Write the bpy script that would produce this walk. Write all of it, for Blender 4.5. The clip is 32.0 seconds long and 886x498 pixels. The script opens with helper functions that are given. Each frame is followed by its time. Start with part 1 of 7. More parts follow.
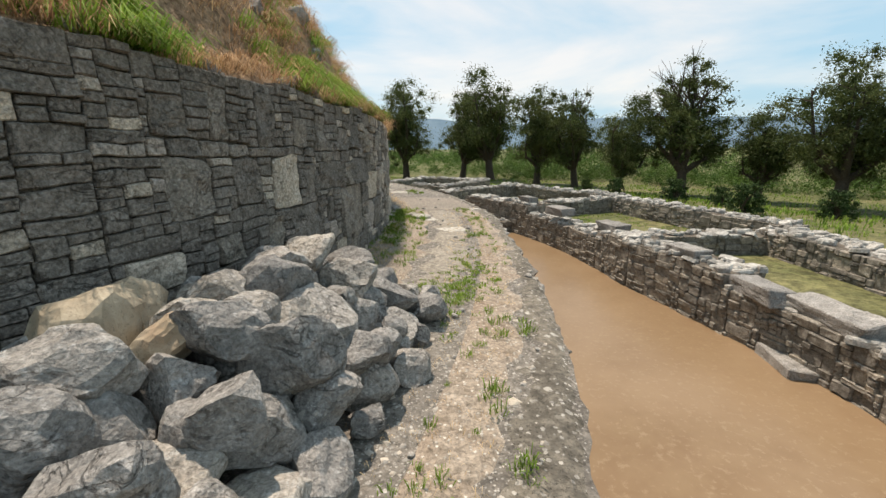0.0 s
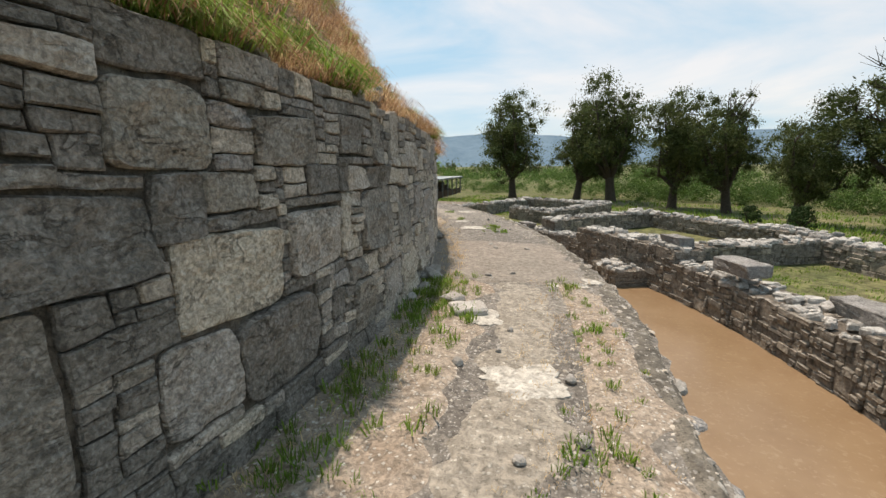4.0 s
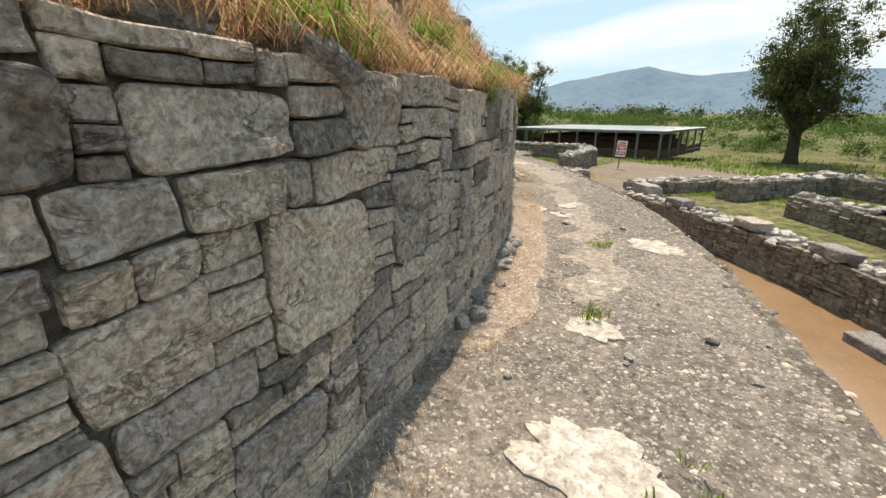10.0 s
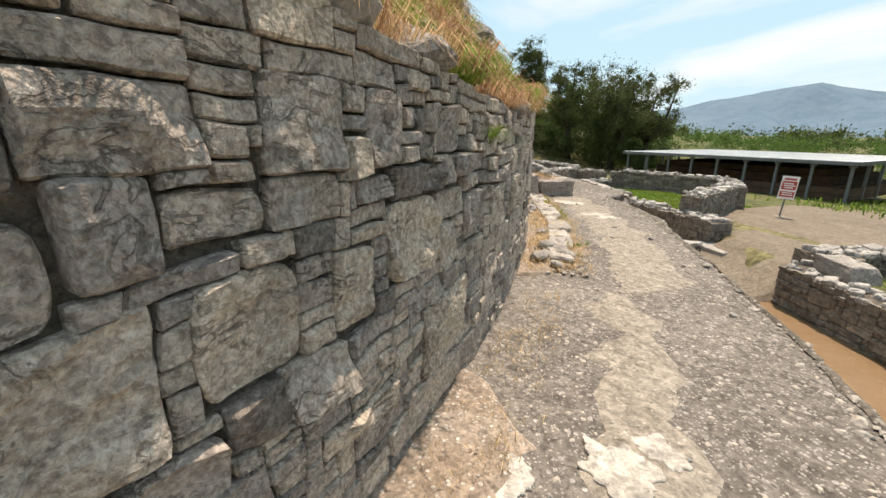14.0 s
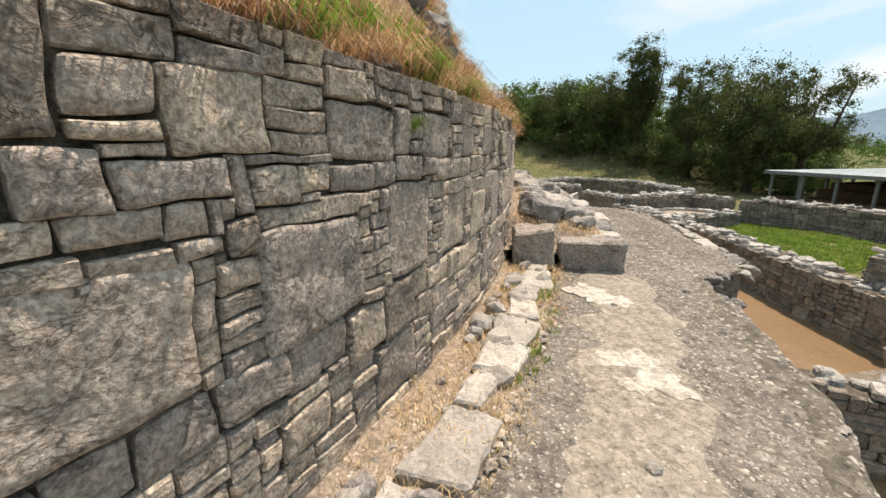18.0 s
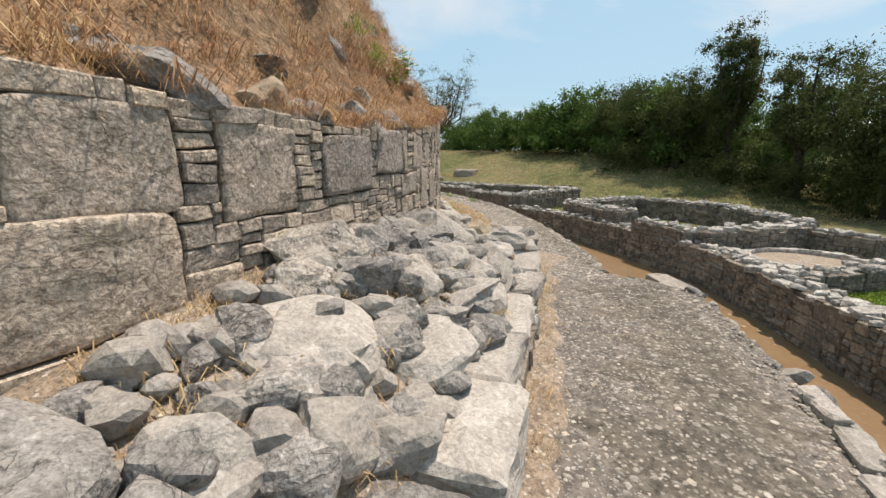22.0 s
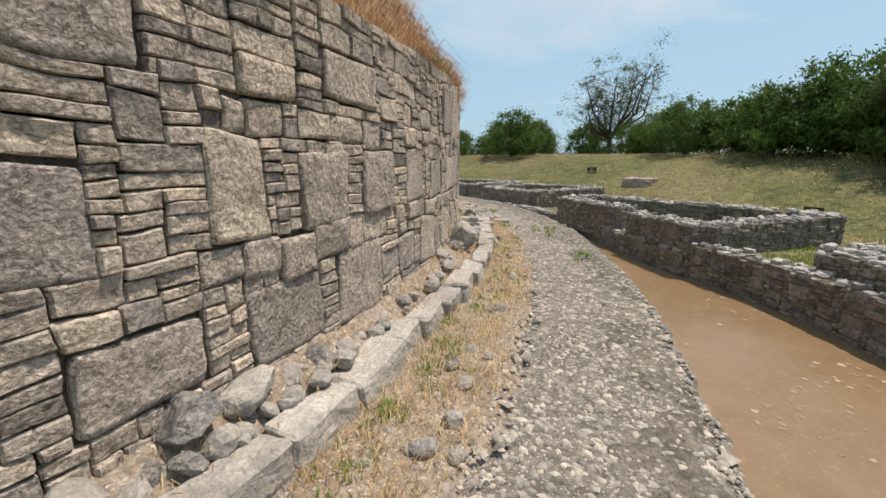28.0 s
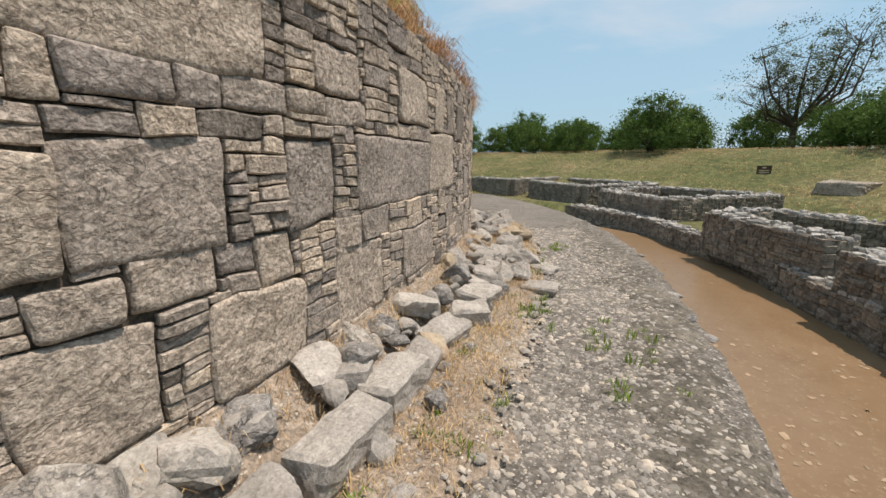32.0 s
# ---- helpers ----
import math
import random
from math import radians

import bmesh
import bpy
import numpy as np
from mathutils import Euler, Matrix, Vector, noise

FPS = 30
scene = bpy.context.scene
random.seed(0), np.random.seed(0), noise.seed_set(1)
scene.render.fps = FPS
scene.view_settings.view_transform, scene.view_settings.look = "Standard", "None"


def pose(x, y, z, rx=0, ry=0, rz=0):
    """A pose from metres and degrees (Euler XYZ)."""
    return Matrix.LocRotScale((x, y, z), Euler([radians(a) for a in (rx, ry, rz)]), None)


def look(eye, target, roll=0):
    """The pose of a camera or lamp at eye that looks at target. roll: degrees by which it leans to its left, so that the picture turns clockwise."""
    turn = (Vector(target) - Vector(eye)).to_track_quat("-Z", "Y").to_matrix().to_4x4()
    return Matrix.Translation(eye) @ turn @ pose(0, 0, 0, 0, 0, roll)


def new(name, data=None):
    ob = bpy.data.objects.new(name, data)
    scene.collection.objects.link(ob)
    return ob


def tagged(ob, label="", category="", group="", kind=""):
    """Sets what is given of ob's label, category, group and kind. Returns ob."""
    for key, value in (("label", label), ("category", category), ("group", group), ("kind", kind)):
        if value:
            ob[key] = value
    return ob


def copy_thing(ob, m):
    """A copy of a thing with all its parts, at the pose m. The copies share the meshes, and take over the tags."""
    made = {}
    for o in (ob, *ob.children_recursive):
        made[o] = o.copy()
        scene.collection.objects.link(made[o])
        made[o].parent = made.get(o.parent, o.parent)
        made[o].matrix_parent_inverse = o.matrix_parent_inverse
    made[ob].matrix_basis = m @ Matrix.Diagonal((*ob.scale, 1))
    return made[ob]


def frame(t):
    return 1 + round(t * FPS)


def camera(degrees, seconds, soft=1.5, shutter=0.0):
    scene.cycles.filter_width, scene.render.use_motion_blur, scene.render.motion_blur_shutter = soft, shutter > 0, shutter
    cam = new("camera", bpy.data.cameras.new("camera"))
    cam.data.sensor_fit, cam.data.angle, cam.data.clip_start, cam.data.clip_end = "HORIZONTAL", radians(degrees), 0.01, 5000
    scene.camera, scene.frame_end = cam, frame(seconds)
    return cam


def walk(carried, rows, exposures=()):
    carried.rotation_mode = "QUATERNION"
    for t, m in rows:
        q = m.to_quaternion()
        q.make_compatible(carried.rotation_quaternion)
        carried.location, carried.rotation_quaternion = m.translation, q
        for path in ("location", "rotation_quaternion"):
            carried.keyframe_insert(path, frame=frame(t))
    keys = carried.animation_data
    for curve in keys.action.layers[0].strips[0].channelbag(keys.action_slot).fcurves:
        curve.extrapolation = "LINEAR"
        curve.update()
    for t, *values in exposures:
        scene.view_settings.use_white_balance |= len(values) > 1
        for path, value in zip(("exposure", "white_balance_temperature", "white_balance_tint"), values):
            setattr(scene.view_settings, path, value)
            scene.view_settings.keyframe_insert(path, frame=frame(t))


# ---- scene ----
cam = camera(94.18, 32.0)
PATH = [
    (0.0, look((20.671, -7.502, 1.515), (20.687, -2.644, 0.331), -0.41)),
    (0.5, look((20.778, -6.904, 1.544), (20.983, -2.032, 0.440), -0.36)),
    (1.0, look((20.783, -6.322, 1.521), (20.994, -1.444, 0.444), -0.24)),
    (1.5, look((20.775, -5.741, 1.521), (20.889, -0.852, 0.480), -0.30)),
    (2.0, look((20.835, -5.071, 1.525), (20.826, -0.167, 0.550), -0.20)),
    (2.5, look((20.900, -4.398, 1.522), (20.717, 0.514, 0.605), -0.52)),
    (3.0, look((20.982, -3.707, 1.475), (20.515, 1.187, 0.564), -0.51)),
    (3.5, look((21.020, -3.027, 1.455), (20.141, 1.808, 0.534), -0.59)),
    (5.5, look((21.035, -0.263, 1.561), (19.106, 4.175, 0.302), 0.07)),
    (6.0, look((20.910, 0.431, 1.548), (18.973, 4.853, 0.246), 0.12)),
    (6.5, look((20.805, 1.123, 1.546), (18.875, 5.540, 0.216), 0.03)),
    (7.0, look((20.647, 1.852, 1.506), (18.608, 6.215, 0.161), -0.09)),
    (7.5, look((20.478, 2.550, 1.505), (18.158, 6.765, 0.146), -0.14)),
    (8.0, look((20.326, 3.309, 1.502), (17.688, 7.327, 0.124), -0.16)),
    (8.5, look((20.165, 4.006, 1.469), (17.288, 7.835, 0.033), -0.08)),
    (9.0, look((20.036, 4.685, 1.483), (16.997, 8.358, -0.024), -0.18)),
    (9.5, look((19.897, 5.340, 1.498), (16.708, 8.864, -0.056), -0.21)),
    (10.0, look((19.702, 5.981, 1.479), (16.369, 9.363, -0.088), -0.12)),
    (10.5, look((19.467, 6.607, 1.456), (16.013, 9.865, -0.113), -0.09)),
    (11.0, look((19.247, 7.212, 1.442), (15.693, 10.373, -0.098), -0.04)),
    (11.5, look((19.028, 7.853, 1.460), (15.356, 10.916, -0.002), -0.03)),
    (12.0, look((18.769, 8.455, 1.484), (14.949, 11.363, 0.088), 0.01)),
    (12.5, look((18.487, 9.081, 1.467), (14.530, 11.816, 0.102), 0.05)),
    (13.0, look((18.142, 9.669, 1.453), (14.089, 12.256, 0.081), 0.13)),
    (13.5, look((17.787, 10.247, 1.452), (13.666, 12.718, 0.071), 0.31)),
    (14.0, look((17.374, 10.767, 1.441), (13.193, 13.150, 0.086), 0.50)),
    (14.5, look((16.999, 11.288, 1.464), (12.772, 13.635, 0.189), 0.62)),
    (15.0, look((16.627, 11.802, 1.483), (12.383, 14.165, 0.298), 0.73)),
    (15.5, look((16.246, 12.288, 1.470), (11.981, 14.639, 0.334), 0.75)),
    (17.5, look((15.040, 14.372, 1.588), (10.407, 15.818, 0.387), 0.34)),
    (18.0, look((14.479, 14.949, 1.523), (9.787, 16.181, 0.313), 0.16)),
    (18.5, look((13.872, 15.443, 1.499), (9.136, 16.514, 0.306), -0.05)),
    (19.0, look((13.293, 15.854, 1.512), (8.531, 16.843, 0.351), -0.14)),
    (19.5, look((12.770, 16.280, 1.509), (7.982, 17.199, 0.400), 0.57)),
    (20.0, look((12.237, 16.762, 1.504), (7.425, 17.655, 0.479), 0.59)),
    (20.5, look((11.733, 17.337, 1.496), (6.907, 18.226, 0.539), 0.62)),
    (21.0, look((11.188, 17.880, 1.475), (6.350, 18.717, 0.534), 0.23)),
    (21.5, look((10.639, 18.434, 1.469), (5.787, 19.127, 0.479), 0.06)),
    (22.0, look((10.023, 18.872, 1.452), (5.159, 19.311, 0.381), 0.17)),
    (22.5, look((9.428, 19.270, 1.451), (4.561, 19.423, 0.315), 0.31)),
    (23.0, look((8.786, 19.611, 1.442), (3.933, 19.476, 0.248), 0.51)),
    (23.5, look((8.127, 19.891, 1.462), (3.293, 19.513, 0.240), 0.37)),
    (24.0, look((7.470, 20.172, 1.464), (2.659, 19.566, 0.243), 0.47)),
    (24.5, look((6.816, 20.409, 1.460), (2.028, 19.583, 0.281), 0.18)),
    (26.5, look((4.581, 20.783, 1.430), (-0.126, 19.415, 0.439), -0.08)),
    (27.0, look((3.776, 20.916, 1.413), (-0.915, 19.499, 0.418), -0.04)),
    (27.5, look((3.035, 21.030, 1.418), (-1.637, 19.557, 0.417), -0.10)),
    (28.0, look((2.332, 21.179, 1.432), (-2.308, 19.613, 0.423), -0.06)),
    (28.5, look((1.643, 21.311, 1.460), (-2.936, 19.567, 0.465), -0.02)),
    (29.0, look((0.944, 21.352, 1.490), (-3.543, 19.389, 0.482), -0.03)),
    (29.5, look((0.192, 21.373, 1.481), (-4.204, 19.240, 0.420), 0.05)),
    (30.0, look((-0.517, 21.291, 1.445), (-4.847, 19.054, 0.328), 0.01)),
    (30.5, look((-1.295, 21.261, 1.441), (-5.564, 18.918, 0.306), 0.16)),
    (31.0, look((-2.055, 21.213, 1.437), (-6.243, 18.727, 0.309), 0.19)),
    (31.5, look((-2.747, 21.167, 1.463), (-6.824, 18.487, 0.368), 0.19)),
    (32.0, look((-3.445, 21.083, 1.479), (-7.386, 18.191, 0.428), 0.02)),
]
walk(cam, PATH, [(0.0, 0.2, 7250, 14), (3.0, 0.12, 7150, 15), (7.0, 0.34, 7500, 16), (13.0, 0.42, 7550, 17), (19.0, 0.38, 7550, 17), (22.0, 0.13, 7200, 16), (28.0, 0.02, 7050, 16), (32.0, -0.02, 7050, 16)])

# ---- light ----
SUN_AZ, SUN_EL = 124.0, 69.0
world = bpy.data.worlds.new("sky")
scene.world = world
world.use_nodes = True
wn, wl = world.node_tree.nodes, world.node_tree.links
bg = wn["Background"]
sky = wn.new("ShaderNodeTexSky")
sky.sky_type = 'NISHITA'
sky.sun_disc = False
sky.sun_elevation = radians(SUN_EL)
sky.sun_rotation = radians(90.0 - SUN_AZ)
sky.air_density, sky.dust_density, sky.ozone_density = 1.0, 1.6, 1.2
w_co = wn.new("ShaderNodeTexCoord")
w_map = wn.new("ShaderNodeMapping")
w_map.inputs["Scale"].default_value = (1.0, 1.0, 3.2)
w_noise = wn.new("ShaderNodeTexNoise")
w_noise.inputs["Scale"].default_value = 1.3
w_noise.inputs["Detail"].default_value = 7.0
w_noise.inputs["Roughness"].default_value = 0.55
w_noise.inputs["Distortion"].default_value = 0.6
w_ramp = wn.new("ShaderNodeValToRGB")
w_ramp.color_ramp.elements[0].position, w_ramp.color_ramp.elements[1].position = 0.47, 0.68
w_ramp.color_ramp.elements[0].color = (5.8, 10.1, 13.2, 1.0)
w_ramp.color_ramp.elements[1].color = (12.8, 13.6, 14.0, 1.0)
w_mix = wn.new("ShaderNodeMix")
w_mix.data_type = 'RGBA'
w_mix.inputs["Factor"].default_value = 0.6
wl.new(w_co.outputs["Generated"], w_map.inputs["Vector"])
wl.new(w_map.outputs["Vector"], w_noise.inputs["Vector"])
wl.new(w_noise.outputs["Fac"], w_ramp.inputs["Fac"])
wl.new(w_ramp.outputs["Color"], w_mix.inputs["B"])
wl.new(sky.outputs["Color"], w_mix.inputs["A"])
wl.new(w_mix.outputs["Result"], bg.inputs["Color"])
bg.inputs["Strength"].default_value = 0.083

sun = new("sun", bpy.data.lights.new("sun", 'SUN'))
sun.data.energy = 4.7
sun.data.angle = radians(0.6)
sun.data.color = (1.0, 0.94, 0.85)
sun.matrix_world = look((math.cos(radians(SUN_AZ)) * math.cos(radians(SUN_EL)) * 60,
                         math.sin(radians(SUN_AZ)) * math.cos(radians(SUN_EL)) * 60,
                         math.sin(radians(SUN_EL)) * 60), (0, 0, 0))

# ---- materials ----
def surface(name, dark, light, grain=6.0, stain=0.7, stain_col=None, stain_amount=0.4, rough=0.9, bump=0.5, bump_scale=30.0,
            vary=0.0, island=0.0, speck=None, speck_amount=0.0, bump_dist=0.02, hue_col=None, hue_amount=0.0, pit=0.0, pit_scale=None,
            crisp=0.0, crisp_scale=24.0, chips=None, thin=0.0, cool_col=None, cracks=0.0):
    """A mineral or plant surface: two scales of colour, a stain, grain relief, and a shift from piece to piece."""
    m = bpy.data.materials.new(name)
    m.use_nodes = True
    n, l = m.node_tree.nodes, m.node_tree.links
    bsdf = n["Principled BSDF"]
    geo = n.new("ShaderNodeNewGeometry")

    def noisy(scale, detail=5.0, distort=0.0, roughness=0.6):
        t = n.new("ShaderNodeTexNoise")
        t.inputs["Scale"].default_value, t.inputs["Detail"].default_value = scale, detail
        t.inputs["Distortion"].default_value, t.inputs["Roughness"].default_value = distort, roughness
        l.new(geo.outputs["Position"], t.inputs["Vector"])
        return t.outputs["Fac"]

    def ramp(fac, lo, hi):
        t = n.new("ShaderNodeMapRange")
        t.inputs["From Min"].default_value, t.inputs["From Max"].default_value = lo, hi
        l.new(fac, t.inputs["Value"])
        return t.outputs["Result"]

    def mix(fac, a, b, amount=1.0, blend='MIX'):
        t = n.new("ShaderNodeMix")
        t.data_type, t.blend_type = 'RGBA', blend
        if amount != 1.0:
            k = n.new("ShaderNodeMath")
            k.operation = 'MULTIPLY'
            k.inputs[1].default_value = amount
            l.new(fac, k.inputs[0])
            fac = k.outputs[0]
        l.new(fac, t.inputs["Factor"])
        for side, v in (("A", a), ("B", b)):
            if isinstance(v, tuple):
                t.inputs[side].default_value = (*v, 1.0)
            else:
                l.new(v, t.inputs[side])
        return t.outputs["Result"]

    fine = noisy(grain, 8.0, 0.3, 0.65)
    col = mix(ramp(fine, 0.3, 0.7), dark, light)
    if hue_col:
        rnd = n.new("ShaderNodeObjectInfo").outputs["Random"] if vary else geo.outputs["Random Per Island"]
        col = mix(ramp(rnd, 0.45, 1.0), col, hue_col, hue_amount)
    if cool_col:
        rnd = n.new("ShaderNodeObjectInfo").outputs["Random"] if vary else geo.outputs["Random Per Island"]
        col = mix(ramp(rnd, 0.42, 0.05), col, cool_col, 0.6)
    if stain_col:
        col = mix(ramp(noisy(stain, 4.0, 0.8), 0.45, 0.68), col, stain_col, stain_amount)
    if speck:
        col = mix(ramp(noisy(grain * 5.0, 3.0, 0.0, 0.7), 0.56, 0.66), col, speck, speck_amount)
    if pit:
        col = mix(ramp(noisy((pit_scale or grain * 13.0) * 0.6, 4.0, 0.2, 0.68), 0.44, 0.35), col, tuple(v * 0.25 for v in dark), pit)
        col = mix(ramp(noisy(grain * 4.0, 8.0, 2.2, 0.75), 0.52, 0.49), col, tuple(v * 0.75 for v in dark), pit * 0.35)
    height = None
    if chips:
        for scale, share, pale in chips:
            vor = n.new("ShaderNodeTexVoronoi")
            vor.inputs["Scale"].default_value = scale
            wob = n.new("ShaderNodeVectorMath")
            wob.operation = 'MULTIPLY_ADD'
            wob.inputs[1].default_value = (0.6 / scale,) * 3
            jig = n.new("ShaderNodeTexNoise")
            jig.inputs["Scale"].default_value = scale * 1.3
            l.new(geo.outputs["Position"], jig.inputs["Vector"])
            l.new(jig.outputs["Color"], wob.inputs[0])
            l.new(geo.outputs["Position"], wob.inputs[2])
            l.new(wob.outputs["Vector"], vor.inputs["Vector"])
            sep = n.new("ShaderNodeSeparateColor")
            l.new(vor.outputs["Color"], sep.inputs["Color"])
            inside = ramp(vor.outputs["Distance"], 0.52, 0.4)
            chosen = ramp(sep.outputs["Red"], 1.0 - share, 1.0 - share + 0.04)
            both = n.new("ShaderNodeMath")
            both.operation = 'MULTIPLY'
            l.new(inside, both.inputs[0])
            l.new(chosen, both.inputs[1])
            tone = mix(sep.outputs["Green"], tuple(v * 0.62 for v in pale), pale)
            col = mix(both.outputs[0], col, tone, 0.9)
            height = both.outputs[0]
    if cracks:
        flat = n.new("ShaderNodeMapping")
        flat.inputs["Scale"].default_value = (1.0, 1.0, 1.9)
        l.new(geo.outputs["Position"], flat.inputs["Vector"])
        lines = None
        for scale, detail, wide, share in ((4.5, 7.0, 0.02, 1.0), (15.0, 5.0, 0.04, 0.35)):
            t = n.new("ShaderNodeTexNoise")
            t.inputs["Scale"].default_value, t.inputs["Detail"].default_value = scale, detail
            t.inputs["Distortion"].default_value, t.inputs["Roughness"].default_value = 0.9, 0.6
            l.new(flat.outputs["Vector"], t.inputs["Vector"])
            off = n.new("ShaderNodeMath")
            off.operation = 'SUBTRACT'
            off.inputs[1].default_value = 0.5
            l.new(t.outputs["Fac"], off.inputs[0])
            gap = n.new("ShaderNodeMath")
            gap.operation = 'ABSOLUTE'
            l.new(off.outputs[0], gap.inputs[0])
            line = ramp(gap.outputs[0], wide, 0.0)
            fade = ramp(noisy(scale * 0.9, 2.0), 0.42, 0.6)
            both = n.new("ShaderNodeMath")
            both.operation = 'MULTIPLY'
            l.new(line, both.inputs[0])
            l.new(fade, both.inputs[1])
            col = mix(both.outputs[0], col, tuple(v * 0.3 for v in dark), cracks * share)
            if lines is None:
                lines = both.outputs[0]
        sunk = n.new("ShaderNodeMath")
        sunk.operation = 'MULTIPLY'
        sunk.inputs[1].default_value = -1.6
        l.new(lines, sunk.inputs[0])
        height = sunk.outputs[0]
    if crisp:
        t = n.new("ShaderNodeMapRange")
        t.inputs["From Min"].default_value, t.inputs["From Max"].default_value = 0.38, 0.62
        t.inputs["To Min"].default_value, t.inputs["To Max"].default_value = 1.0 - crisp, 1.0 + crisp * 0.8
        l.new(noisy(crisp_scale * 0.6, 5.0, 0.6, 0.7), t.inputs["Value"])
        hsv = n.new("ShaderNodeHueSaturation")
        l.new(t.outputs["Result"], hsv.inputs["Value"])
        l.new(col, hsv.inputs["Color"])
        col = hsv.outputs["Color"]
    for amount, source in ((vary, "object"), (island, "island")):
        if amount:
            rnd = n.new("ShaderNodeObjectInfo").outputs["Random"] if source == "object" else geo.outputs["Random Per Island"]
            hsv = n.new("ShaderNodeHueSaturation")
            t = n.new("ShaderNodeMapRange")
            t.inputs["To Min"].default_value, t.inputs["To Max"].default_value = 1.0 - amount, 1.0 + amount
            l.new(rnd, t.inputs["Value"])
            l.new(t.outputs["Result"], hsv.inputs["Value"])
            l.new(col, hsv.inputs["Color"])
            col = hsv.outputs["Color"]
    l.new(col, bsdf.inputs["Base Color"])
    bsdf.inputs["Roughness"].default_value = rough
    bsdf.inputs["Specular IOR Level"].default_value = 0.25
    if thin:
        back = n.new("ShaderNodeBsdfTranslucent")
        l.new(col, back.inputs["Color"])
        blend = n.new("ShaderNodeMixShader")
        blend.inputs["Fac"].default_value = thin
        l.new(bsdf.outputs["BSDF"], blend.inputs[1])
        l.new(back.outputs["BSDF"], blend.inputs[2])
        l.new(blend.outputs["Shader"], n["Material Output"].inputs["Surface"])
    if bump:
        b = n.new("ShaderNodeBump")
        b.inputs["Strength"].default_value, b.inputs["Distance"].default_value = bump, bump_dist
        add = n.new("ShaderNodeMath")
        l.new(noisy(bump_scale * 0.6, 5.0, 0.3, 0.62), add.inputs[0])
        l.new(noisy(bump_scale * 0.2, 3.0, 0.4, 0.55), add.inputs[1])
        if height is not None:
            more = n.new("ShaderNodeMath")
            more.operation = 'MULTIPLY_ADD'
            more.inputs[1].default_value = 0.22
            l.new(height, more.inputs[0])
            l.new(add.outputs[0], more.inputs[2])
            add = more
        l.new(add.outputs[0], b.inputs["Height"])
        l.new(b.outputs["Normal"], bsdf.inputs["Normal"])
    return m


M_BLOCK = surface("grey_limestone_block", (0.365, 0.302, 0.247), (0.61, 0.522, 0.442), 9.0, 1.6, (0.27, 0.24, 0.2), 0.55, 0.92, 1.0, 42.0, cracks=0.22,
                  vary=0.2, speck=(0.5, 0.48, 0.44), speck_amount=0.35, hue_col=(0.48, 0.39, 0.275), hue_amount=0.5, pit=0.4, pit_scale=60.0, crisp=0.4, crisp_scale=75.0, bump_dist=0.026, cool_col=(0.42, 0.375, 0.35))
M_SMALL = surface("buff_small_stone", (0.345, 0.288, 0.234), (0.575, 0.49, 0.412), 10.0, 1.8, (0.27, 0.24, 0.2), 0.5, 0.92, 1.0, 46.0, cracks=0.22,
                  island=0.28, speck=(0.5, 0.48, 0.44), speck_amount=0.3, hue_col=(0.5, 0.4, 0.28), hue_amount=0.45, pit=0.4, pit_scale=60.0, crisp=0.4, crisp_scale=75.0, bump_dist=0.026, cool_col=(0.42, 0.375, 0.35))
# Partly darker stone, partly the shade at the wall's start put into the colour.
M_GREY = surface("dark_weathered_shade_block", (0.185, 0.158, 0.132), (0.345, 0.3, 0.258), 9.0, 1.6, (0.13, 0.118, 0.1), 0.6, 0.92, 1.0, 42.0, cracks=0.3,
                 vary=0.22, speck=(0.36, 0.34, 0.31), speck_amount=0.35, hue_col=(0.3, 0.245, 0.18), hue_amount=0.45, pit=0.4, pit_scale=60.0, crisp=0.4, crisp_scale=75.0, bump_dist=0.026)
M_MUD = surface("mud_mortar", (0.085, 0.07, 0.056), (0.17, 0.142, 0.113), 12.0, 2.0, (0.1, 0.088, 0.07), 0.5, 0.97, 1.0, 40.0, pit=0.7, crisp=0.45)
M_ROCK = surface("grey_rubble_rock", (0.22, 0.205, 0.189), (0.423, 0.398, 0.37), 4.0, 2.2, (0.17, 0.16, 0.15), 0.5, 0.9, 1.0, 50.0,
                 vary=0.22, speck=(0.57, 0.555, 0.53), speck_amount=0.45, hue_col=(0.45, 0.37, 0.26), hue_amount=0.3, pit=0.5, pit_scale=70.0, crisp=0.3, crisp_scale=80.0, bump_dist=0.022, cracks=0.5)
M_TAN = surface("tan_rubble_rock", (0.291, 0.23, 0.159), (0.444, 0.383, 0.29), 5.0, 2.5, (0.28, 0.15, 0.08), 0.45, 0.9, 0.7, 24.0, vary=0.12, pit=0.5)
# Side stones darker than the top rubble: the faces' shade is in the colour.
M_RING = surface("ring_wall_stone_shade", (0.171, 0.149, 0.122), (0.324, 0.29, 0.248), 7.0, 1.2, (0.11, 0.1, 0.085), 0.5, 0.93, 0.9, 26.0,
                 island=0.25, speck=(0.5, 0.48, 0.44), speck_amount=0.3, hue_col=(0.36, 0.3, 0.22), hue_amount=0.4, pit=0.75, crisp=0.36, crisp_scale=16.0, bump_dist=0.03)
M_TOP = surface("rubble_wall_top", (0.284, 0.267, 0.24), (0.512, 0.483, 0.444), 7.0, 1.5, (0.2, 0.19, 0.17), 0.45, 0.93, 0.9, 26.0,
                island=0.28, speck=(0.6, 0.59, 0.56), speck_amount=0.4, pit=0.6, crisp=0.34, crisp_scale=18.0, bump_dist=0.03)
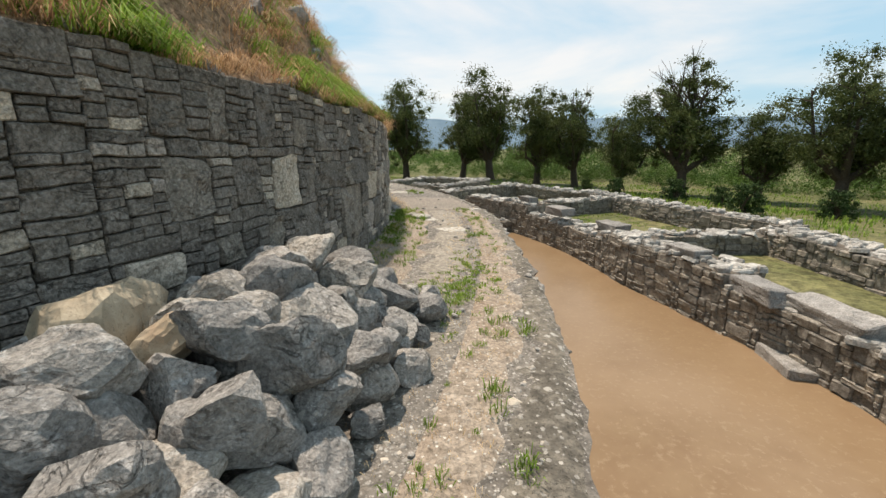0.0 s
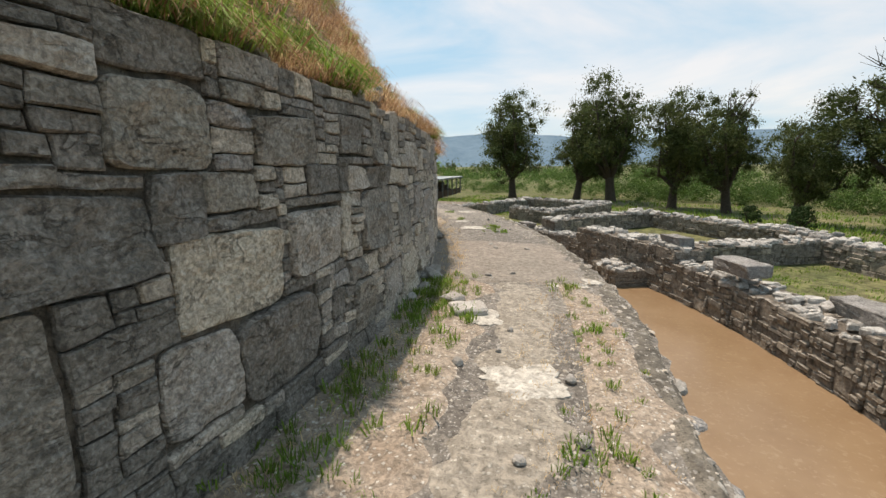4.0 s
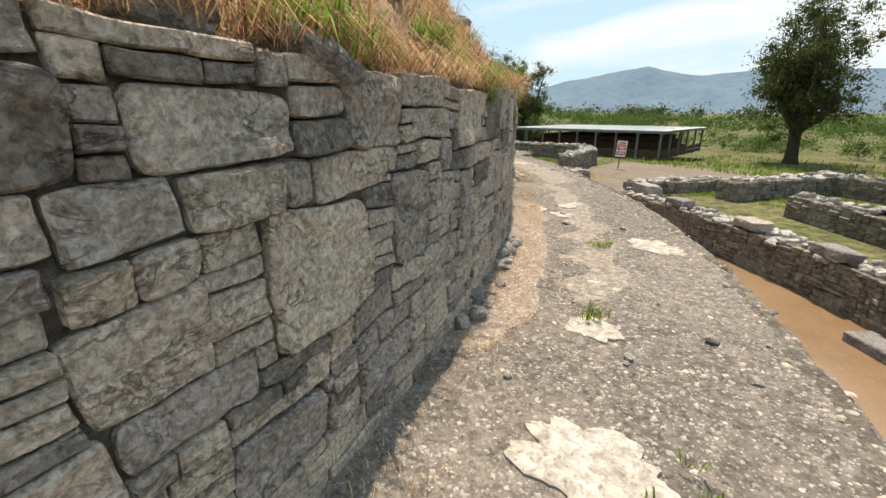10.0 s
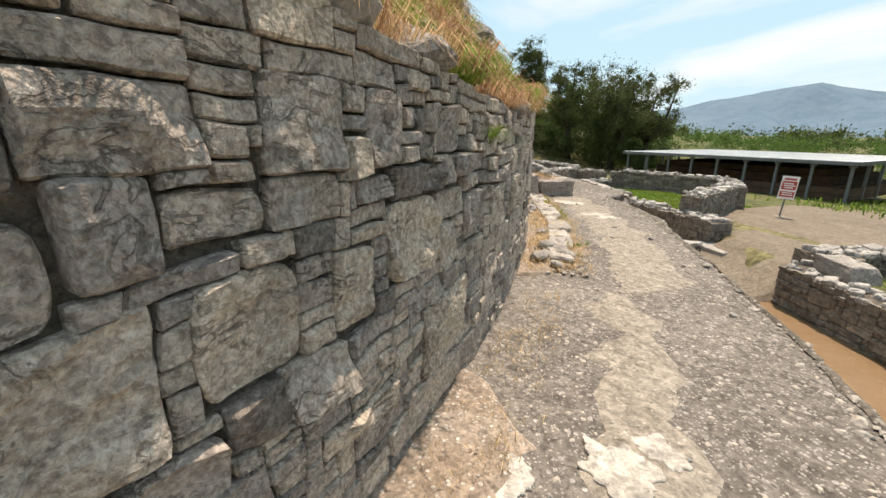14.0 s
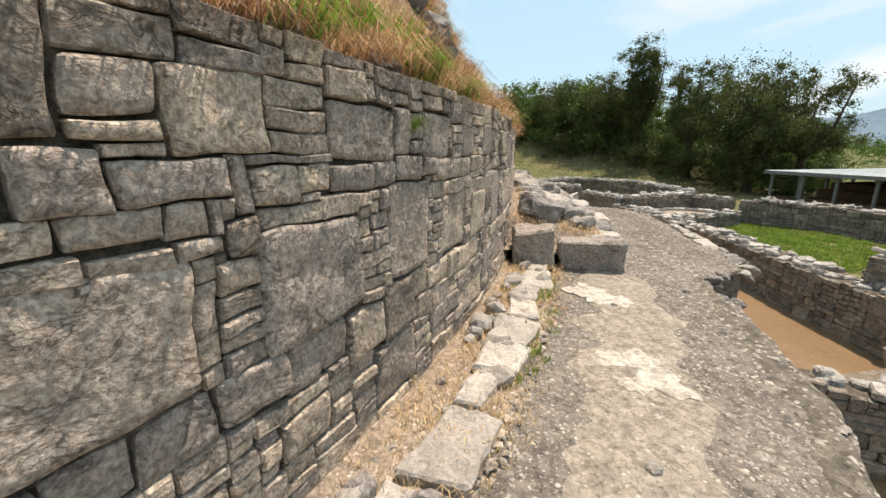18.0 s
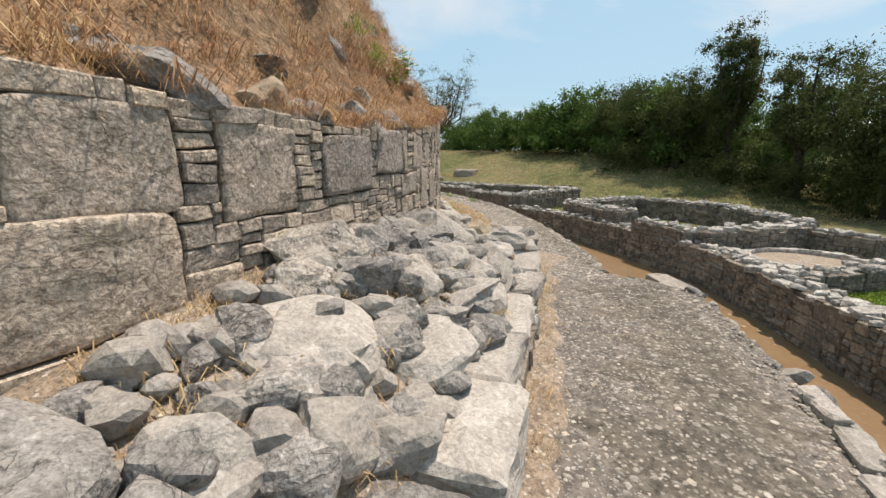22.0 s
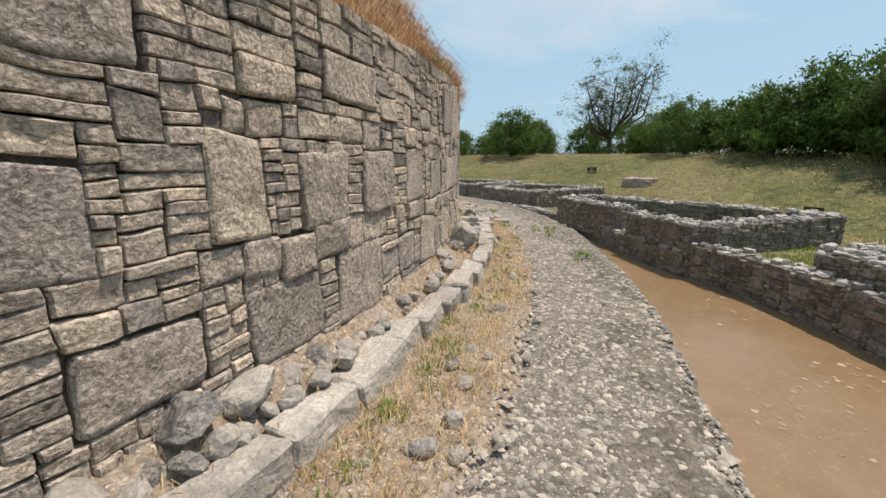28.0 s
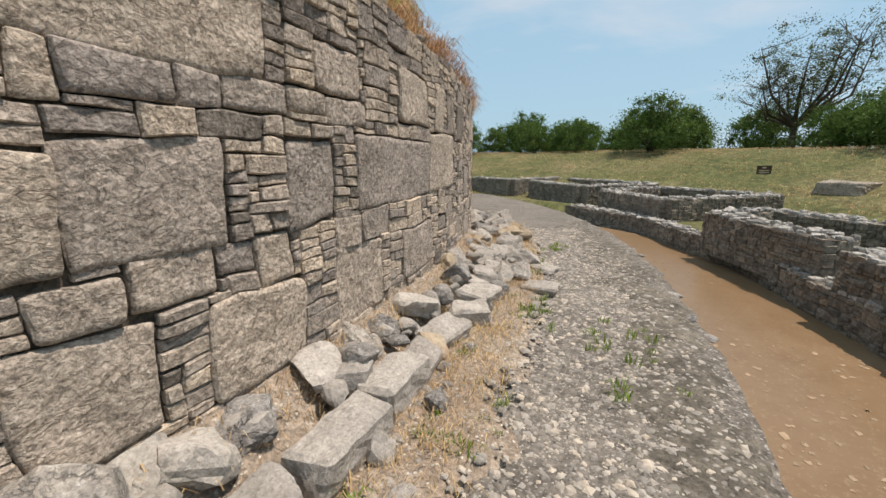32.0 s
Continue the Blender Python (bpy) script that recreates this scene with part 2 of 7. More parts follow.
M_WALKWAY = surface("rubble_concrete", (0.107, 0.094, 0.081), (0.206, 0.183, 0.158), 6.0, 0.5, (0.3, 0.267, 0.225), 0.5, 0.96, 1.0, 34.0,
                 bump_dist=0.02, pit=0.6, pit_scale=42.0, crisp=0.36, crisp_scale=26.0, chips=((70.0, 0.24, (0.4, 0.37, 0.33)), (34.0, 0.12, (0.44, 0.41, 0.37))))
M_SOIL = surface("pale_dry_soil", (0.235, 0.187, 0.142), (0.405, 0.34, 0.275), 7.0, 1.4, (0.25, 0.175, 0.12), 0.6, 0.97, 1.0, 45.0,
                 pit=0.5, pit_scale=60.0, crisp=0.36, crisp_scale=40.0, chips=((45.0, 0.22, (0.6, 0.55, 0.48)),))
M_PEBBLE = surface("walkway_pebble", (0.2, 0.18, 0.155), (0.45, 0.415, 0.37), 14.0, 1.0, None, 0.0, 0.92, 0.3, 60.0, island=0.35,
                   hue_col=(0.42, 0.33, 0.23), hue_amount=0.35)
M_PLASTER = surface("worn_lime_patch", (0.36, 0.33, 0.285), (0.55, 0.515, 0.455), 5.0, 2.0, (0.36, 0.32, 0.265), 0.6, 0.95, 0.8, 30.0, pit=0.5, crisp=0.35)
M_MOUND = surface("mound_earth", (0.176, 0.11, 0.066), (0.374, 0.259, 0.165), 4.0, 0.6, (0.22, 0.12, 0.06), 0.5, 0.98, 1.0, 14.0, bump_dist=0.06, pit=0.6, crisp=0.4)
M_DRY = surface("dry_grass", (0.235, 0.13, 0.068), (0.49, 0.315, 0.175), 1.6, 0.55, (0.25, 0.11, 0.065), 0.7, 0.9, 0.0, island=0.4, thin=0.25)
M_STRAW = surface("straw", (0.45, 0.32, 0.16), (0.66, 0.5, 0.29), 1.5, 0.7, (0.36, 0.2, 0.1), 0.5, 0.9, 0.0, island=0.3, thin=0.3)
M_GREEN = surface("green_grass", (0.09, 0.17, 0.02), (0.2, 0.31, 0.045), 1.4, 0.6, (0.26, 0.26, 0.08), 0.35, 0.8, 0.0, island=0.35, thin=0.4)
M_LAWN = surface("rough_lawn", (0.06, 0.075, 0.024), (0.155, 0.155, 0.06), 0.9, 0.12, (0.25, 0.2, 0.11), 0.6, 0.97, 1.0, 8.0, bump_dist=0.08, pit=0.5, crisp=0.5, crisp_scale=5.0)
M_SAND = surface("pale_sandy_ground", (0.155, 0.124, 0.092), (0.245, 0.203, 0.157), 3.0, 0.5, (0.14, 0.11, 0.08), 0.5, 0.97, 0.8, 20.0, pit=0.4, crisp=0.3)
M_BARK = surface("dark_bark", (0.035, 0.027, 0.02), (0.095, 0.075, 0.055), 9.0, 1.0, None, 0.0, 0.95, 1.0, 12.0, bump_dist=0.05)
M_LEAF = surface("tree_leaf", (0.04, 0.06, 0.018), (0.1, 0.125, 0.038), 0.7, 0.3, (0.15, 0.15, 0.055), 0.4, 0.7, 0.0, island=0.45, thin=0.35)
M_BUSH = surface("bush_leaf", (0.046, 0.095, 0.019), (0.115, 0.195, 0.042), 0.5, 0.2, (0.13, 0.15, 0.045), 0.35, 0.7, 0.0, island=0.4, thin=0.35)
M_CLIP = surface("clipped_bush_leaf", (0.02, 0.045, 0.012), (0.05, 0.085, 0.02), 0.8, 0.3, None, 0.0, 0.75, 0.0, island=0.4)
# The haze of distance is put into the hills' blue base colour.
M_HILL = surface("far_hill_haze_blue", (0.08, 0.135, 0.185), (0.125, 0.185, 0.235), 0.02, 0.004, (0.14, 0.2, 0.245), 0.5, 1.0, 0.0)
M_FIELD = surface("far_fields", (0.07, 0.105, 0.04), (0.13, 0.17, 0.07), 0.05, 0.02, (0.16, 0.17, 0.08), 0.4, 1.0, 0.0)
M_STEEL = surface("grey_painted_steel", (0.12, 0.135, 0.14), (0.17, 0.19, 0.195), 3.0, 1.0, (0.1, 0.09, 0.08), 0.3, 0.55, 0.1, 40.0)
M_TIN = surface("pale_tin_roof", (0.55, 0.58, 0.58), (0.68, 0.7, 0.7), 1.0, 0.4, (0.45, 0.45, 0.43), 0.3, 0.5, 0.1, 20.0)
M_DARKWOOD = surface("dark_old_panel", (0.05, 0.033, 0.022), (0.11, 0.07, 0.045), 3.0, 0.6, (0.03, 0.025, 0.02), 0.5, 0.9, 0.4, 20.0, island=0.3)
M_SIGN_WHITE = surface("sign_white", (0.72, 0.7, 0.68), (0.8, 0.79, 0.77), 4.0, 1.0, None, 0.0, 0.5, 0.0)
M_SIGN_RED = surface("sign_red", (0.42, 0.05, 0.04), (0.5, 0.08, 0.06), 4.0, 1.0, None, 0.0, 0.5, 0.0)
M_SIGN_DARK = surface("sign_dark_brown", (0.05, 0.03, 0.02), (0.08, 0.05, 0.035), 4.0, 1.0, None, 0.0, 0.6, 0.0)
M_SIGN_TAN = surface("sign_tan", (0.55, 0.43, 0.25), (0.62, 0.5, 0.3), 4.0, 1.0, None, 0.0, 0.6, 0.0)
M_WATER = surface("muddy_water", (0.184, 0.113, 0.0605), (0.221, 0.146, 0.081), 2.2, 0.22, (0.28, 0.19, 0.115), 0.5, 0.3, 0.12, 1.6, bump_dist=0.01,
                  speck=(0.32, 0.235, 0.15), speck_amount=0.4)
M_CRACK = surface("dark_crack_soil", (0.03, 0.025, 0.02), (0.07, 0.058, 0.045), 20.0, 4.0, None, 0.0, 0.97, 0.5, 60.0)
M_CONCRETE = surface("old_concrete", (0.196, 0.165, 0.136), (0.3, 0.256, 0.214), 3.0, 0.7, (0.2, 0.18, 0.15), 0.6, 0.95, 0.9, 24.0, speck=(0.45, 0.42, 0.36), speck_amount=0.3, pit=0.6, crisp=0.28)
M_SLAB = surface("pale_kerb_slab", (0.301, 0.275, 0.246), (0.469, 0.434, 0.39), 5.0, 2.0, (0.27, 0.25, 0.215), 0.5, 0.92, 0.9, 60.0, vary=0.14, bump_dist=0.012, crisp_scale=70.0,
                 speck=(0.6, 0.58, 0.54), speck_amount=0.3, pit=0.35, crisp=0.2)
M_EDGE = surface("lichen_dark_concrete", (0.075, 0.066, 0.053), (0.2, 0.177, 0.146), 7.0, 1.0, (0.3, 0.262, 0.21), 0.5, 0.96, 1.0, 30.0, bump_dist=0.025, pit=0.75,
                 crisp=0.34, crisp_scale=20.0, chips=((34.0, 0.2, (0.4, 0.37, 0.33)), (16.0, 0.1, (0.45, 0.42, 0.37))))
M_TANBLOCK = surface("tan_sandstone_block", (0.345, 0.235, 0.145), (0.51, 0.385, 0.265), 4.0, 2.5, (0.3, 0.2, 0.12), 0.45, 0.9, 1.0, 75.0, vary=0.12, pit=0.5, pit_scale=95.0, crisp=0.25, crisp_scale=100.0, bump_dist=0.011)
M_DARKWALK = surface("dark_worn_rubble", (0.08, 0.07, 0.056), (0.185, 0.165, 0.137), 6.0, 0.9, (0.27, 0.23, 0.177), 0.55, 0.96, 1.0, 34.0, bump_dist=0.022, pit=0.6, crisp=0.4,
                     chips=((44.0, 0.3, (0.38, 0.345, 0.3)), (21.0, 0.16, (0.42, 0.385, 0.335))))
M_PETAL = surface("white_petal", (0.72, 0.72, 0.66), (0.82, 0.82, 0.76), 8.0, 2.0, None, 0.0, 0.7, 0.0, thin=0.3)
M_FLAKE = surface("pale_floating_scum", (0.25, 0.175, 0.11), (0.36, 0.265, 0.175), 9.0, 2.0, None, 0.0, 0.7, 0.0, island=0.2)
M_WORN = surface("pale_worn_lime_surface", (0.226, 0.196, 0.158), (0.357, 0.318, 0.265), 4.0, 1.2, (0.27, 0.235, 0.19), 0.6, 0.95, 0.9, 34.0, bump_dist=0.02, pit=0.6, crisp=0.36,
                 chips=((46.0, 0.2, (0.46, 0.42, 0.36)),))

# ---- tools ----
R0 = 19.58          # face of the drum
WATER = -2.3
GROUND = -2.0


def polar(r, deg, z=0.0):
    return Vector((r * math.cos(radians(deg)), r * math.sin(radians(deg)), z))


class Soup:
    """Vertices and faces gathered into one mesh."""

    def __init__(self):
        self.v, self.f = [], []

    def add(self, verts, faces, m=None):
        k = len(self.v)
        self.v.extend([tuple(m @ Vector(p)) for p in verts] if m else verts)
        self.f.extend([tuple(i + k for i in face) for face in faces])

    def mesh(self, name, material, smooth=False):
        me = bpy.data.meshes.new(name)
        me.from_pydata(self.v, [], self.f)
        me.materials.append(material)
        if smooth:
            me.polygons.foreach_set("use_smooth", [True] * len(me.polygons))
        me.update()
        return me


def part(name, source, material, parent, label="", smooth=False):
    """One mesh object under a thing or a part."""
    ob = new(name, source.mesh(name, material, smooth) if isinstance(source, Soup) else source)
    ob.parent = parent
    if label:
        ob["label"] = label
    return ob


def thing(name, source, material, label, category, group="", kind="", smooth=False):
    ob = new(name, source.mesh(name, material, smooth) if isinstance(source, Soup) else source)
    return tagged(ob, label, category, group, kind)


def box(w, d, h, x=0.0, y=0.0, z=0.0, bev=0.01):
    """A bevelled box standing on z: vertices and faces."""
    bm = bmesh.new()
    bmesh.ops.create_cube(bm, size=1.0, matrix=Matrix.Translation((x, y, z + h / 2)) @ Matrix.Diagonal((w, d, h, 1)))
    if bev:
        bmesh.ops.bevel(bm, geom=bm.edges[:], offset=min(bev, w * 0.3, d * 0.3, h * 0.3), segments=1, affect='EDGES')
    out = [tuple(v.co) for v in bm.verts], [tuple(v.index for v in f.verts) for f in bm.faces]
    bm.free()
    return out


def boxes(*specs):
    s = Soup()
    for spec in specs:
        s.add(*box(*spec))
    return s


def outline(w, h, rng, round_off=0.28, jit=0.02):
    """An uneven rectangle with knocked-off corners, as (x, z) points."""
    hw, hh = w / 2, h / 2
    m = min(hw, hh)
    pts = []
    for sx, sz in ((1, 1), (-1, 1), (-1, -1), (1, -1)):
        cx, cz = m * round_off * rng.uniform(0.35, 1.3), m * round_off * rng.uniform(0.35, 1.3)
        p, q = (sx * (hw - cx), sz * hh), (sx * hw, sz * (hh - cz))
        k = 0.72
        mid = (sx * (hw - cx * (1 - k)), sz * (hh - cz * (1 - k)))
        trio = [q, mid, p] if sx * sz > 0 else [p, mid, q]
        pts += trio
        if sx * sz > 0 and w > h * 1.3:
            pts.append((sx * hw * rng.uniform(-0.25, 0.25), sz * hh))
    jx, jz = jit * m * 2, jit * m * 2
    return [(x + rng.uniform(-jx, jx), z + rng.uniform(-jz, jz)) for x, z in pts]


def face_stone(w, h, depth, proud, rng, rough=0.012, round_off=0.3):
    """A wall stone: x along the wall, y out of it (0 is the face), z up, about its centre. Knocked corners, a chipped rim, a slightly tilted front, a buried back."""
    pts = outline(w, h, rng, round_off, 0.05)
    n = len(pts)
    m = min(w, h) / 2
    rim = min(0.02, 0.2 * m + 0.002)
    ax, az = rng.uniform(-0.06, 0.06), rng.uniform(-0.1, 0.1)
    verts, faces = [], []
    for scale, y, jit in ((0.0, -depth, 0.0), (0.0, proud * 0.35, rough * 0.4), (1.0, proud, rough * 0.4)):
        for x, z in pts:
            kx, kz = 1.0 - scale * rim / max(w / 2, 0.01), 1.0 - scale * rim / max(h / 2, 0.01)
            verts.append((x * kx, y + (ax * x + az * z + rng.uniform(-jit, jit) if y > 0 else 0.0), z * kz))
    for a in (0, n):
        for i in range(n):
            j = (i + 1) % n
            faces.append((a + i, a + n + i, a + n + j, a + j))
    faces.append(tuple(2 * n + i for i in reversed(range(n))))
    return verts, faces


def warp(u, v):
    """A slow wobble of the wall's joints, shared by neighbouring stones."""
    return (u + 0.024 * noise.noise(Vector((u * 2.1, v * 2.1, 1.0))) + 0.013 * noise.noise(Vector((u * 7.0, v * 7.0, 2.0))),
            v + 0.024 * noise.noise(Vector((u * 1.7, v * 2.3, 5.0))) + 0.013 * noise.noise(Vector((u * 6.0, v * 8.0, 6.0))))


def wall_stone(u0, u1, v0, v1, proud, rng, gap=0.006, cell=0.05, relief=0.012, corner=(12.0, 60.0), tilt=0.05, hewn=False):
    """A stone of the drum wall with tight uneven joints, knocked corners and a rough tilted front: x along the wall, y out, about its centre. Also the number of its front faces."""
    u0, u1, v0, v1 = u0 + gap, u1 - gap, v0 + gap, v1 - gap
    hw, hh = (u1 - u0) / 2, (v1 - v0) / 2
    uc, vc = (u0 + u1) / 2, (v0 + v1) / 2
    rim = min(0.008, hw * 0.25, hh * 0.25)
    e = rng.uniform(*corner)
    seed = rng.uniform(0, 90)
    ax, az = rng.uniform(-tilt, tilt), rng.uniform(-tilt * 1.6, tilt * 1.6)
    skew = [rng.uniform(-1, 1) * min(0.03, 0.13 * min(hw, hh)) for _ in range(8)]
    off = Vector((seed * 1.7, seed * 0.37, seed))

    def marks(half):
        n = max(2, min(30, round(2 * half / cell)))
        return [-1.0] + [-1 + rim / half + (2 - 2 * rim / half) * k / n for k in range(n + 1)] + [1.0]

    us, vs = marks(hw), marks(hh)
    verts, faces = [], []
    for j, b in enumerate(vs):
        for i, a in enumerate(us):
            big = max(abs(a), abs(b))
            k = ((abs(a) / big) ** e + (abs(b) / big) ** e) ** (-1 / e) if big else 1.0
            q = ((1 - a) * (1 - b), (1 + a) * (1 - b), (1 - a) * (1 + b), (1 + a) * (1 + b))
            u = uc + a * k * hw + sum(w * c for w, c in zip(skew[:4], q)) * 0.25
            v = vc + b * k * hh + sum(w * c for w, c in zip(skew[4:], q)) * 0.25
            p = Vector((u * 5, v * 5, 0)) + off
            edge = i in (0, len(us) - 1) or j in (0, len(vs) - 1)
            y = proud + ax * a * hw + az * b * hh + relief * noise.noise(p) + relief * 0.5 * noise.noise(p * 2.3) + relief * 0.28 * noise.noise(p * 5.1)
            if hewn:
                y += relief * 1.5 * (noise.voronoi(p * 1.3)[0][0] - 0.45)
            if edge:
                y = min(y, proud) - 0.01 - 0.008 * noise.noise(p * 4.0)
            else:
                y = max(-0.006 + 0.003 * noise.noise(p * 7.0), y - relief * 1.2 * max(0.0, noise.noise(p * 0.8) - 0.2))
            u, v = warp(u, v)
            verts.append((-(u - uc), y, v - vc))
    row, nu, nv = len(us), len(us) - 1, len(vs) - 1
    for j in range(1, nv - 1):
        for i in range(1, nu - 1):
            a = j * row + i
            faces.append((a, a + 1, a + row + 1, a + row))
    front = len(faces)
    for j in range(nv):
        for i in range(nu):
            if j in (0, nv - 1) or i in (0, nu - 1):
                a = j * row + i
                faces.append((a, a + 1, a + row + 1, a + row))
    ring = list(range(row)) + [j * row + nu for j in range(1, nv + 1)] + [nv * row + i for i in range(nu - 1, -1, -1)] + [j * row for j in range(nv - 1, 0, -1)]
    k = len(verts)
    for i in ring:
        x, y, z = verts[i]
        verts.append((x * 0.98, -0.1, z * 0.98))
    for i in range(len(ring)):
        j = (i + 1) % len(ring)
        faces.append((ring[j], ring[i], k + i, k + j))
    return verts, faces, front


def soften(ob, front):
    """Rounds the shading of a stone's front and leaves its rim sharp."""
    ob.data.polygons.foreach_set("use_smooth", [k < front for k in range(len(ob.data.polygons))])


def pack(length, foot, top, taken, rng, thin=(0.05, 0.095), mid=(0.11, 0.2), wide=(0.16, 0.46), narrow=0.34, g=0.02, grow=3):
    """Lays stones (u0, u1, v0, v1) row on row into all that the given blocks leave free; also gives the blocks, grown to close their joints."""
    tops = [top(k * length / 200) for k in range(201)]
    nu, nv = int(length / g), int((max(tops) - foot) / g) + 1
    occ = np.zeros((nv + 8, nu + 8), dtype=bool)
    for i in range(nu):
        occ[max(0, int((top((i + 0.5) * g) - foot) / g)):, i] = True
    occ[nv:, :] = True
    occ[:, nu:] = True
    grown = []
    for a, b, c, d in sorted(taken, key=lambda q: -(q[1] - q[0]) * (q[3] - q[2])):
        i0, i1, j0, j1 = max(0, round(a / g)), min(nu, round(b / g)), max(0, round((c - foot) / g)), min(nv, round((d - foot) / g))
        for p0, p1, q0, q1 in grown:
            ox, oy = min(i1, p1) - max(i0, p0), min(j1, q1) - max(j0, q0)
            if ox > 0 and oy > 0:
                if ox <= oy:
                    i0, i1 = (p1, i1) if i0 + i1 > p0 + p1 else (i0, p0)
                else:
                    j0, j1 = (q1, j1) if j0 + j1 > q0 + q1 else (j0, q0)
        if i1 - i0 < 4 or j1 - j0 < 3:
            continue
        occ[j0:j1, i0:i1] = True
        grown.append([i0, i1, j0, j1])
    for q in grown:
        for n in range(grow, 0, -1):
            i0, i1, j0, j1 = q
            if i1 + n < nu and not occ[j0:j1, i1:i1 + n].any() and occ[j0:j1, i1 + n].mean() > 0.5:
                occ[j0:j1, i1:i1 + n] = True
                q[1] += n
            if i0 - n > 0 and not occ[j0:j1, i0 - n:i0].any() and occ[j0:j1, i0 - n - 1].mean() > 0.5:
                occ[j0:j1, i0 - n:i0] = True
                q[0] -= n
            i0, i1, j0, j1 = q
            if j1 + n < nv and not occ[j1:j1 + n, i0:i1].any() and occ[j1 + n, i0:i1].mean() > 0.5:
                occ[j1:j1 + n, i0:i1] = True
                q[3] += n
            if j0 - n > 0 and not occ[j0 - n:j0, i0:i1].any() and occ[j0 - n - 1, i0:i1].mean() > 0.5:
                occ[j0 - n:j0, i0:i1] = True
                q[2] -= n
    laid = []
    for j in range(nv):
        last = 0
        for i in np.flatnonzero(~occ[j, :nu]):
            i = int(i)
            if occ[j, i]:
                continue
            stop = np.flatnonzero(occ[j, i:i + int(1.2 / g)])
            run = int(stop[0]) if len(stop) else int(1.2 / g)
            if run * g < narrow:
                n, h = run, rng.uniform(*thin)
                if run * g > 0.22 and rng.random() < 0.55:
                    n = max(3, int(run * rng.uniform(0.35, 0.65)))
            else:
                w = rng.uniform(*wide)
                n = max(3, int(w / g))
                if (run - n) * g < wide[0] * 0.7:
                    n = run if run * g < wide[1] * 1.2 else run // 2
                h = last if last and rng.random() < 0.7 else rng.uniform(*(mid if rng.random() < 0.6 else thin))
                last = h
            need = max(2, round(h / g))
            block = np.flatnonzero(occ[j:j + need + 3, i:i + n].any(axis=1))
            clear = int(block[0]) if len(block) else need + 3
            if clear < need + 3:
                need = clear if clear <= need + 2 else need
            occ[j:j + need, i:i + n] = True
            laid.append((i * g, (i + n) * g, foot + j * g, foot + (j + need) * g))
    return laid, [(a * g, b * g, foot + c * g, foot + d * g) for a, b, c, d in grown]


def slab_mesh(name, w, d, h, seed, material, rough=0.02, bev=0.03):
    """A roughly squared loose block or slab standing on z = 0."""
    rg = random.Random(seed)
    bm = bmesh.new()
    bmesh.ops.create_cube(bm, size=1.0, matrix=Matrix.Translation((0, 0, h / 2)) @ Matrix.Diagonal((w, d, h, 1)))
    for v in bm.verts:
        v.co.x += rg.uniform(-0.08, 0.08) * w
        v.co.y += rg.uniform(-0.1, 0.1) * d
        if v.co.z > h / 2:
            v.co.z += rg.uniform(-0.1, 0.08) * h
    bmesh.ops.bevel(bm, geom=bm.edges[:], offset=min(bev, h * 0.25, d * 0.2), segments=1, affect='EDGES')
    bmesh.ops.subdivide_edges(bm, edges=[e for e in bm.edges if e.calc_length() > 0.1], cuts=5, use_grid_fill=True)
    bm.normal_update()
    off = Vector((seed, seed * 0.3, 2.0))
    for v in bm.verts:
        v.co += v.normal * (rough * 1.6 * noise.noise(v.co * 4.0 + off) + rough * noise.noise(v.co * 11.0 + off) + rough * 0.5 * noise.noise(v.co * 25.0 + off))
    me = bpy.data.meshes.new(name)
    bm.to_mesh(me)
    bm.free()
    me.materials.append(material)
    return me


def rock_mesh(name, seed, material, sub=2, planes=11, lump=0.18):
    """An angular broken rock about a metre across: a sphere cut flat by chance planes, with small lumps."""
    rng = random.Random(seed)
    bm = bmesh.new()
    bmesh.ops.create_icosphere(bm, subdivisions=sub, radius=0.62)
    cuts = []
    for _ in range(planes):
        d = Vector((rng.gauss(0, 1), rng.gauss(0, 1), rng.gauss(0, 1))).normalized()
        cuts.append((d, rng.uniform(0.34, 0.52)))
    off = Vector((rng.uniform(0, 50), rng.uniform(0, 50), seed))
    for v in bm.verts:
        p = v.co.copy()
        for d, k in cuts:
            over = p.dot(d) - k
            if over > 0:
                p -= d * over
        p += p.normalized() * (noise.noise(p * 3.0 + off) * lump * 0.45 + noise.noise(p * 7.0 + off) * lump * 0.25 + noise.noise(p * 15.0 + off) * lump * 0.12)
        v.co = p
    me = bpy.data.meshes.new(name)
    bm.to_mesh(me)
    bm.free()
    me.materials.append(material)
    return me


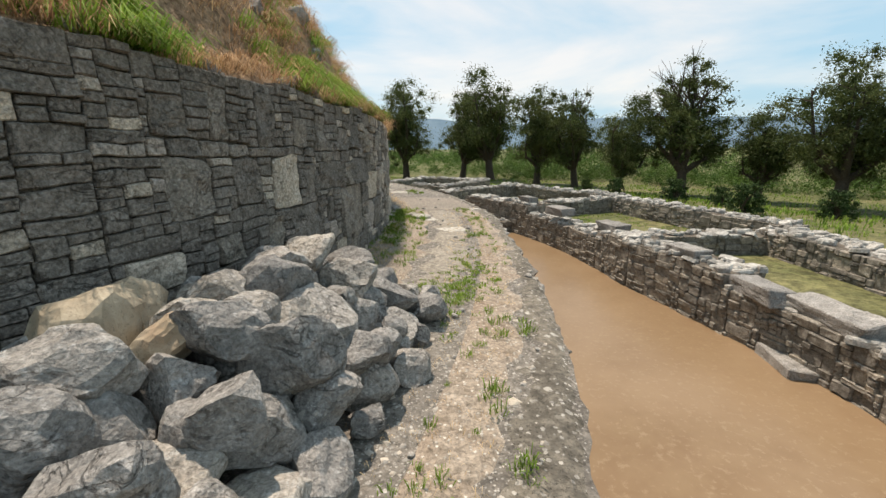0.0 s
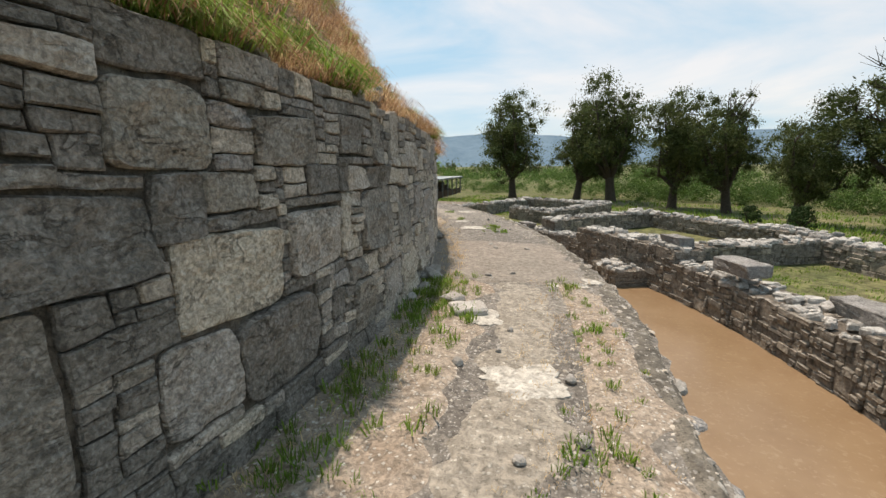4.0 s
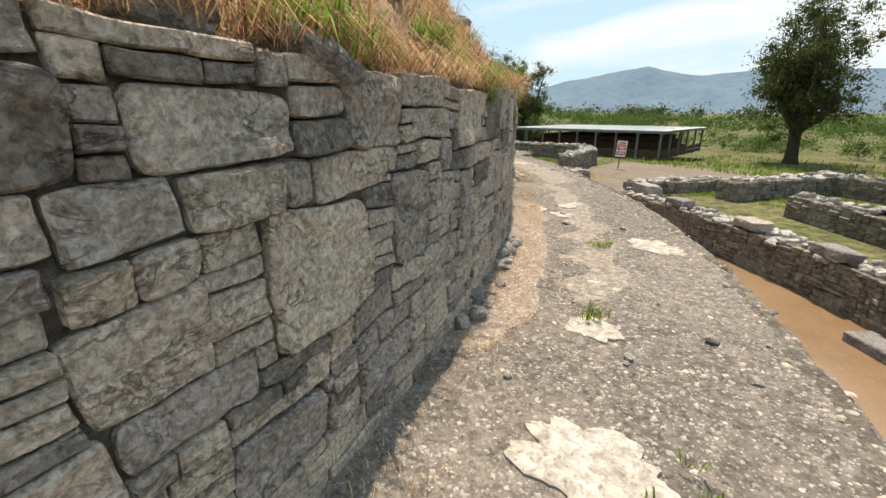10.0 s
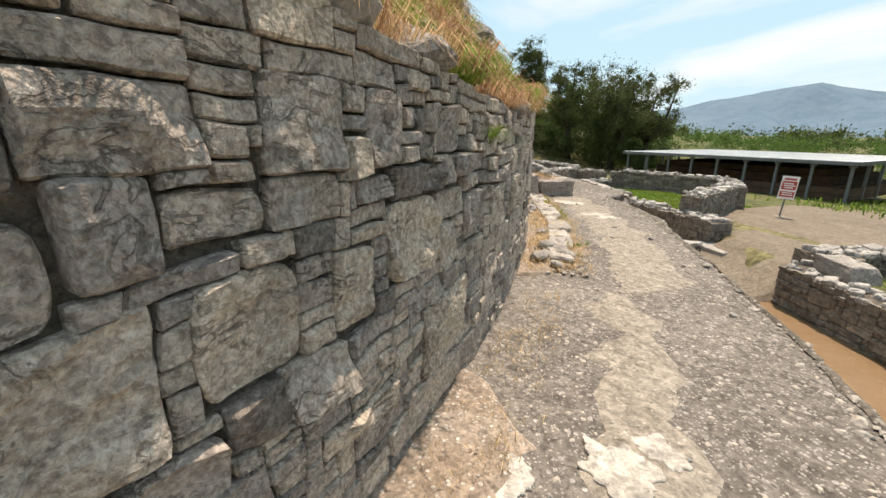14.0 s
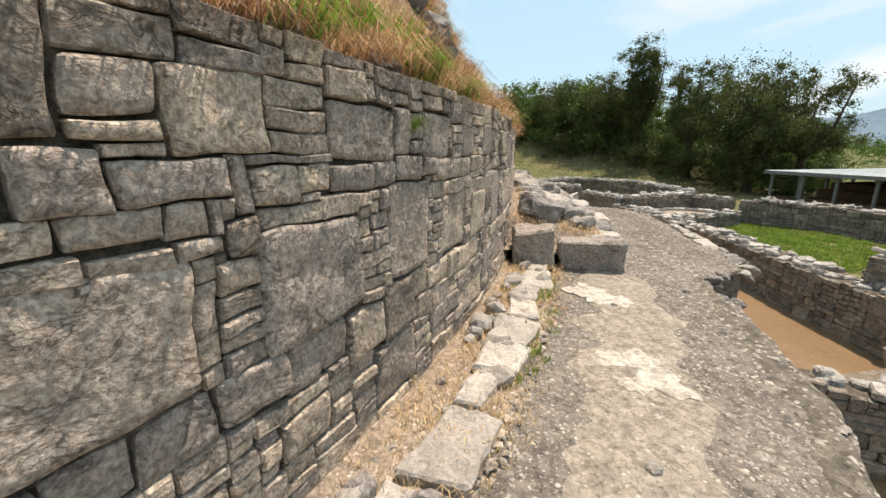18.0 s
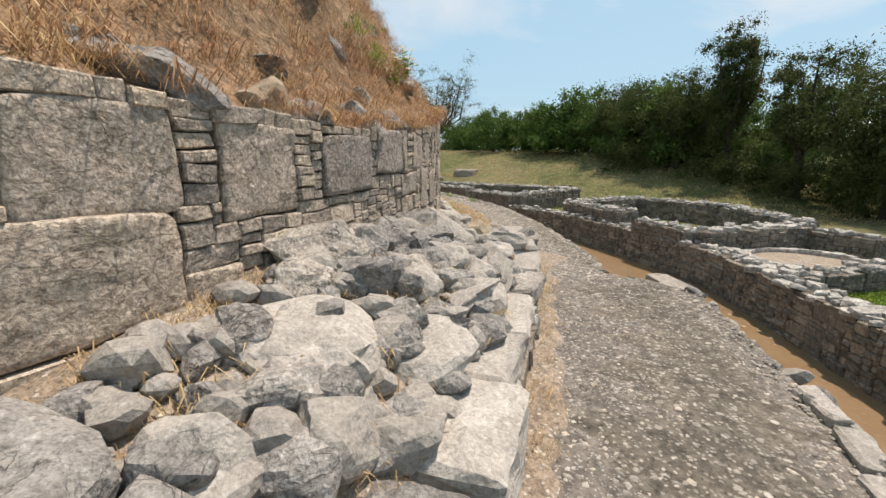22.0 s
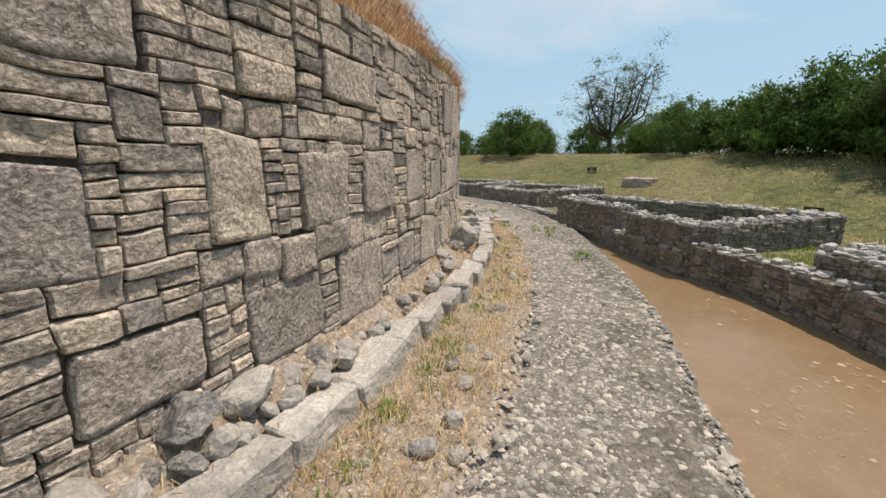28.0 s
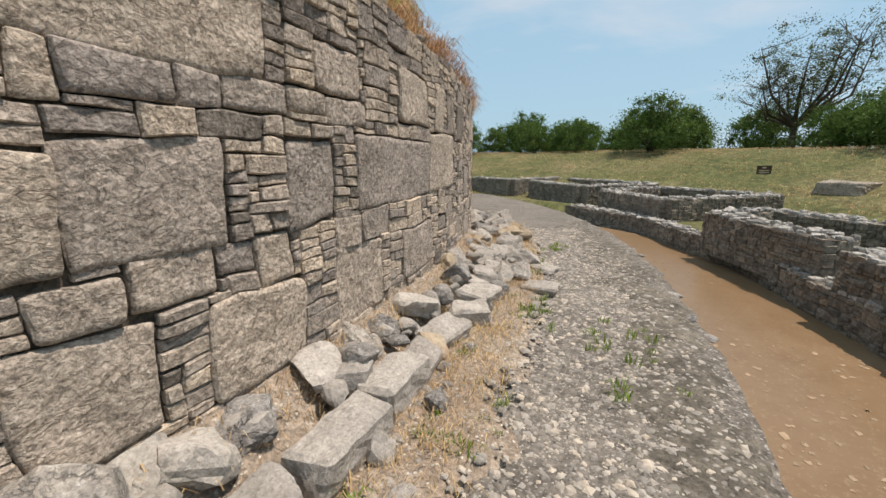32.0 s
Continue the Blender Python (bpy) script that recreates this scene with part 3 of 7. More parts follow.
def blades(name, spots, material, per, height, spread, rng_seed, width=0.006, droop=0.5, lean=None, label="", category="grass"):
    """Tufts of bent blades at the given spots (place, size): one sheet of many."""
    rs = np.random.RandomState(rng_seed)
    n = len(spots) * per
    base = np.repeat(np.array([tuple(p) for p, _ in spots]), per, axis=0)
    size = np.repeat(np.array([s for _, s in spots]), per)
    out = np.zeros((n, 3))
    if lean is not None:
        out = np.repeat(np.array([tuple(v) for v in lean]), per, axis=0)
    a = rs.uniform(0, 2 * np.pi, n)
    rad = rs.rand(n) ** 0.7 * spread * size
    base = base + np.stack([np.cos(a) * rad, np.sin(a) * rad, np.zeros(n)], 1)
    h = size * height * rs.uniform(0.45, 1.1, n)
    b = a + rs.normal(0, 0.7, n)
    side = np.stack([np.cos(b), np.sin(b), np.zeros(n)], 1)
    bend = (rs.uniform(0.15, 1.0, n) * droop)[:, None]
    mid = base + (np.array([0, 0, 1.0]) * 0.6 + side * 0.3 * bend + out * 0.3) * h[:, None]
    tip = base + (np.array([0, 0, 1.0]) * (0.98 - 0.75 * bend) + side * 0.75 * bend + out * 0.75) * h[:, None]
    c = rs.uniform(0, np.pi, n)
    across = np.stack([np.cos(c), np.sin(c), np.zeros(n)], 1) * (width * (0.6 + 0.8 * rs.rand(n)))[:, None] * np.clip(size, 0.6, 1.6)[:, None]
    v = np.stack([base - across, base + across, mid - across * 0.8, mid + across * 0.8, tip], 1).reshape(-1, 3)
    k = np.arange(n) * 5
    quads = np.stack([k, k + 1, k + 3, k + 2], 1)
    tris = np.stack([k + 2, k + 3, k + 4], 1)
    me = bpy.data.meshes.new(name)
    me.vertices.add(len(v))
    me.vertices.foreach_set("co", v.ravel())
    loops = np.concatenate([quads.ravel(), tris.ravel()])
    me.loops.add(len(loops))
    me.loops.foreach_set("vertex_index", loops)
    me.polygons.add(2 * n)
    starts = np.concatenate([np.arange(n) * 4, 4 * n + np.arange(n) * 3])
    me.polygons.foreach_set("loop_start", starts)
    me.update(calc_edges=True)
    me.validate()
    me.materials.append(material)
    return tagged(new(name, me), label, category, "", "stuff")

# Blocks of the drum wall: arc start, arc end, foot and top, stretch by stretch.
STRETCH_1 = [
    (-5.03, -4.88, 1.46, 1.58), (-4.97, -4.72, 1.59, 1.86), (-4.95, -4.56, 1.06, 1.46), (-4.85, -4.63, 1.48, 1.58),
    (-4.61, -4.37, 1.47, 1.57), (-4.52, -4.33, 1.57, 1.96), (-4.35, -4.13, 1.46, 1.56), (-4.34, -4.02, 1.07, 1.46),
    (-4.11, -3.9, 1.47, 1.55), (-4.01, -3.74, 1.55, 1.98), (-3.99, -3.75, 0.63, 0.95), (-3.84, -3.38, 0.98, 1.45),
    (-3.56, -3.04, 0.42, 0.98), (-3.45, -3.25, 1.53, 1.82), (-3.28, -3.08, 0.98, 1.37), (-3.12, -2.9, 0.73, 1.02),
    (-3.03, -2.86, 1.37, 1.5), (-3.01, -2.77, 1, 1.1), (-2.97, -2.75, 1.52, 1.87), (-2.95, -2.29, 1.08, 1.39),
    (-2.83, -2.61, 1.37, 1.51), (-2.78, -2.58, 0.7, 0.98), (-2.77, -2.54, 0.48, 0.71), (-2.75, -2.62, 0.97, 1.07),
]
STRETCH_2 = [
    (-2.71, -2.42, 1.5, 1.62), (-2.69, -2.52, 1.63, 1.69), (-2.58, -2.28, 1.37, 1.5), (-2.39, -1.46, 0.41, 1.06),
    (-2.37, -2.05, 1.49, 1.79), (-2.14, -1.88, 1.04, 1.35), (-2.05, -1.82, 0.18, 0.44), (-1.9, -1.5, 1.51, 1.81),
    (-1.78, -1.17, 1.03, 1.4), (-1.74, -1.58, 1.41, 1.49), (-1.56, -1.39, 1.4, 1.48), (-1.48, -1.23, 1.76, 1.87),
    (-1.43, -1.24, 1.57, 1.65), (-1.37, -1.16, 1.38, 1.47), (-1.22, -0.79, 1.48, 1.83), (-1.18, -0.76, 0.31, 0.84),
    (-1.12, -0.9, 1.12, 1.25), (-1.1, -0.86, 1.23, 1.46), (-1.07, -0.38, 0.75, 1.17), (-0.87, -0.58, 1.13, 1.28),
    (-0.82, -0.53, 1.25, 1.45), (-0.73, -0.51, 1.66, 1.73), (-0.72, -0.07, 0.21, 0.71), (-0.71, -0.42, 1.77, 1.87),
]
STRETCH_3 = [
    (-0.52, 0.03, 1.48, 1.76), (-0.31, 0.31, 0.81, 1.24), (0.18, 0.35, 0.63, 0.73), (0.22, 0.44, 0.85, 1.25),
    (0.27, 0.42, 1.31, 1.48), (0.34, 0.72, 1.55, 1.84), (0.37, 0.67, 0.6, 0.78), (0.44, 0.86, 0.16, 0.56),
    (0.45, 0.64, 1.19, 1.31), (0.45, 0.79, 1.29, 1.48), (0.46, 0.58, 0.85, 0.99), (0.47, 0.59, 0.93, 1.06),
    (0.48, 0.6, 1.01, 1.12), (0.48, 0.6, 1.08, 1.18), (0.65, 0.82, 1.25, 1.32), (0.65, 1.28, 0.79, 1.25),
    (0.68, 0.84, 1.48, 1.55), (0.7, 0.95, 0.61, 0.76), (0.72, 0.88, 1.73, 1.79), (0.73, 0.86, 1.56, 1.63),
    (0.73, 0.87, 1.64, 1.7), (0.83, 1.27, 1.3, 1.48), (0.85, 1.02, 1.22, 1.31), (0.91, 1.15, 1.48, 1.9),
]
STRETCH_4 = [
    (0.97, 1.2, 0.59, 0.75), (1.04, 1.24, 1.2, 1.3), (1.08, 1.63, 0.13, 0.57), (1.19, 1.32, 1.47, 1.59),
    (1.2, 1.33, 1.63, 1.72), (1.23, 1.45, 0.61, 0.77), (1.3, 1.66, 1.3, 1.47), (1.34, 1.58, 1.11, 1.26),
    (1.4, 1.69, 1.5, 2), (1.58, 2.02, 0.78, 1.23), (1.69, 1.96, 1.28, 1.46), (1.71, 1.91, 1.45, 1.6),
    (1.71, 2.29, 0.04, 0.54), (1.91, 2.43, 1.46, 1.76), (2.23, 2.64, 0.81, 1.31), (2.26, 2.37, 1.32, 1.43),
    (2.3, 2.35, 1.43, 1.54), (2.33, 2.61, 1.56, 1.7), (2.37, 2.66, 0.66, 0.77), (2.38, 2.61, 1.43, 1.53),
    (2.41, 2.65, 1.31, 1.42), (2.42, 3.06, 0.13, 0.64), (2.64, 2.95, 1.44, 1.7), (2.66, 2.83, 1.08, 1.18),
]
STRETCH_5 = [
    (2.69, 2.81, 0.64, 0.8), (2.69, 2.89, 1.18, 1.27), (2.69, 3.06, 1.27, 1.43), (2.81, 3.22, 1.69, 1.76),
    (2.84, 2.94, 0.65, 0.79), (2.85, 3.47, 0.79, 1.19), (2.92, 3.08, 1.18, 1.27), (2.96, 3.21, 1.43, 1.51),
    (2.97, 3.3, 0.58, 0.78), (2.98, 3.22, 1.51, 1.59), (3.14, 3.35, 1.27, 1.44), (3.26, 3.52, 1.43, 1.7),
    (3.28, 3.89, 0.13, 0.65), (3.38, 3.52, 1.25, 1.43), (3.48, 3.97, 1.15, 1.26), (3.51, 3.74, 0.77, 1.16),
    (3.67, 3.94, 1.42, 1.8), (3.68, 4.07, 1.25, 1.41), (4.07, 4.3, 0.66, 0.78), (4.11, 4.35, 0.82, 1.17),
    (4.16, 4.34, 1.23, 1.35), (4.17, 4.22, 1.36, 1.44), (4.25, 4.79, 1.36, 1.62), (4.33, 4.47, 0.62, 0.77),
]
STRETCH_6 = [
    (4.33, 4.54, 0.54, 0.6), (4.37, 4.63, 1.21, 1.35), (4.42, 4.52, 1.08, 1.17), (4.42, 4.58, 1.16, 1.22),
    (4.51, 4.68, 0.62, 0.8), (4.57, 5.13, 0.79, 1.13), (4.65, 5.07, 1.14, 1.34), (4.72, 5.01, 0.64, 0.79),
    (4.79, 5.11, 1.6, 1.67), (4.8, 5.4, 0.24, 0.6), (4.83, 5.05, 1.33, 1.43), (4.84, 5.06, 1.43, 1.5),
    (4.85, 5.07, 1.51, 1.58), (5.05, 5.2, 1.17, 1.25), (5.07, 5.36, 0.73, 0.81), (5.12, 5.36, 1.09, 1.15),
    (5.12, 5.46, 1.19, 1.34), (5.13, 5.34, 0.81, 0.9), (5.14, 5.33, 0.89, 0.99), (5.21, 5.47, 1.33, 1.63),
    (5.36, 5.74, 0.64, 0.81), (5.38, 5.83, 0.82, 1.13), (5.44, 5.53, 1.36, 1.42), (5.44, 5.66, 1.25, 1.35),
]
STRETCH_7 = [
    (5.45, 5.53, 1.41, 1.45), (5.47, 5.65, 1.17, 1.25), (5.48, 5.53, 1.45, 1.5), (5.49, 5.55, 1.51, 1.56),
    (5.49, 5.56, 1.57, 1.62), (5.58, 5.76, 1.35, 1.65), (5.68, 5.95, 1.23, 1.34), (5.7, 6.09, 0.21, 0.51),
    (5.75, 6.06, 0.57, 0.78), (5.9, 6.08, 1.12, 1.24), (5.9, 6.17, 1.35, 1.59), (5.97, 6.1, 1.22, 1.36),
    (5.98, 6.04, 0.96, 1.07), (6.06, 6.35, 0.82, 1.05), (6.1, 6.49, 0.63, 0.77), (6.13, 6.21, 1.1, 1.2),
    (6.14, 6.35, 1.18, 1.32), (6.18, 6.3, 1.33, 1.4), (6.21, 6.28, 1.47, 1.52), (6.22, 6.36, 1.39, 1.46),
    (6.23, 6.37, 1.11, 1.18), (6.27, 6.72, 1.34, 1.56), (6.36, 6.8, 0.23, 0.5), (6.38, 6.51, 0.87, 1),
]
STRETCH_8 = [
    (6.38, 6.64, 1.18, 1.33), (6.39, 6.63, 1.09, 1.17), (6.52, 6.8, 0.63, 0.75), (6.57, 7.14, 0.7, 1.14),
    (6.67, 6.84, 1.18, 1.33), (6.75, 7.04, 1.3, 1.45), (6.79, 7.04, 1.45, 1.59), (6.84, 6.98, 0.59, 0.74),
    (6.88, 7.26, 1.17, 1.33), (7, 7.49, 0.17, 0.43), (7.02, 7.31, 0.55, 0.75), (7.09, 7.46, 1.34, 1.6),
    (7.22, 7.26, 0.93, 1.04), (7.23, 7.28, 1.01, 1.11), (7.29, 7.39, 1.21, 1.32), (7.33, 7.75, 0.75, 1.21),
    (7.34, 7.67, 0.61, 0.75), (7.4, 7.55, 1.3, 1.37), (7.4, 7.55, 1.37, 1.43), (7.4, 7.58, 1.5, 1.54),
    (7.41, 7.57, 1.43, 1.49), (7.41, 7.62, 1.2, 1.3), (7.59, 8.05, 1.33, 1.49), (7.64, 7.94, 1.19, 1.3),
]
STRETCH_9 = [
    (7.68, 8.25, 0.53, 0.75), (7.75, 7.9, 1, 1.12), (7.75, 7.92, 1.09, 1.19), (7.94, 8.12, 0.74, 1.13),
    (7.96, 8.14, 1.15, 1.32), (7.99, 8.19, 1.3, 1.39), (7.99, 8.21, 1.48, 1.56), (8.05, 8.19, 1.39, 1.47),
    (8.1, 8.18, 0.98, 1.09), (8.1, 8.21, 1.06, 1.15), (8.11, 8.39, 1.14, 1.27), (8.18, 8.34, 0.56, 0.72),
    (8.24, 8.73, 1.27, 1.6), (8.29, 8.53, 0.67, 1.11), (8.3, 8.41, 0.47, 0.75), (8.35, 8.62, 0.21, 0.43),
    (8.36, 8.59, 0.56, 0.72), (8.42, 8.67, 1.12, 1.27), (8.71, 9.02, 1.11, 1.27), (8.77, 8.91, 1.27, 1.39),
    (8.77, 8.99, 1.48, 1.57), (8.78, 8.93, 1.38, 1.47), (8.83, 9.19, 0.12, 0.44), (8.93, 9.25, 1.16, 1.29),
]
STRETCH_10 = [
    (8.97, 9.43, 1.27, 1.6), (9.07, 9.66, 0.76, 1.14), (9.12, 9.51, 0.63, 0.76), (9.23, 9.55, 0.52, 0.71),
    (9.28, 9.5, 1.16, 1.31), (9.28, 9.53, 1.32, 1.4), (9.32, 9.54, 1.4, 1.5), (9.33, 9.54, 1.51, 1.61),
    (9.42, 9.67, 1.28, 1.38), (9.46, 9.7, 1.5, 1.58), (9.51, 9.84, 0.59, 0.72), (9.54, 9.78, 1.15, 1.33),
    (9.59, 9.79, 1, 1.2), (9.59, 9.97, 1.33, 1.68), (9.71, 9.89, 0.73, 1.09), (9.82, 10.16, 1.16, 1.32),
    (9.84, 10.09, 0.59, 0.7), (9.94, 10.06, 1.46, 1.51), (9.95, 10.06, 1.53, 1.58), (9.95, 10.37, 0.76, 1.07),
    (9.96, 10.05, 1.41, 1.45), (9.96, 10.06, 1.32, 1.41), (10.03, 10.14, 1.56, 1.67), (10.09, 10.18, 1.33, 1.62),
]
STRETCH_11 = [
    (10.09, 10.24, 0.59, 0.69), (10.12, 10.41, 1.17, 1.31), (10.2, 10.32, 1.33, 1.39), (10.22, 10.3, 1.39, 1.45),
    (10.25, 10.74, 0.59, 0.69), (10.31, 10.93, 0.19, 0.44), (10.32, 10.78, 1.33, 1.68), (10.37, 10.66, 1.09, 1.16),
    (10.39, 10.66, 0.98, 1.07), (10.39, 10.67, 0.79, 0.98), (10.44, 10.67, 1.17, 1.32), (10.68, 11.26, 0.74, 1.1),
    (10.7, 11.09, 1.16, 1.31), (10.78, 11.1, 0.59, 0.72), (10.93, 11.09, 1.32, 1.59), (11.02, 11.49, 0.17, 0.45),
    (11.11, 11.3, 1.17, 1.29), (11.13, 11.37, 0.56, 0.73), (11.15, 11.42, 1.35, 1.55), (11.19, 11.44, 1.08, 1.16),
    (11.27, 11.56, 0.62, 0.73), (11.3, 11.52, 1.18, 1.32), (11.33, 11.64, 0.77, 1.07), (11.41, 11.54, 1.32, 1.37),
]
STRETCH_12 = [
    (11.43, 11.54, 1.36, 1.41), (11.44, 11.54, 1.41, 1.45), (11.44, 11.56, 1.48, 1.52), (11.46, 11.59, 1.09, 1.2),
    (11.55, 11.83, 1.17, 1.33), (11.56, 11.86, 0.58, 0.77), (11.58, 11.88, 1.33, 1.59), (11.68, 12.14, 0.34, 0.45),
    (11.79, 11.99, 0.78, 1.05), (11.83, 11.9, 1.2, 1.31), (11.86, 12.16, 0.65, 0.76), (11.87, 11.99, 1.3, 1.38),
    (11.89, 11.97, 1.44, 1.49), (11.9, 12.09, 1.05, 1.12), (11.93, 12.13, 1.2, 1.31), (12, 12.19, 1.32, 1.57),
    (12.11, 12.58, 0.84, 1.15), (12.14, 12.37, 1.17, 1.32), (12.2, 12.35, 1.32, 1.4), (12.21, 12.35, 1.47, 1.54),
    (12.22, 12.34, 1.4, 1.46), (12.34, 12.61, 0.64, 0.77), (12.37, 12.46, 1.32, 1.55), (12.39, 12.62, 1.19, 1.31),
]
STRETCH_13 = [
    (12.42, 12.99, 0.23, 0.64), (12.46, 12.81, 1.07, 1.18), (12.48, 12.55, 1.44, 1.56), (12.53, 12.8, 0.76, 1.01),
    (12.56, 12.81, 1.36, 1.56), (12.63, 12.78, 1.2, 1.33), (12.82, 13.03, 1.21, 1.33), (12.92, 13.28, 0.83, 1.13),
    (12.96, 13.06, 1.3, 1.44), (13, 13.14, 1.14, 1.22), (13.01, 13.21, 1.21, 1.33), (13.05, 13.2, 1.5, 1.56),
    (13.06, 13.27, 1.59, 1.63), (13.07, 13.24, 1.31, 1.4), (13.16, 13.32, 1.11, 1.21), (13.23, 13.4, 1.22, 1.31),
    (13.28, 13.58, 1.33, 1.57), (13.3, 13.47, 0.64, 0.76), (13.31, 13.45, 0.93, 0.97), (13.32, 13.5, 1.02, 1.13),
    (13.35, 13.58, 1.12, 1.22), (13.35, 13.7, 0.37, 0.59), (13.42, 13.69, 1.2, 1.31), (13.48, 13.67, 0.62, 0.76),
]
STRETCH_14 = [
    (13.49, 13.91, 0.79, 1.09), (13.55, 13.7, 1.31, 1.38), (13.59, 13.8, 1.48, 1.56), (13.6, 13.81, 1.37, 1.47),
    (13.61, 13.8, 1.08, 1.22), (13.68, 14.36, 0.38, 0.48), (13.7, 14.09, 0.64, 0.78), (13.71, 13.88, 1.2, 1.32),
    (13.82, 14.08, 1.09, 1.21), (13.83, 14.13, 1.33, 1.58), (13.9, 14.12, 1.19, 1.33), (14.14, 14.34, 1.19, 1.34),
    (14.16, 14.63, 0.78, 1.11), (15.21, 15.39, 0.79, 1.31), (15.24, 15.53, 0.64, 0.75), (15.25, 15.3, 1.37, 1.51),
    (15.26, 15.38, 1.51, 1.58), (15.27, 15.35, 1.58, 1.65), (15.28, 15.37, 1.28, 1.37), (15.29, 15.36, 1.66, 1.75),
    (15.33, 15.62, 1.36, 1.5), (15.4, 15.56, 1.26, 1.37), (15.41, 15.52, 1.09, 1.22), (15.41, 15.6, 0.88, 1),
]
STRETCH_15 = [
    (15.41, 15.6, 1, 1.1), (15.41, 15.75, 1.54, 1.82), (15.42, 15.62, 1.2, 1.28), (15.55, 15.92, 0.61, 0.74),
    (15.57, 16.18, 0.21, 0.47), (15.58, 15.73, 1.25, 1.36), (15.63, 15.96, 1.36, 1.51), (15.65, 16.35, 0.76, 1.19),
    (15.76, 16.03, 1.26, 1.36), (15.77, 15.99, 1.53, 1.63), (15.83, 15.99, 1.73, 1.79), (15.94, 16.13, 0.57, 0.75),
    (15.99, 16.14, 1.53, 1.85), (16, 16.2, 1.37, 1.53), (16.05, 16.3, 1.27, 1.37), (16.14, 16.39, 1.53, 1.6),
    (16.15, 16.37, 0.54, 0.74), (16.16, 16.4, 1.67, 1.75), (16.21, 16.4, 0.16, 0.38), (16.23, 16.53, 1.36, 1.52),
    (16.27, 16.43, 1.24, 1.35), (16.29, 16.4, 1.1, 1.21), (16.29, 16.46, 1.04, 1.13), (16.3, 16.44, 0.92, 1.09),
]
STRETCH_16 = [
    (16.32, 16.45, 1.17, 1.28), (16.35, 16.56, 0.9, 0.97), (16.36, 16.71, 1.5, 1.74), (16.4, 16.7, 0.55, 0.78),
    (16.47, 16.61, 1.31, 1.48), (16.48, 16.57, 1.02, 1.15), (16.48, 16.62, 1.15, 1.28), (16.6, 16.88, 0.52, 0.76),
    (16.61, 17.2, 0.74, 1.23), (16.62, 16.92, 0.23, 0.44), (16.65, 16.81, 1.3, 1.47), (16.84, 17.02, 1.33, 1.47),
    (16.87, 17.06, 0.55, 0.74), (17.01, 17.49, 1.48, 1.72), (17.04, 17.32, 1.32, 1.46), (17.09, 17.38, 0.49, 0.73),
    (17.27, 17.74, 0.08, 0.45), (17.34, 17.56, 1.3, 1.46), (17.36, 17.68, 0.66, 0.8), (17.37, 17.47, 1.19, 1.3),
    (17.4, 17.71, 0.46, 0.75), (17.46, 17.94, 0.77, 1.32), (17.54, 17.72, 1.49, 1.75), (17.59, 17.84, 1.32, 1.48),
]
STRETCH_17 = [
    (17.71, 17.94, 0.58, 0.76), (17.73, 17.9, 1.47, 1.56), (17.75, 17.9, 1.56, 1.66), (17.85, 18, 1.24, 1.35),
    (17.86, 18.08, 1.33, 1.46), (17.95, 18.32, 1.47, 1.73), (17.97, 18.3, 0.59, 0.73), (17.97, 18.52, 0.27, 0.42),
    (18.01, 18.18, 1.19, 1.34), (18.09, 18.36, 1.31, 1.45), (18.17, 18.68, 0.74, 1.2), (18.2, 18.31, 1.2, 1.33),
    (18.33, 18.56, 0.53, 0.75), (18.39, 18.78, 1.31, 1.44), (18.58, 18.86, 1.45, 1.68), (18.58, 19.07, 0.54, 0.73),
    (18.69, 19.27, 0.1, 0.4), (18.81, 19.31, 0.74, 1.15), (19.17, 19.65, 0.27, 0.54), (19.21, 19.55, 1.44, 1.72),
    (19.57, 19.89, 0.6, 0.77), (19.59, 19.73, 1.3, 1.42), (19.64, 19.77, 1.42, 1.48), (19.65, 19.84, 1.48, 1.6),
]
STRETCH_18 = [
    (19.65, 20.11, 0.73, 1.3), (19.75, 19.9, 1.31, 1.41), (19.86, 19.99, 1.42, 1.47), (19.87, 20.02, 1.53, 1.65),
    (19.91, 20.46, 0.24, 0.5), (19.92, 20.11, 0.61, 0.73), (19.92, 20.12, 1.32, 1.42), (20.04, 20.55, 1.45, 1.69),
    (20.13, 20.39, 1.32, 1.43), (20.14, 20.46, 0.58, 0.75), (20.15, 20.3, 1.26, 1.33), (20.31, 20.5, 1.25, 1.33),
    (20.4, 20.83, 0.74, 1.19), (20.41, 20.6, 1.33, 1.43), (20.48, 20.8, 0.59, 0.76), (20.71, 21.26, 1.3, 1.68),
    (20.78, 22.45, 0.75, 1.24), (20.84, 21.29, 0.59, 0.72), (21.87, 22.49, 1.28, 1.67), (22.7, 23.29, 1.12, 1.62),
    (23.59, 24.39, 1.18, 1.62), (24.54, 25.32, 1.29, 1.73), (24.94, 25.03, 1.13, 1.26), (25.04, 25.2, 1.05, 1.17),
]
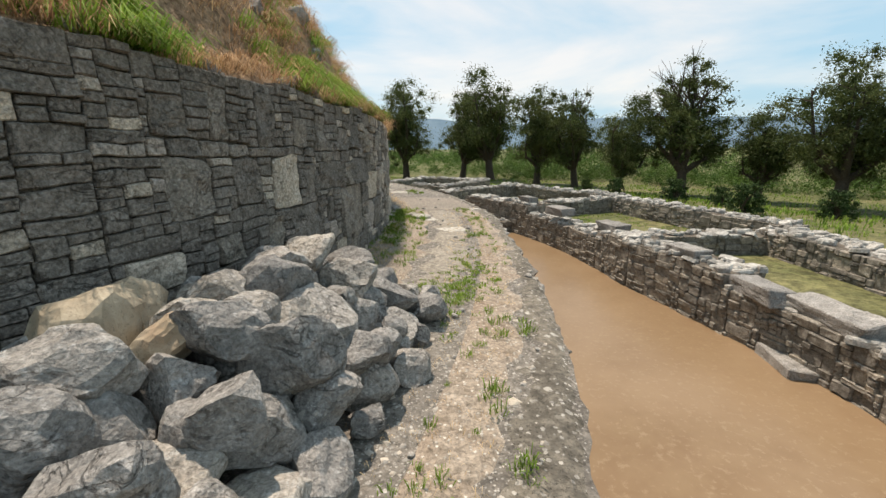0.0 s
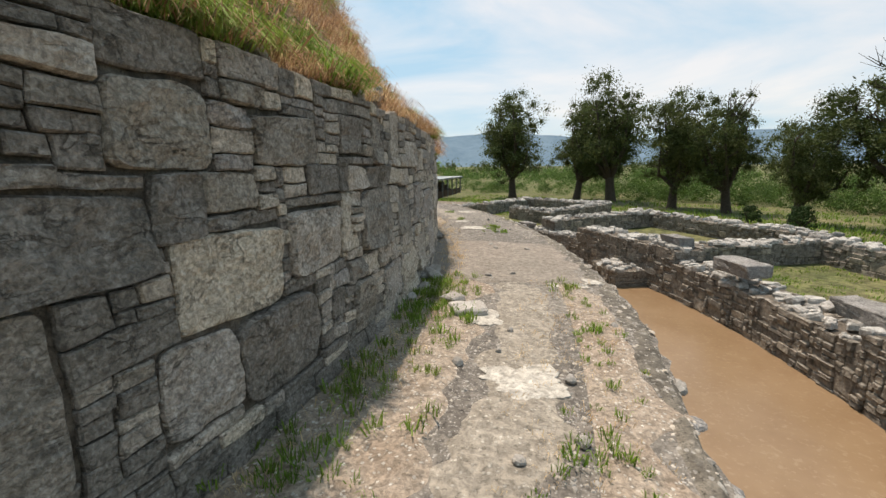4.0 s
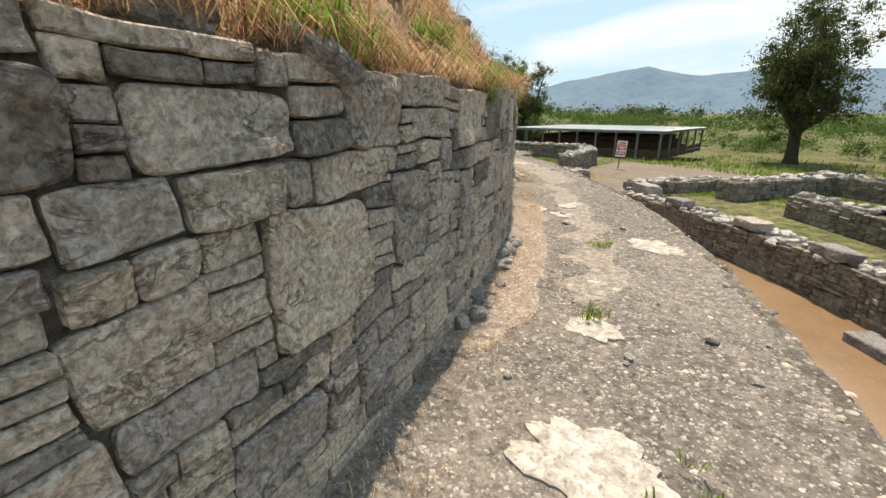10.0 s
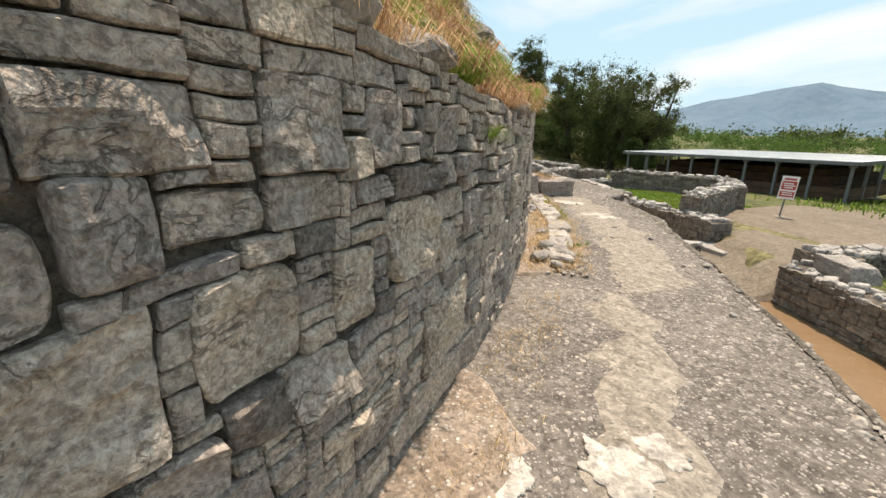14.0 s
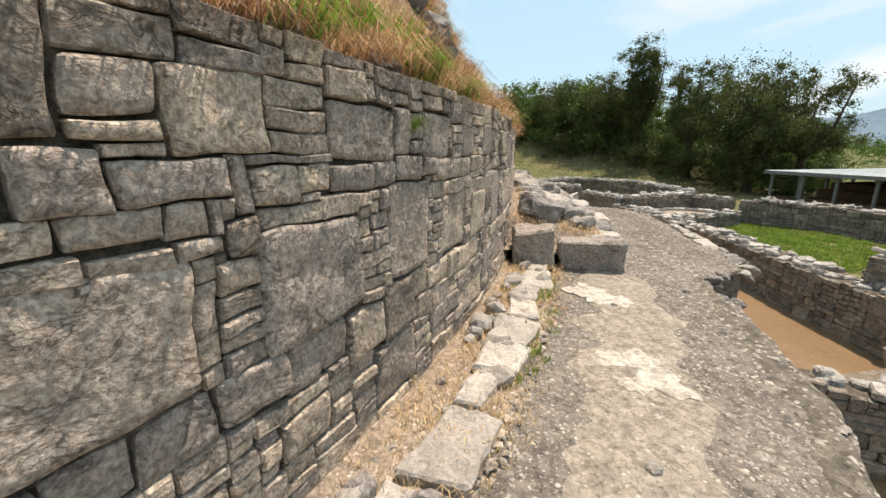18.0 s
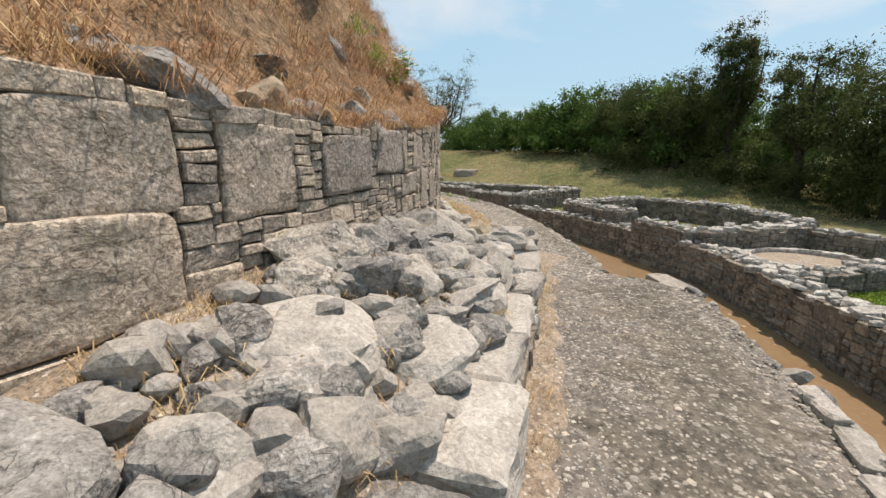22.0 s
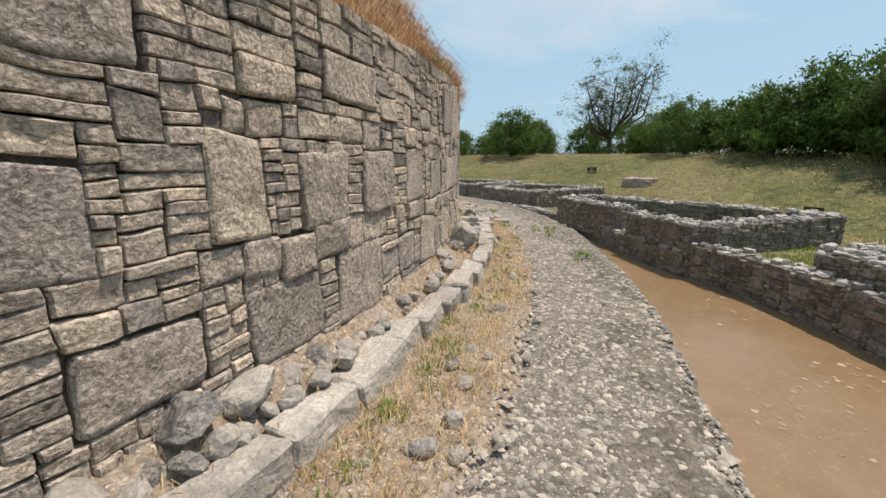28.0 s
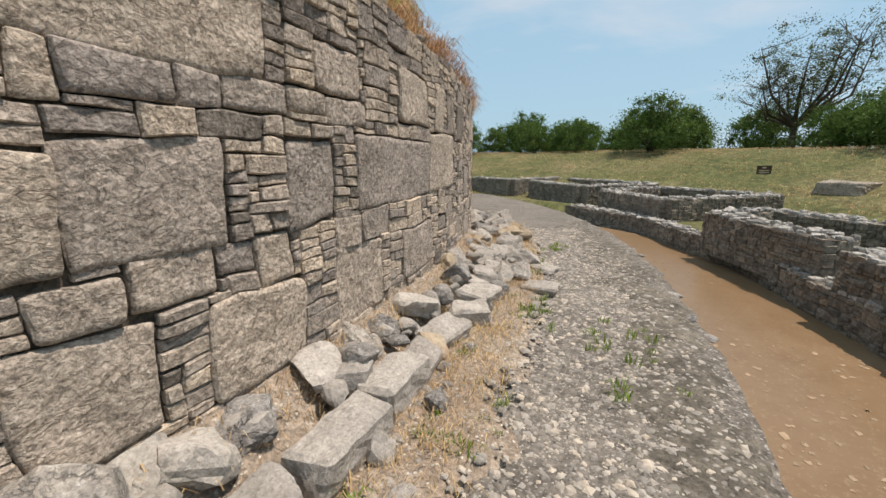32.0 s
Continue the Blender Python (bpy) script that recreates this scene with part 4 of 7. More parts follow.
STRETCH_19 = [
    (25.06, 25.23, 1.15, 1.3), (25.08, 25.22, 1.34, 1.46), (25.08, 25.22, 1.47, 1.52), (25.25, 25.48, 1.35, 1.69),
    (25.28, 25.94, 1.01, 1.31), (25.52, 25.7, 1.48, 1.53), (25.52, 25.73, 1.39, 1.47), (25.53, 25.72, 1.61, 1.65),
    (25.53, 25.72, 1.67, 1.73), (25.75, 26.31, 1.34, 1.75), (26.16, 26.54, 0.8, 1.28), (26.5, 26.83, 1.33, 1.68),
    (26.76, 27.37, 0.79, 1.28), (26.89, 27.44, 0.45, 0.77), (27, 27.27, 1.54, 1.69), (27.27, 27.54, 1.54, 1.7),
    (27.39, 27.59, 1.07, 1.53), (27.65, 28.22, 0.39, 0.82), (27.67, 27.75, 0.8, 0.94), (27.71, 27.91, 0.92, 1.07),
    (27.77, 27.89, 0.79, 0.95), (27.79, 28, 1.57, 1.7), (27.91, 28.03, 0.8, 0.93), (27.93, 28.2, 0.91, 1.06),
]
STRETCH_20 = [
    (27.95, 28.55, 1.07, 1.44), (28.01, 28.07, 1.57, 1.67), (28.09, 28.25, 1.56, 1.69), (28.18, 28.4, 0.79, 0.9),
    (28.23, 28.35, 0.89, 1.07), (28.29, 28.66, 1.55, 1.68), (28.38, 28.43, 0.88, 1.06), (28.41, 28.93, 0.52, 0.82),
    (28.46, 28.59, 0.88, 1.06), (28.48, 28.79, 1.73, 1.99), (28.61, 28.78, 0.86, 1.07), (28.68, 28.88, 1.52, 1.7),
    (28.74, 29.37, 1.04, 1.46), (28.81, 29.03, 0.85, 1.07), (28.92, 29.19, 1.57, 1.68), (29.11, 29.63, 1.78, 2.12),
    (29.21, 29.75, 0.47, 0.8), (29.76, 29.97, 0.88, 1.05), (29.84, 30.17, 1.05, 1.55), (29.87, 30, 0.75, 0.9),
    (29.94, 30.08, 1.59, 1.73), (30, 30.23, 0.85, 1.04), (30, 30.57, 0.37, 0.78), (30.06, 30.46, 1.76, 1.96),
]
STRETCH_21 = [
    (30.1, 30.35, 1.58, 1.72), (30.24, 30.52, 0.78, 0.86), (30.26, 30.54, 0.83, 1.03), (30.43, 30.96, 1.06, 1.49),
    (30.48, 30.76, 1.57, 1.74), (30.59, 30.89, 0.84, 1.06), (30.72, 31.4, 1.82, 2.14), (30.75, 31.42, 0.29, 0.78),
    (30.79, 31.18, 1.59, 1.73), (30.93, 31.15, 0.85, 1.06), (31.17, 31.71, 1.06, 1.55), (31.18, 31.54, 0.84, 1.07),
    (31.21, 31.47, 1.6, 1.75), (31.7, 31.8, 0.88, 1.08), (31.79, 32.02, 1.57, 1.61), (31.79, 32.21, 0.44, 0.8),
    (31.81, 31.91, 0.8, 0.92), (31.82, 32, 1.64, 1.75), (31.83, 31.95, 0.89, 1.08), (31.94, 32.07, 0.8, 0.94),
    (32.02, 32.28, 1.64, 1.78), (32.05, 32.33, 0.9, 1.08), (32.05, 32.54, 1.09, 1.58), (32.33, 32.53, 1.65, 1.79),
]
STRETCH_22 = [
    (32.35, 32.63, 0.91, 1.08), (32.39, 33.04, 0.36, 0.88), (32.49, 32.9, 1.84, 2), (32.54, 32.75, 1.64, 1.78),
    (32.66, 33.04, 0.92, 1.05), (32.78, 33.05, 1.66, 1.78), (32.88, 33.41, 1.05, 1.5), (33.36, 33.76, 0.88, 1.1),
    (33.42, 34.04, 0.38, 0.84), (33.52, 34.28, 1.82, 2.43), (33.76, 34.55, 1.05, 1.53), (34.34, 34.8, 0.39, 0.88),
    (34.38, 35.47, 1.86, 2.46), (34.41, 34.71, 0.9, 1.09), (34.46, 35.19, 1.11, 1.59), (34.5, 34.62, 1.65, 1.85),
    (34.66, 34.95, 1.71, 1.84), (34.74, 35.07, 0.86, 1.09), (34.99, 35.21, 1.7, 1.86), (35.01, 35.63, 0.34, 0.84),
    (35.09, 35.48, 1.9, 2.07), (35.1, 35.31, 0.93, 1.1), (35.25, 35.58, 1.71, 1.86), (35.34, 35.6, 0.9, 1.11),
]
STRETCH_23 = [
    (35.57, 36, 1.1, 1.61), (35.61, 35.94, 1.73, 1.87), (35.83, 36.36, 1.94, 2.18), (35.97, 36.42, 1.71, 1.88),
    (35.97, 36.57, 0.36, 0.89), (36.26, 37.73, 1.13, 1.66), (36.98, 37.8, 0.41, 0.88), (37.73, 38.72, 1.19, 1.78),
]
BLOCKS = STRETCH_1 + STRETCH_2 + STRETCH_3 + STRETCH_4 + STRETCH_5 + STRETCH_6 + STRETCH_7 + STRETCH_8 + STRETCH_9 + STRETCH_10 + STRETCH_11 + STRETCH_12 + STRETCH_13 + STRETCH_14 + STRETCH_15 + STRETCH_16 + STRETCH_17 + STRETCH_18 + STRETCH_19 + STRETCH_20 + STRETCH_21 + STRETCH_22 + STRETCH_23

# ---- the drum: wall, stones, mound ----
def along(points, x):
    return float(np.interp(x, [p[0] for p in points], [p[1] for p in points]))


TOPS = [(-40, 2.1), (-15, 2.12), (0, 2.05), (12, 1.95), (17, 1.72), (26, 1.66), (30, 1.76), (34, 1.82), (41, 1.66), (45, 1.68), (48, 1.95),
        (58, 1.9), (63, 1.8), (70, 1.72), (75, 1.8), (79, 1.95), (83, 2.1), (87, 2.42), (96, 2.55), (104, 2.7), (112, 2.6), (128, 2.5), (160, 2.3)]


FACE = [(-60, -0.02), (64, -0.02), (74, 0.01), (86, 0.04), (98, 0.06), (160, 0.05)]


def face_r(deg):
    """Radius of the wall's face."""
    return R0 + along(FACE, deg)


def wall_top(deg):
    return along(TOPS, deg) + 0.05 * noise.noise(Vector((deg * 0.35, 3.0, 0.0)))


def sweep(profile, degs, closed=True):
    """A band swept round the axis: profile(deg) gives its (r, z) corners in order."""
    s = Soup()
    n = len(profile(degs[0]))
    for d in degs:
        for r, z in profile(d):
            s.v.append(tuple(polar(r, d, z)))
    for k in range(len(degs) - 1):
        for i in range(n if closed else n - 1):
            j = (i + 1) % n
            s.f.append((k * n + i, k * n + j, (k + 1) * n + j, (k + 1) * n + i))
    if closed:
        s.f.append(tuple(range(n)))
        s.f.append(tuple(reversed(range((len(degs) - 1) * n, len(degs) * n))))
    return s


FROM, TO = -28.0, 132.0
core = sweep(lambda d: [(face_r(d) - 0.028, -0.4), (face_r(d) - 0.028, wall_top(d) - 0.06), (R0 - 0.8, wall_top(d) - 0.02), (R0 - 0.8, -0.4)],
             [-60 + k * 0.8 for k in range(276)])
drum_wall = thing("wall_drum", core, M_MUD, "curved retaining wall of large grey blocks and thin packing stones", "wall", kind="structure")

rng = random.Random(11)
U0 = radians(FROM) * R0
LENGTH = radians(TO - FROM) * R0
taken = []
for a, b, c, d in BLOCKS:
    if a - U0 > 0 and b - U0 < LENGTH:
        taken.append((a - U0, b - U0, c, d))


def free_of(u0, u1, v0, v1):
    return all(u1 < a + 0.02 or u0 > b - 0.02 or v1 < c + 0.02 or v0 > d - 0.02 for a, b, c, d in taken)


# Further blocks in even rows on the stretches that are seen from far off or lie behind rubble.
for v0, v1 in ((0.15, 0.62), (0.95, 1.45), (1.5, 1.75), (0.65, 0.9), (1.78, 2.25), (0.02, 0.2)):
    u = rng.uniform(0, 0.4)
    while u < LENGTH - 1.0:
        w = rng.uniform(0.35, 0.85) if v1 - v0 > 0.3 else rng.uniform(0.25, 0.5)
        deg = FROM + math.degrees((u + w / 2) / R0)
        along_u = u + U0
        if -4.4 < along_u < 20.6 or 25.2 < along_u < 36.8:
            u += 0.3
            continue
        if v1 < wall_top(deg) - 0.02 and free_of(u, u + w, v0, v1) and rng.random() < 0.75:
            taken.append((u, u + w, v0 + rng.uniform(-0.02, 0.03), v1 - rng.uniform(0.0, 0.05)))
        u += w + rng.uniform(0.05, 0.4)
big_count = len(taken)


def wall_pose(u, v):
    d = FROM + math.degrees(u / R0)
    return Matrix.Translation(polar(face_r(d), d, v)) @ Matrix.Rotation(radians(d - 90), 4, 'Z')


fill, taken = pack(LENGTH, -0.1, lambda u: wall_top(FROM + math.degrees(u / R0)) - 0.02, taken, rng)
WARM = [(3.73, 1.2), (2.6, 1.24), (10.48, 1.12), (9.96, 0.71), (30.42, 0.92), (1.76, 1.26)]


def warm(a, b, c, d):
    return any(a - 0.02 < u - U0 < b + 0.02 and c - 0.02 < v < d + 0.02 for u, v in WARM)


# share of dark weathered stones along the wall, also deepening its shade by colour
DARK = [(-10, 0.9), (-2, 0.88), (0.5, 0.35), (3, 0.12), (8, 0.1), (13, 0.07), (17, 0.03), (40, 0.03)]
for a, b, c, d in taken:
    s = Soup()
    rough_end = a + U0 < 15.0
    verts, faces, front = wall_stone(a, b, c, d, rng.uniform(0.0, 0.024), rng, 0.005, 0.03, rng.uniform(0.02, 0.034) if rough_end else rng.uniform(0.007, 0.016),
                                     (5.0, 18.0) if rough_end else (8.0, 40.0), 0.07 if rough_end else 0.025, rough_end)
    s.add(verts, faces)
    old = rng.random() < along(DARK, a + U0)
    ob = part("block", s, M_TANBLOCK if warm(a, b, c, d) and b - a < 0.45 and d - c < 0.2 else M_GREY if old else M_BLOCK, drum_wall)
    if not rough_end:
        soften(ob, front)
    ob.matrix_world = wall_pose((a + b) / 2, (c + d) / 2)
near = [k for k, q in enumerate(fill) if 8.0 < q[0] < 44.0 and 0.4 < q[2] < 1.7 and q[1] - q[0] > 0.1]
rng.shuffle(near)
single = set(near[:300])
chips, dark_chips = Soup(), Soup()
for k, (a, b, c, d) in enumerate(fill):
    if b - a < 0.03 or d - c < 0.03:
        continue
    shape = wall_stone(a, b, c, d, rng.uniform(0.0, 0.02), rng, 0.003, 0.04, 0.014, (14.0, 50.0))[:2]
    m = wall_pose((a + b) / 2, (c + d) / 2)
    if k in single or warm(a, b, c, d):
        s = Soup()
        s.add(*shape)
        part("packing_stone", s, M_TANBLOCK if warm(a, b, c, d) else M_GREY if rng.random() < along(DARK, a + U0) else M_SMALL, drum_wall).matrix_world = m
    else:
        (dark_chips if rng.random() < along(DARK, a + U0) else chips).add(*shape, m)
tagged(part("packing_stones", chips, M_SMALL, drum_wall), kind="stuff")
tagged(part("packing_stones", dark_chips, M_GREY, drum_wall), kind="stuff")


RECEDE = [(-20, 0.52), (0, 0.55), (10, 0.6), (50, 0.64), (58, 0.55), (130, 0.52)]


def mound_r(z, deg):
    t = wall_top(deg)
    lift = max(0.0, z - t)
    return face_r(deg) - 0.34 - along(RECEDE, deg) * lift + 0.22 * noise.noise(Vector((deg * 0.14, z * 0.8, 1.0))) * min(1.0, lift * 1.5) + 0.08 * noise.noise(Vector((deg * 0.6, z * 2.4, 5.0))) * min(1.0, lift * 2)


def mound_profile(d):
    t = wall_top(d)
    out = [(face_r(d) - 0.08, t - 0.05), (face_r(d) - 0.16, t + 0.03 + 0.05 * noise.noise(Vector((d, 0, 0))))]
    for k in range(1, 34):
        z = t + 0.03 + 0.25 * k
        out.append((mound_r(z, d), z))
    out += [(13.0, t + 10.2), (8.0, t + 12.2), (0.5, t + 13.0)]
    return out


mound = sweep(mound_profile, [-60 + k * 0.6 for k in range(370)], closed=False)
thing("mound", mound, M_MOUND, "steep earth mound with dry grass above the drum wall", "mound", kind="structure", smooth=True)

# ---- the walkway ----
RIM = [(-45, 22.3), (-14, 22.18), (-9.5, 22.07), (-4.7, 21.97), (0, 21.88), (5, 22.02), (10, 21.98), (16, 21.97), (22, 21.9), (27, 21.88), (34, 21.85), (40, 21.8), (46, 21.76), (51, 21.85), (54, 22.06),
       (57, 22.04), (61, 21.95), (62.2, 22.7), (66, 22.82), (70, 22.86), (75.5, 22.9), (76.3, 22.5), (76.8, 22.1), (80, 22.14), (85, 22.02), (91, 22.0), (97, 22.08), (104, 22.15), (111, 22.32), (124, 22.62), (160, 23.2)]


def edge_r(d):
    return along(RIM, d) + 0.05 * noise.noise(Vector((d * 1.1, 7.0, 0))) + 0.05 * noise.noise(Vector((d * 4.0, 9.0, 0))) + 0.035 * noise.noise(Vector((d * 11.0, 3.0, 0)))


def walk_z(r, d):
    p = polar(r, d)
    return 0.018 * noise.noise(p * 1.3) + 0.008 * noise.noise(p * 5.0) - 0.01


walkway = Soup()
DEGS = [-45 + 0.35 * k for k in range(560)]
NR = 16
for d in DEGS:
    e = edge_r(d)
    for i in range(NR):
        r = 19.2 + (e - 19.2) * i / (NR - 1)
        walkway.v.append(tuple(polar(r, d, walk_z(r, d) - (0.03 if i == NR - 1 else 0.0))))
    for i, (z, k) in enumerate(((-0.12, 0.05), (-0.5, 0.1), (-1.1, 0.06), (-1.8, 0.12), (-2.6, 0.05))):
        r = e - 0.02 - k * (0.5 + noise.noise(Vector((d * 2.5, z * 4.0, 4.0))))
        walkway.v.append(tuple(polar(r, d, z)))
M_ALL = NR + 5
for k in range(len(DEGS) - 1):
    for i in range(M_ALL - 1):
        a = k * M_ALL + i
        walkway.f.append((a, a + 1, a + 1 + M_ALL, a + M_ALL))
thing("walkway", walkway, M_WALKWAY, "worn rubble-concrete walkway round the drum with a broken outer edge", "walkway", kind="structure")

# ---- water and ground ----
water = Soup()
WD = [-60 + 2.0 * k for k in range(120)]
for d in WD:
    water.v += [tuple(polar(21.0, d, WATER)), tuple(polar(31.5, d, WATER))]
for k in range(len(WD) - 1):
    water.f.append((2 * k, 2 * k + 1, 2 * k + 3, 2 * k + 2))
thing("water", water, M_WATER, "still brown muddy water in the ring ditch", "water", kind="structure")


RING_IN = [(-60, 27.2), (-3, 27.0), (1, 26.5), (8, 26.05), (18, 26.4), (25, 26.5), (33, 26.3), (40, 26.15), (50, 25.8), (60, 25.6), (67, 26.5),
           (73, 26.4), (83, 26.9), (92, 27.7), (112, 28.0), (120, 27.7), (128, 28.5), (134, 29.7), (142, 30.5), (147, 31.8), (170, 34.0)]


def smooth(a, b, x):
    t = min(1.0, max(0.0, (x - a) / (b - a)))
    return t * t * (3 - 2 * t)


def ground_z(r, d):
    d = d + 360.0 if d < -100.0 else d
    ring = along(RING_IN, d)
    z = -2.9 + 1.3 * smooth(ring + 0.15, ring + 0.5, r)
    if 58.5 < d < 66.5:
        z = max(z, -2.55 + 0.9 * smooth(23.5, 28.0, r))
    z -= 0.4 * smooth(34.0, 40.0, r)
    z -= 0.7 * smooth(40.0, 50.0, r) * (1.0 - smooth(85, 110, d))
    bank = smooth(104, 122, d) * (1.0 - smooth(215, 240, d))
    z += bank * 4.6 * smooth(37, 60, r)
    p = polar(r, d)
    z += 0.06 * noise.noise(p * 0.5) + (0.5 * noise.noise(p * 0.03) if r > 60 else 0.0)
    return z


ground = Soup()
RS = [20.5, 22, 24, 25] + [25.4 + 0.3 * k for k in range(22)] + [32.5 + k for k in range(12)] + [46, 49, 53, 57, 62, 70, 80, 95, 120, 160, 220, 320, 500, 800, 1300, 2200, 4000]
GD = [k * 1.5 for k in range(240)]
for d in GD:
    dd = d if d < 200 else d - 360
    for r in RS:
        ground.v.append(tuple(polar(r, d, ground_z(r, dd))))
n = len(RS)
for k in range(len(GD)):
    for i in range(n - 1):
        a, b = k * n + i, ((k + 1) % len(GD)) * n + i
        ground.f.append((a, a + 1, b + 1, b))
thing("ground", ground, M_LAWN, "rough grassy ground with bare earth", "ground", kind="structure", smooth=True)

# ---- ring walls and cells ----
def rubble_wall(name, ends, thick, top, foot, seed, label, rows=(0.08, 0.2), lens=(0.14, 0.55), big=0.75, wobble=0.07, stones=110):
    """A low dry-stone wall along a line of (r, deg) ends: a dark core, faced stones on both sides and its ends, flat rubble on top."""
    rg = random.Random(seed)
    pts = [polar(*e) for e in ends]
    body, loose, cap = Soup(), Soup(), Soup()
    host = new(name)
    tagged(host, label, "wall", "", "structure")
    pieces = []
    line = 0.0
    for p, q in zip(pts, pts[1:]):
        t = (q - p)
        length = t.length
        t.normalize()
        side = Vector((t.y, -t.x, 0))
        yaw = math.atan2(t.y, t.x)

        def high(u, base=line):
            return top + wobble * noise.noise(Vector(((u + base) * 0.9, seed, 0))) + wobble * 0.6 * noise.noise(Vector(((u + base) * 3.1, seed, 4)))

        steps = max(2, int(length / 0.4))
        k0 = len(body.v)
        for k in range(steps + 1):
            u = length * k / steps
            c = p + t * u
            for o, z in ((-thick / 2 + 0.04, foot), (-thick / 2 + 0.04, high(u) - 0.05), (thick / 2 - 0.04, high(u) - 0.05), (thick / 2 - 0.04, foot)):
                v = c + side * o
                body.v.append((v.x, v.y, z))
        for k in range(steps):
            a = k0 + 4 * k
            for i, j in ((0, 1), (1, 2), (2, 3)):
                body.f.append((a + i, a + j, a + 4 + j, a + 4 + i))
        body.f.append((k0, k0 + 1, k0 + 2, k0 + 3))
        body.f.append((k0 + 4 * steps + 3, k0 + 4 * steps + 2, k0 + 4 * steps + 1, k0 + 4 * steps))
        faces = [(p, length, 1.0, yaw + math.pi), (p, length, -1.0, yaw)]
        for org, flen, sgn, rot in faces:
            have = []
            u = 0.0
            while u < flen - 0.4:
                w = rg.uniform(0.3, 0.62)
                h = rg.uniform(0.22, 0.36)
                if rg.random() < big:
                    z = rg.uniform(foot + 0.05, max(foot + 0.06, top - h))
                    have.append((u, u + w, z, z + h))
                u += w + rg.uniform(0.05, 0.6)
            small, have = pack(flen, foot, lambda u: high(u) - 0.02, have, rg, rows[:1] + (0.13,), (0.12, rows[1] + 0.04), lens, 0.3, 0.03, 2)
            for a, b, c, d in have + small:
                if b - a < 0.04 or d - c < 0.04:
                    continue
                shape = face_stone(b - a - 0.012, d - c - 0.012, 0.08, rg.uniform(-0.015, 0.05), rg, rough=0.02, round_off=0.42)
                mid = org + t * ((a + b) / 2) + side * (sgn * (thick / 2 - 0.02))
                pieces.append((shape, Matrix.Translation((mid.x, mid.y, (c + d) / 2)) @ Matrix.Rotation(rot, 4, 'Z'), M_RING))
        for org, sgn in ((p, -1.0), (q, 1.0)):
            for a, b, c, d in pack(thick - 0.05, foot, lambda u: top - 0.04, [], rg, rows, (0.12, 0.22), (0.2, 0.45), 0.3, 0.03)[0]:
                shape = face_stone(b - a - 0.01, d - c - 0.008, 0.08, rg.uniform(0.0, 0.04), rg, rough=0.012)
                mid = org + side * ((a + b) / 2 - thick / 2 + 0.02) + t * (sgn * 0.0)
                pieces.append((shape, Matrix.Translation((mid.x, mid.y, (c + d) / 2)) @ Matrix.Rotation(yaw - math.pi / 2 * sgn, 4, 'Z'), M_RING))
        area = length * thick
        for _ in range(int(area * 17)):
            u, o = rg.uniform(0, length), rg.uniform(-thick / 2 + 0.06, thick / 2 - 0.06)
            c = p + t * u + side * o
            w = rg.uniform(0.12, 0.4)
            shape = face_stone(w, w * rg.uniform(0.5, 0.95), 0.06, rg.uniform(0.015, 0.08), rg, rough=0.03, round_off=0.7)
            m = (Matrix.Translation((c.x, c.y, high(u) - 0.06 + rg.uniform(0, 0.09))) @ Matrix.Rotation(rg.uniform(0, 6.28), 4, 'Z')
                 @ Matrix.Rotation(math.pi / 2 + rg.gauss(0, 0.24), 4, 'X') @ Matrix.Rotation(rg.gauss(0, 0.2), 4, 'Y'))
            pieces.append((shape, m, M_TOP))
        line += length
    part("core", body, M_MUD, host)
    order = sorted(range(len(pieces)), key=lambda k: (pieces[k][1].translation.xy.length - pieces[k][1].translation.z * 0.5))
    for rank, k in enumerate(order):
        shape, m, mat = pieces[k]
        if rank < stones:
            s = Soup()
            s.add(*shape)
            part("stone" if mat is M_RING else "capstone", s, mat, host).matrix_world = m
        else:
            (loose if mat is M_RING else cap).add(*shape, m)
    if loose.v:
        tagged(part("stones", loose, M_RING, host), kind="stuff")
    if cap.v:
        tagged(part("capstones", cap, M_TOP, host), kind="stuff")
    return host


def ring_line(d0, d1, off=0.35, step=3.0):
    n = max(1, round(abs(d1 - d0) / step))
    return [(along(RING_IN, d0 + (d1 - d0) * k / n) + off, d0 + (d1 - d0) * k / n) for k in range(n + 1)]


LOW = "low grey dry-stone ring wall standing in muddy water"
CELL = "ruined grey dry-stone cell wall with rubble on top"
rubble_wall("wall_ring_1", ring_line(-40, 1.5, 0.5), 1.0, -1.3, -2.7, 21, LOW)
rubble_wall("wall_ring_2", ring_line(1.5, 11, 0.55), 1.1, -1.0, -2.7, 22, LOW)
rubble_wall("wall_ring_3", ring_line(11, 23, 0.5), 1.0, -1.25, -2.7, 23, LOW)
rubble_wall("wall_ring_4", ring_line(23, 33.5, 0.5), 1.0, -0.9, -2.7, 24, LOW)
rubble_wall("wall_ring_5", ring_line(33.5, 58.5, 0.4), 0.8, -1.35, -2.7, 25, LOW)
rubble_wall("wall_ring_6", ring_line(66.5, 92, 0.4), 0.8, -1.15, -2.7, 26, LOW)
rubble_wall("wall_ring_7", ring_line(92, 118, 0.4), 0.8, -1.15, -2.7, 27, LOW)
rubble_wall("wall_ring_8", ring_line(118, 160, 0.3), 0.8, -1.45, -2.7, 28, LOW, stones=60)
rubble_wall("wall_spur", [(22.5, 61.9), (24.4, 61.0)], 0.5, -1.2, -2.7, 30, "dark broken spur wall falling towards the ditch", wobble=0.3)
rubble_wall("wall_pier", [(25.6, 27.6), (26.7, 27.3)], 1.7, -1.75, -2.7, 29, "low square stone pier standing in muddy water")
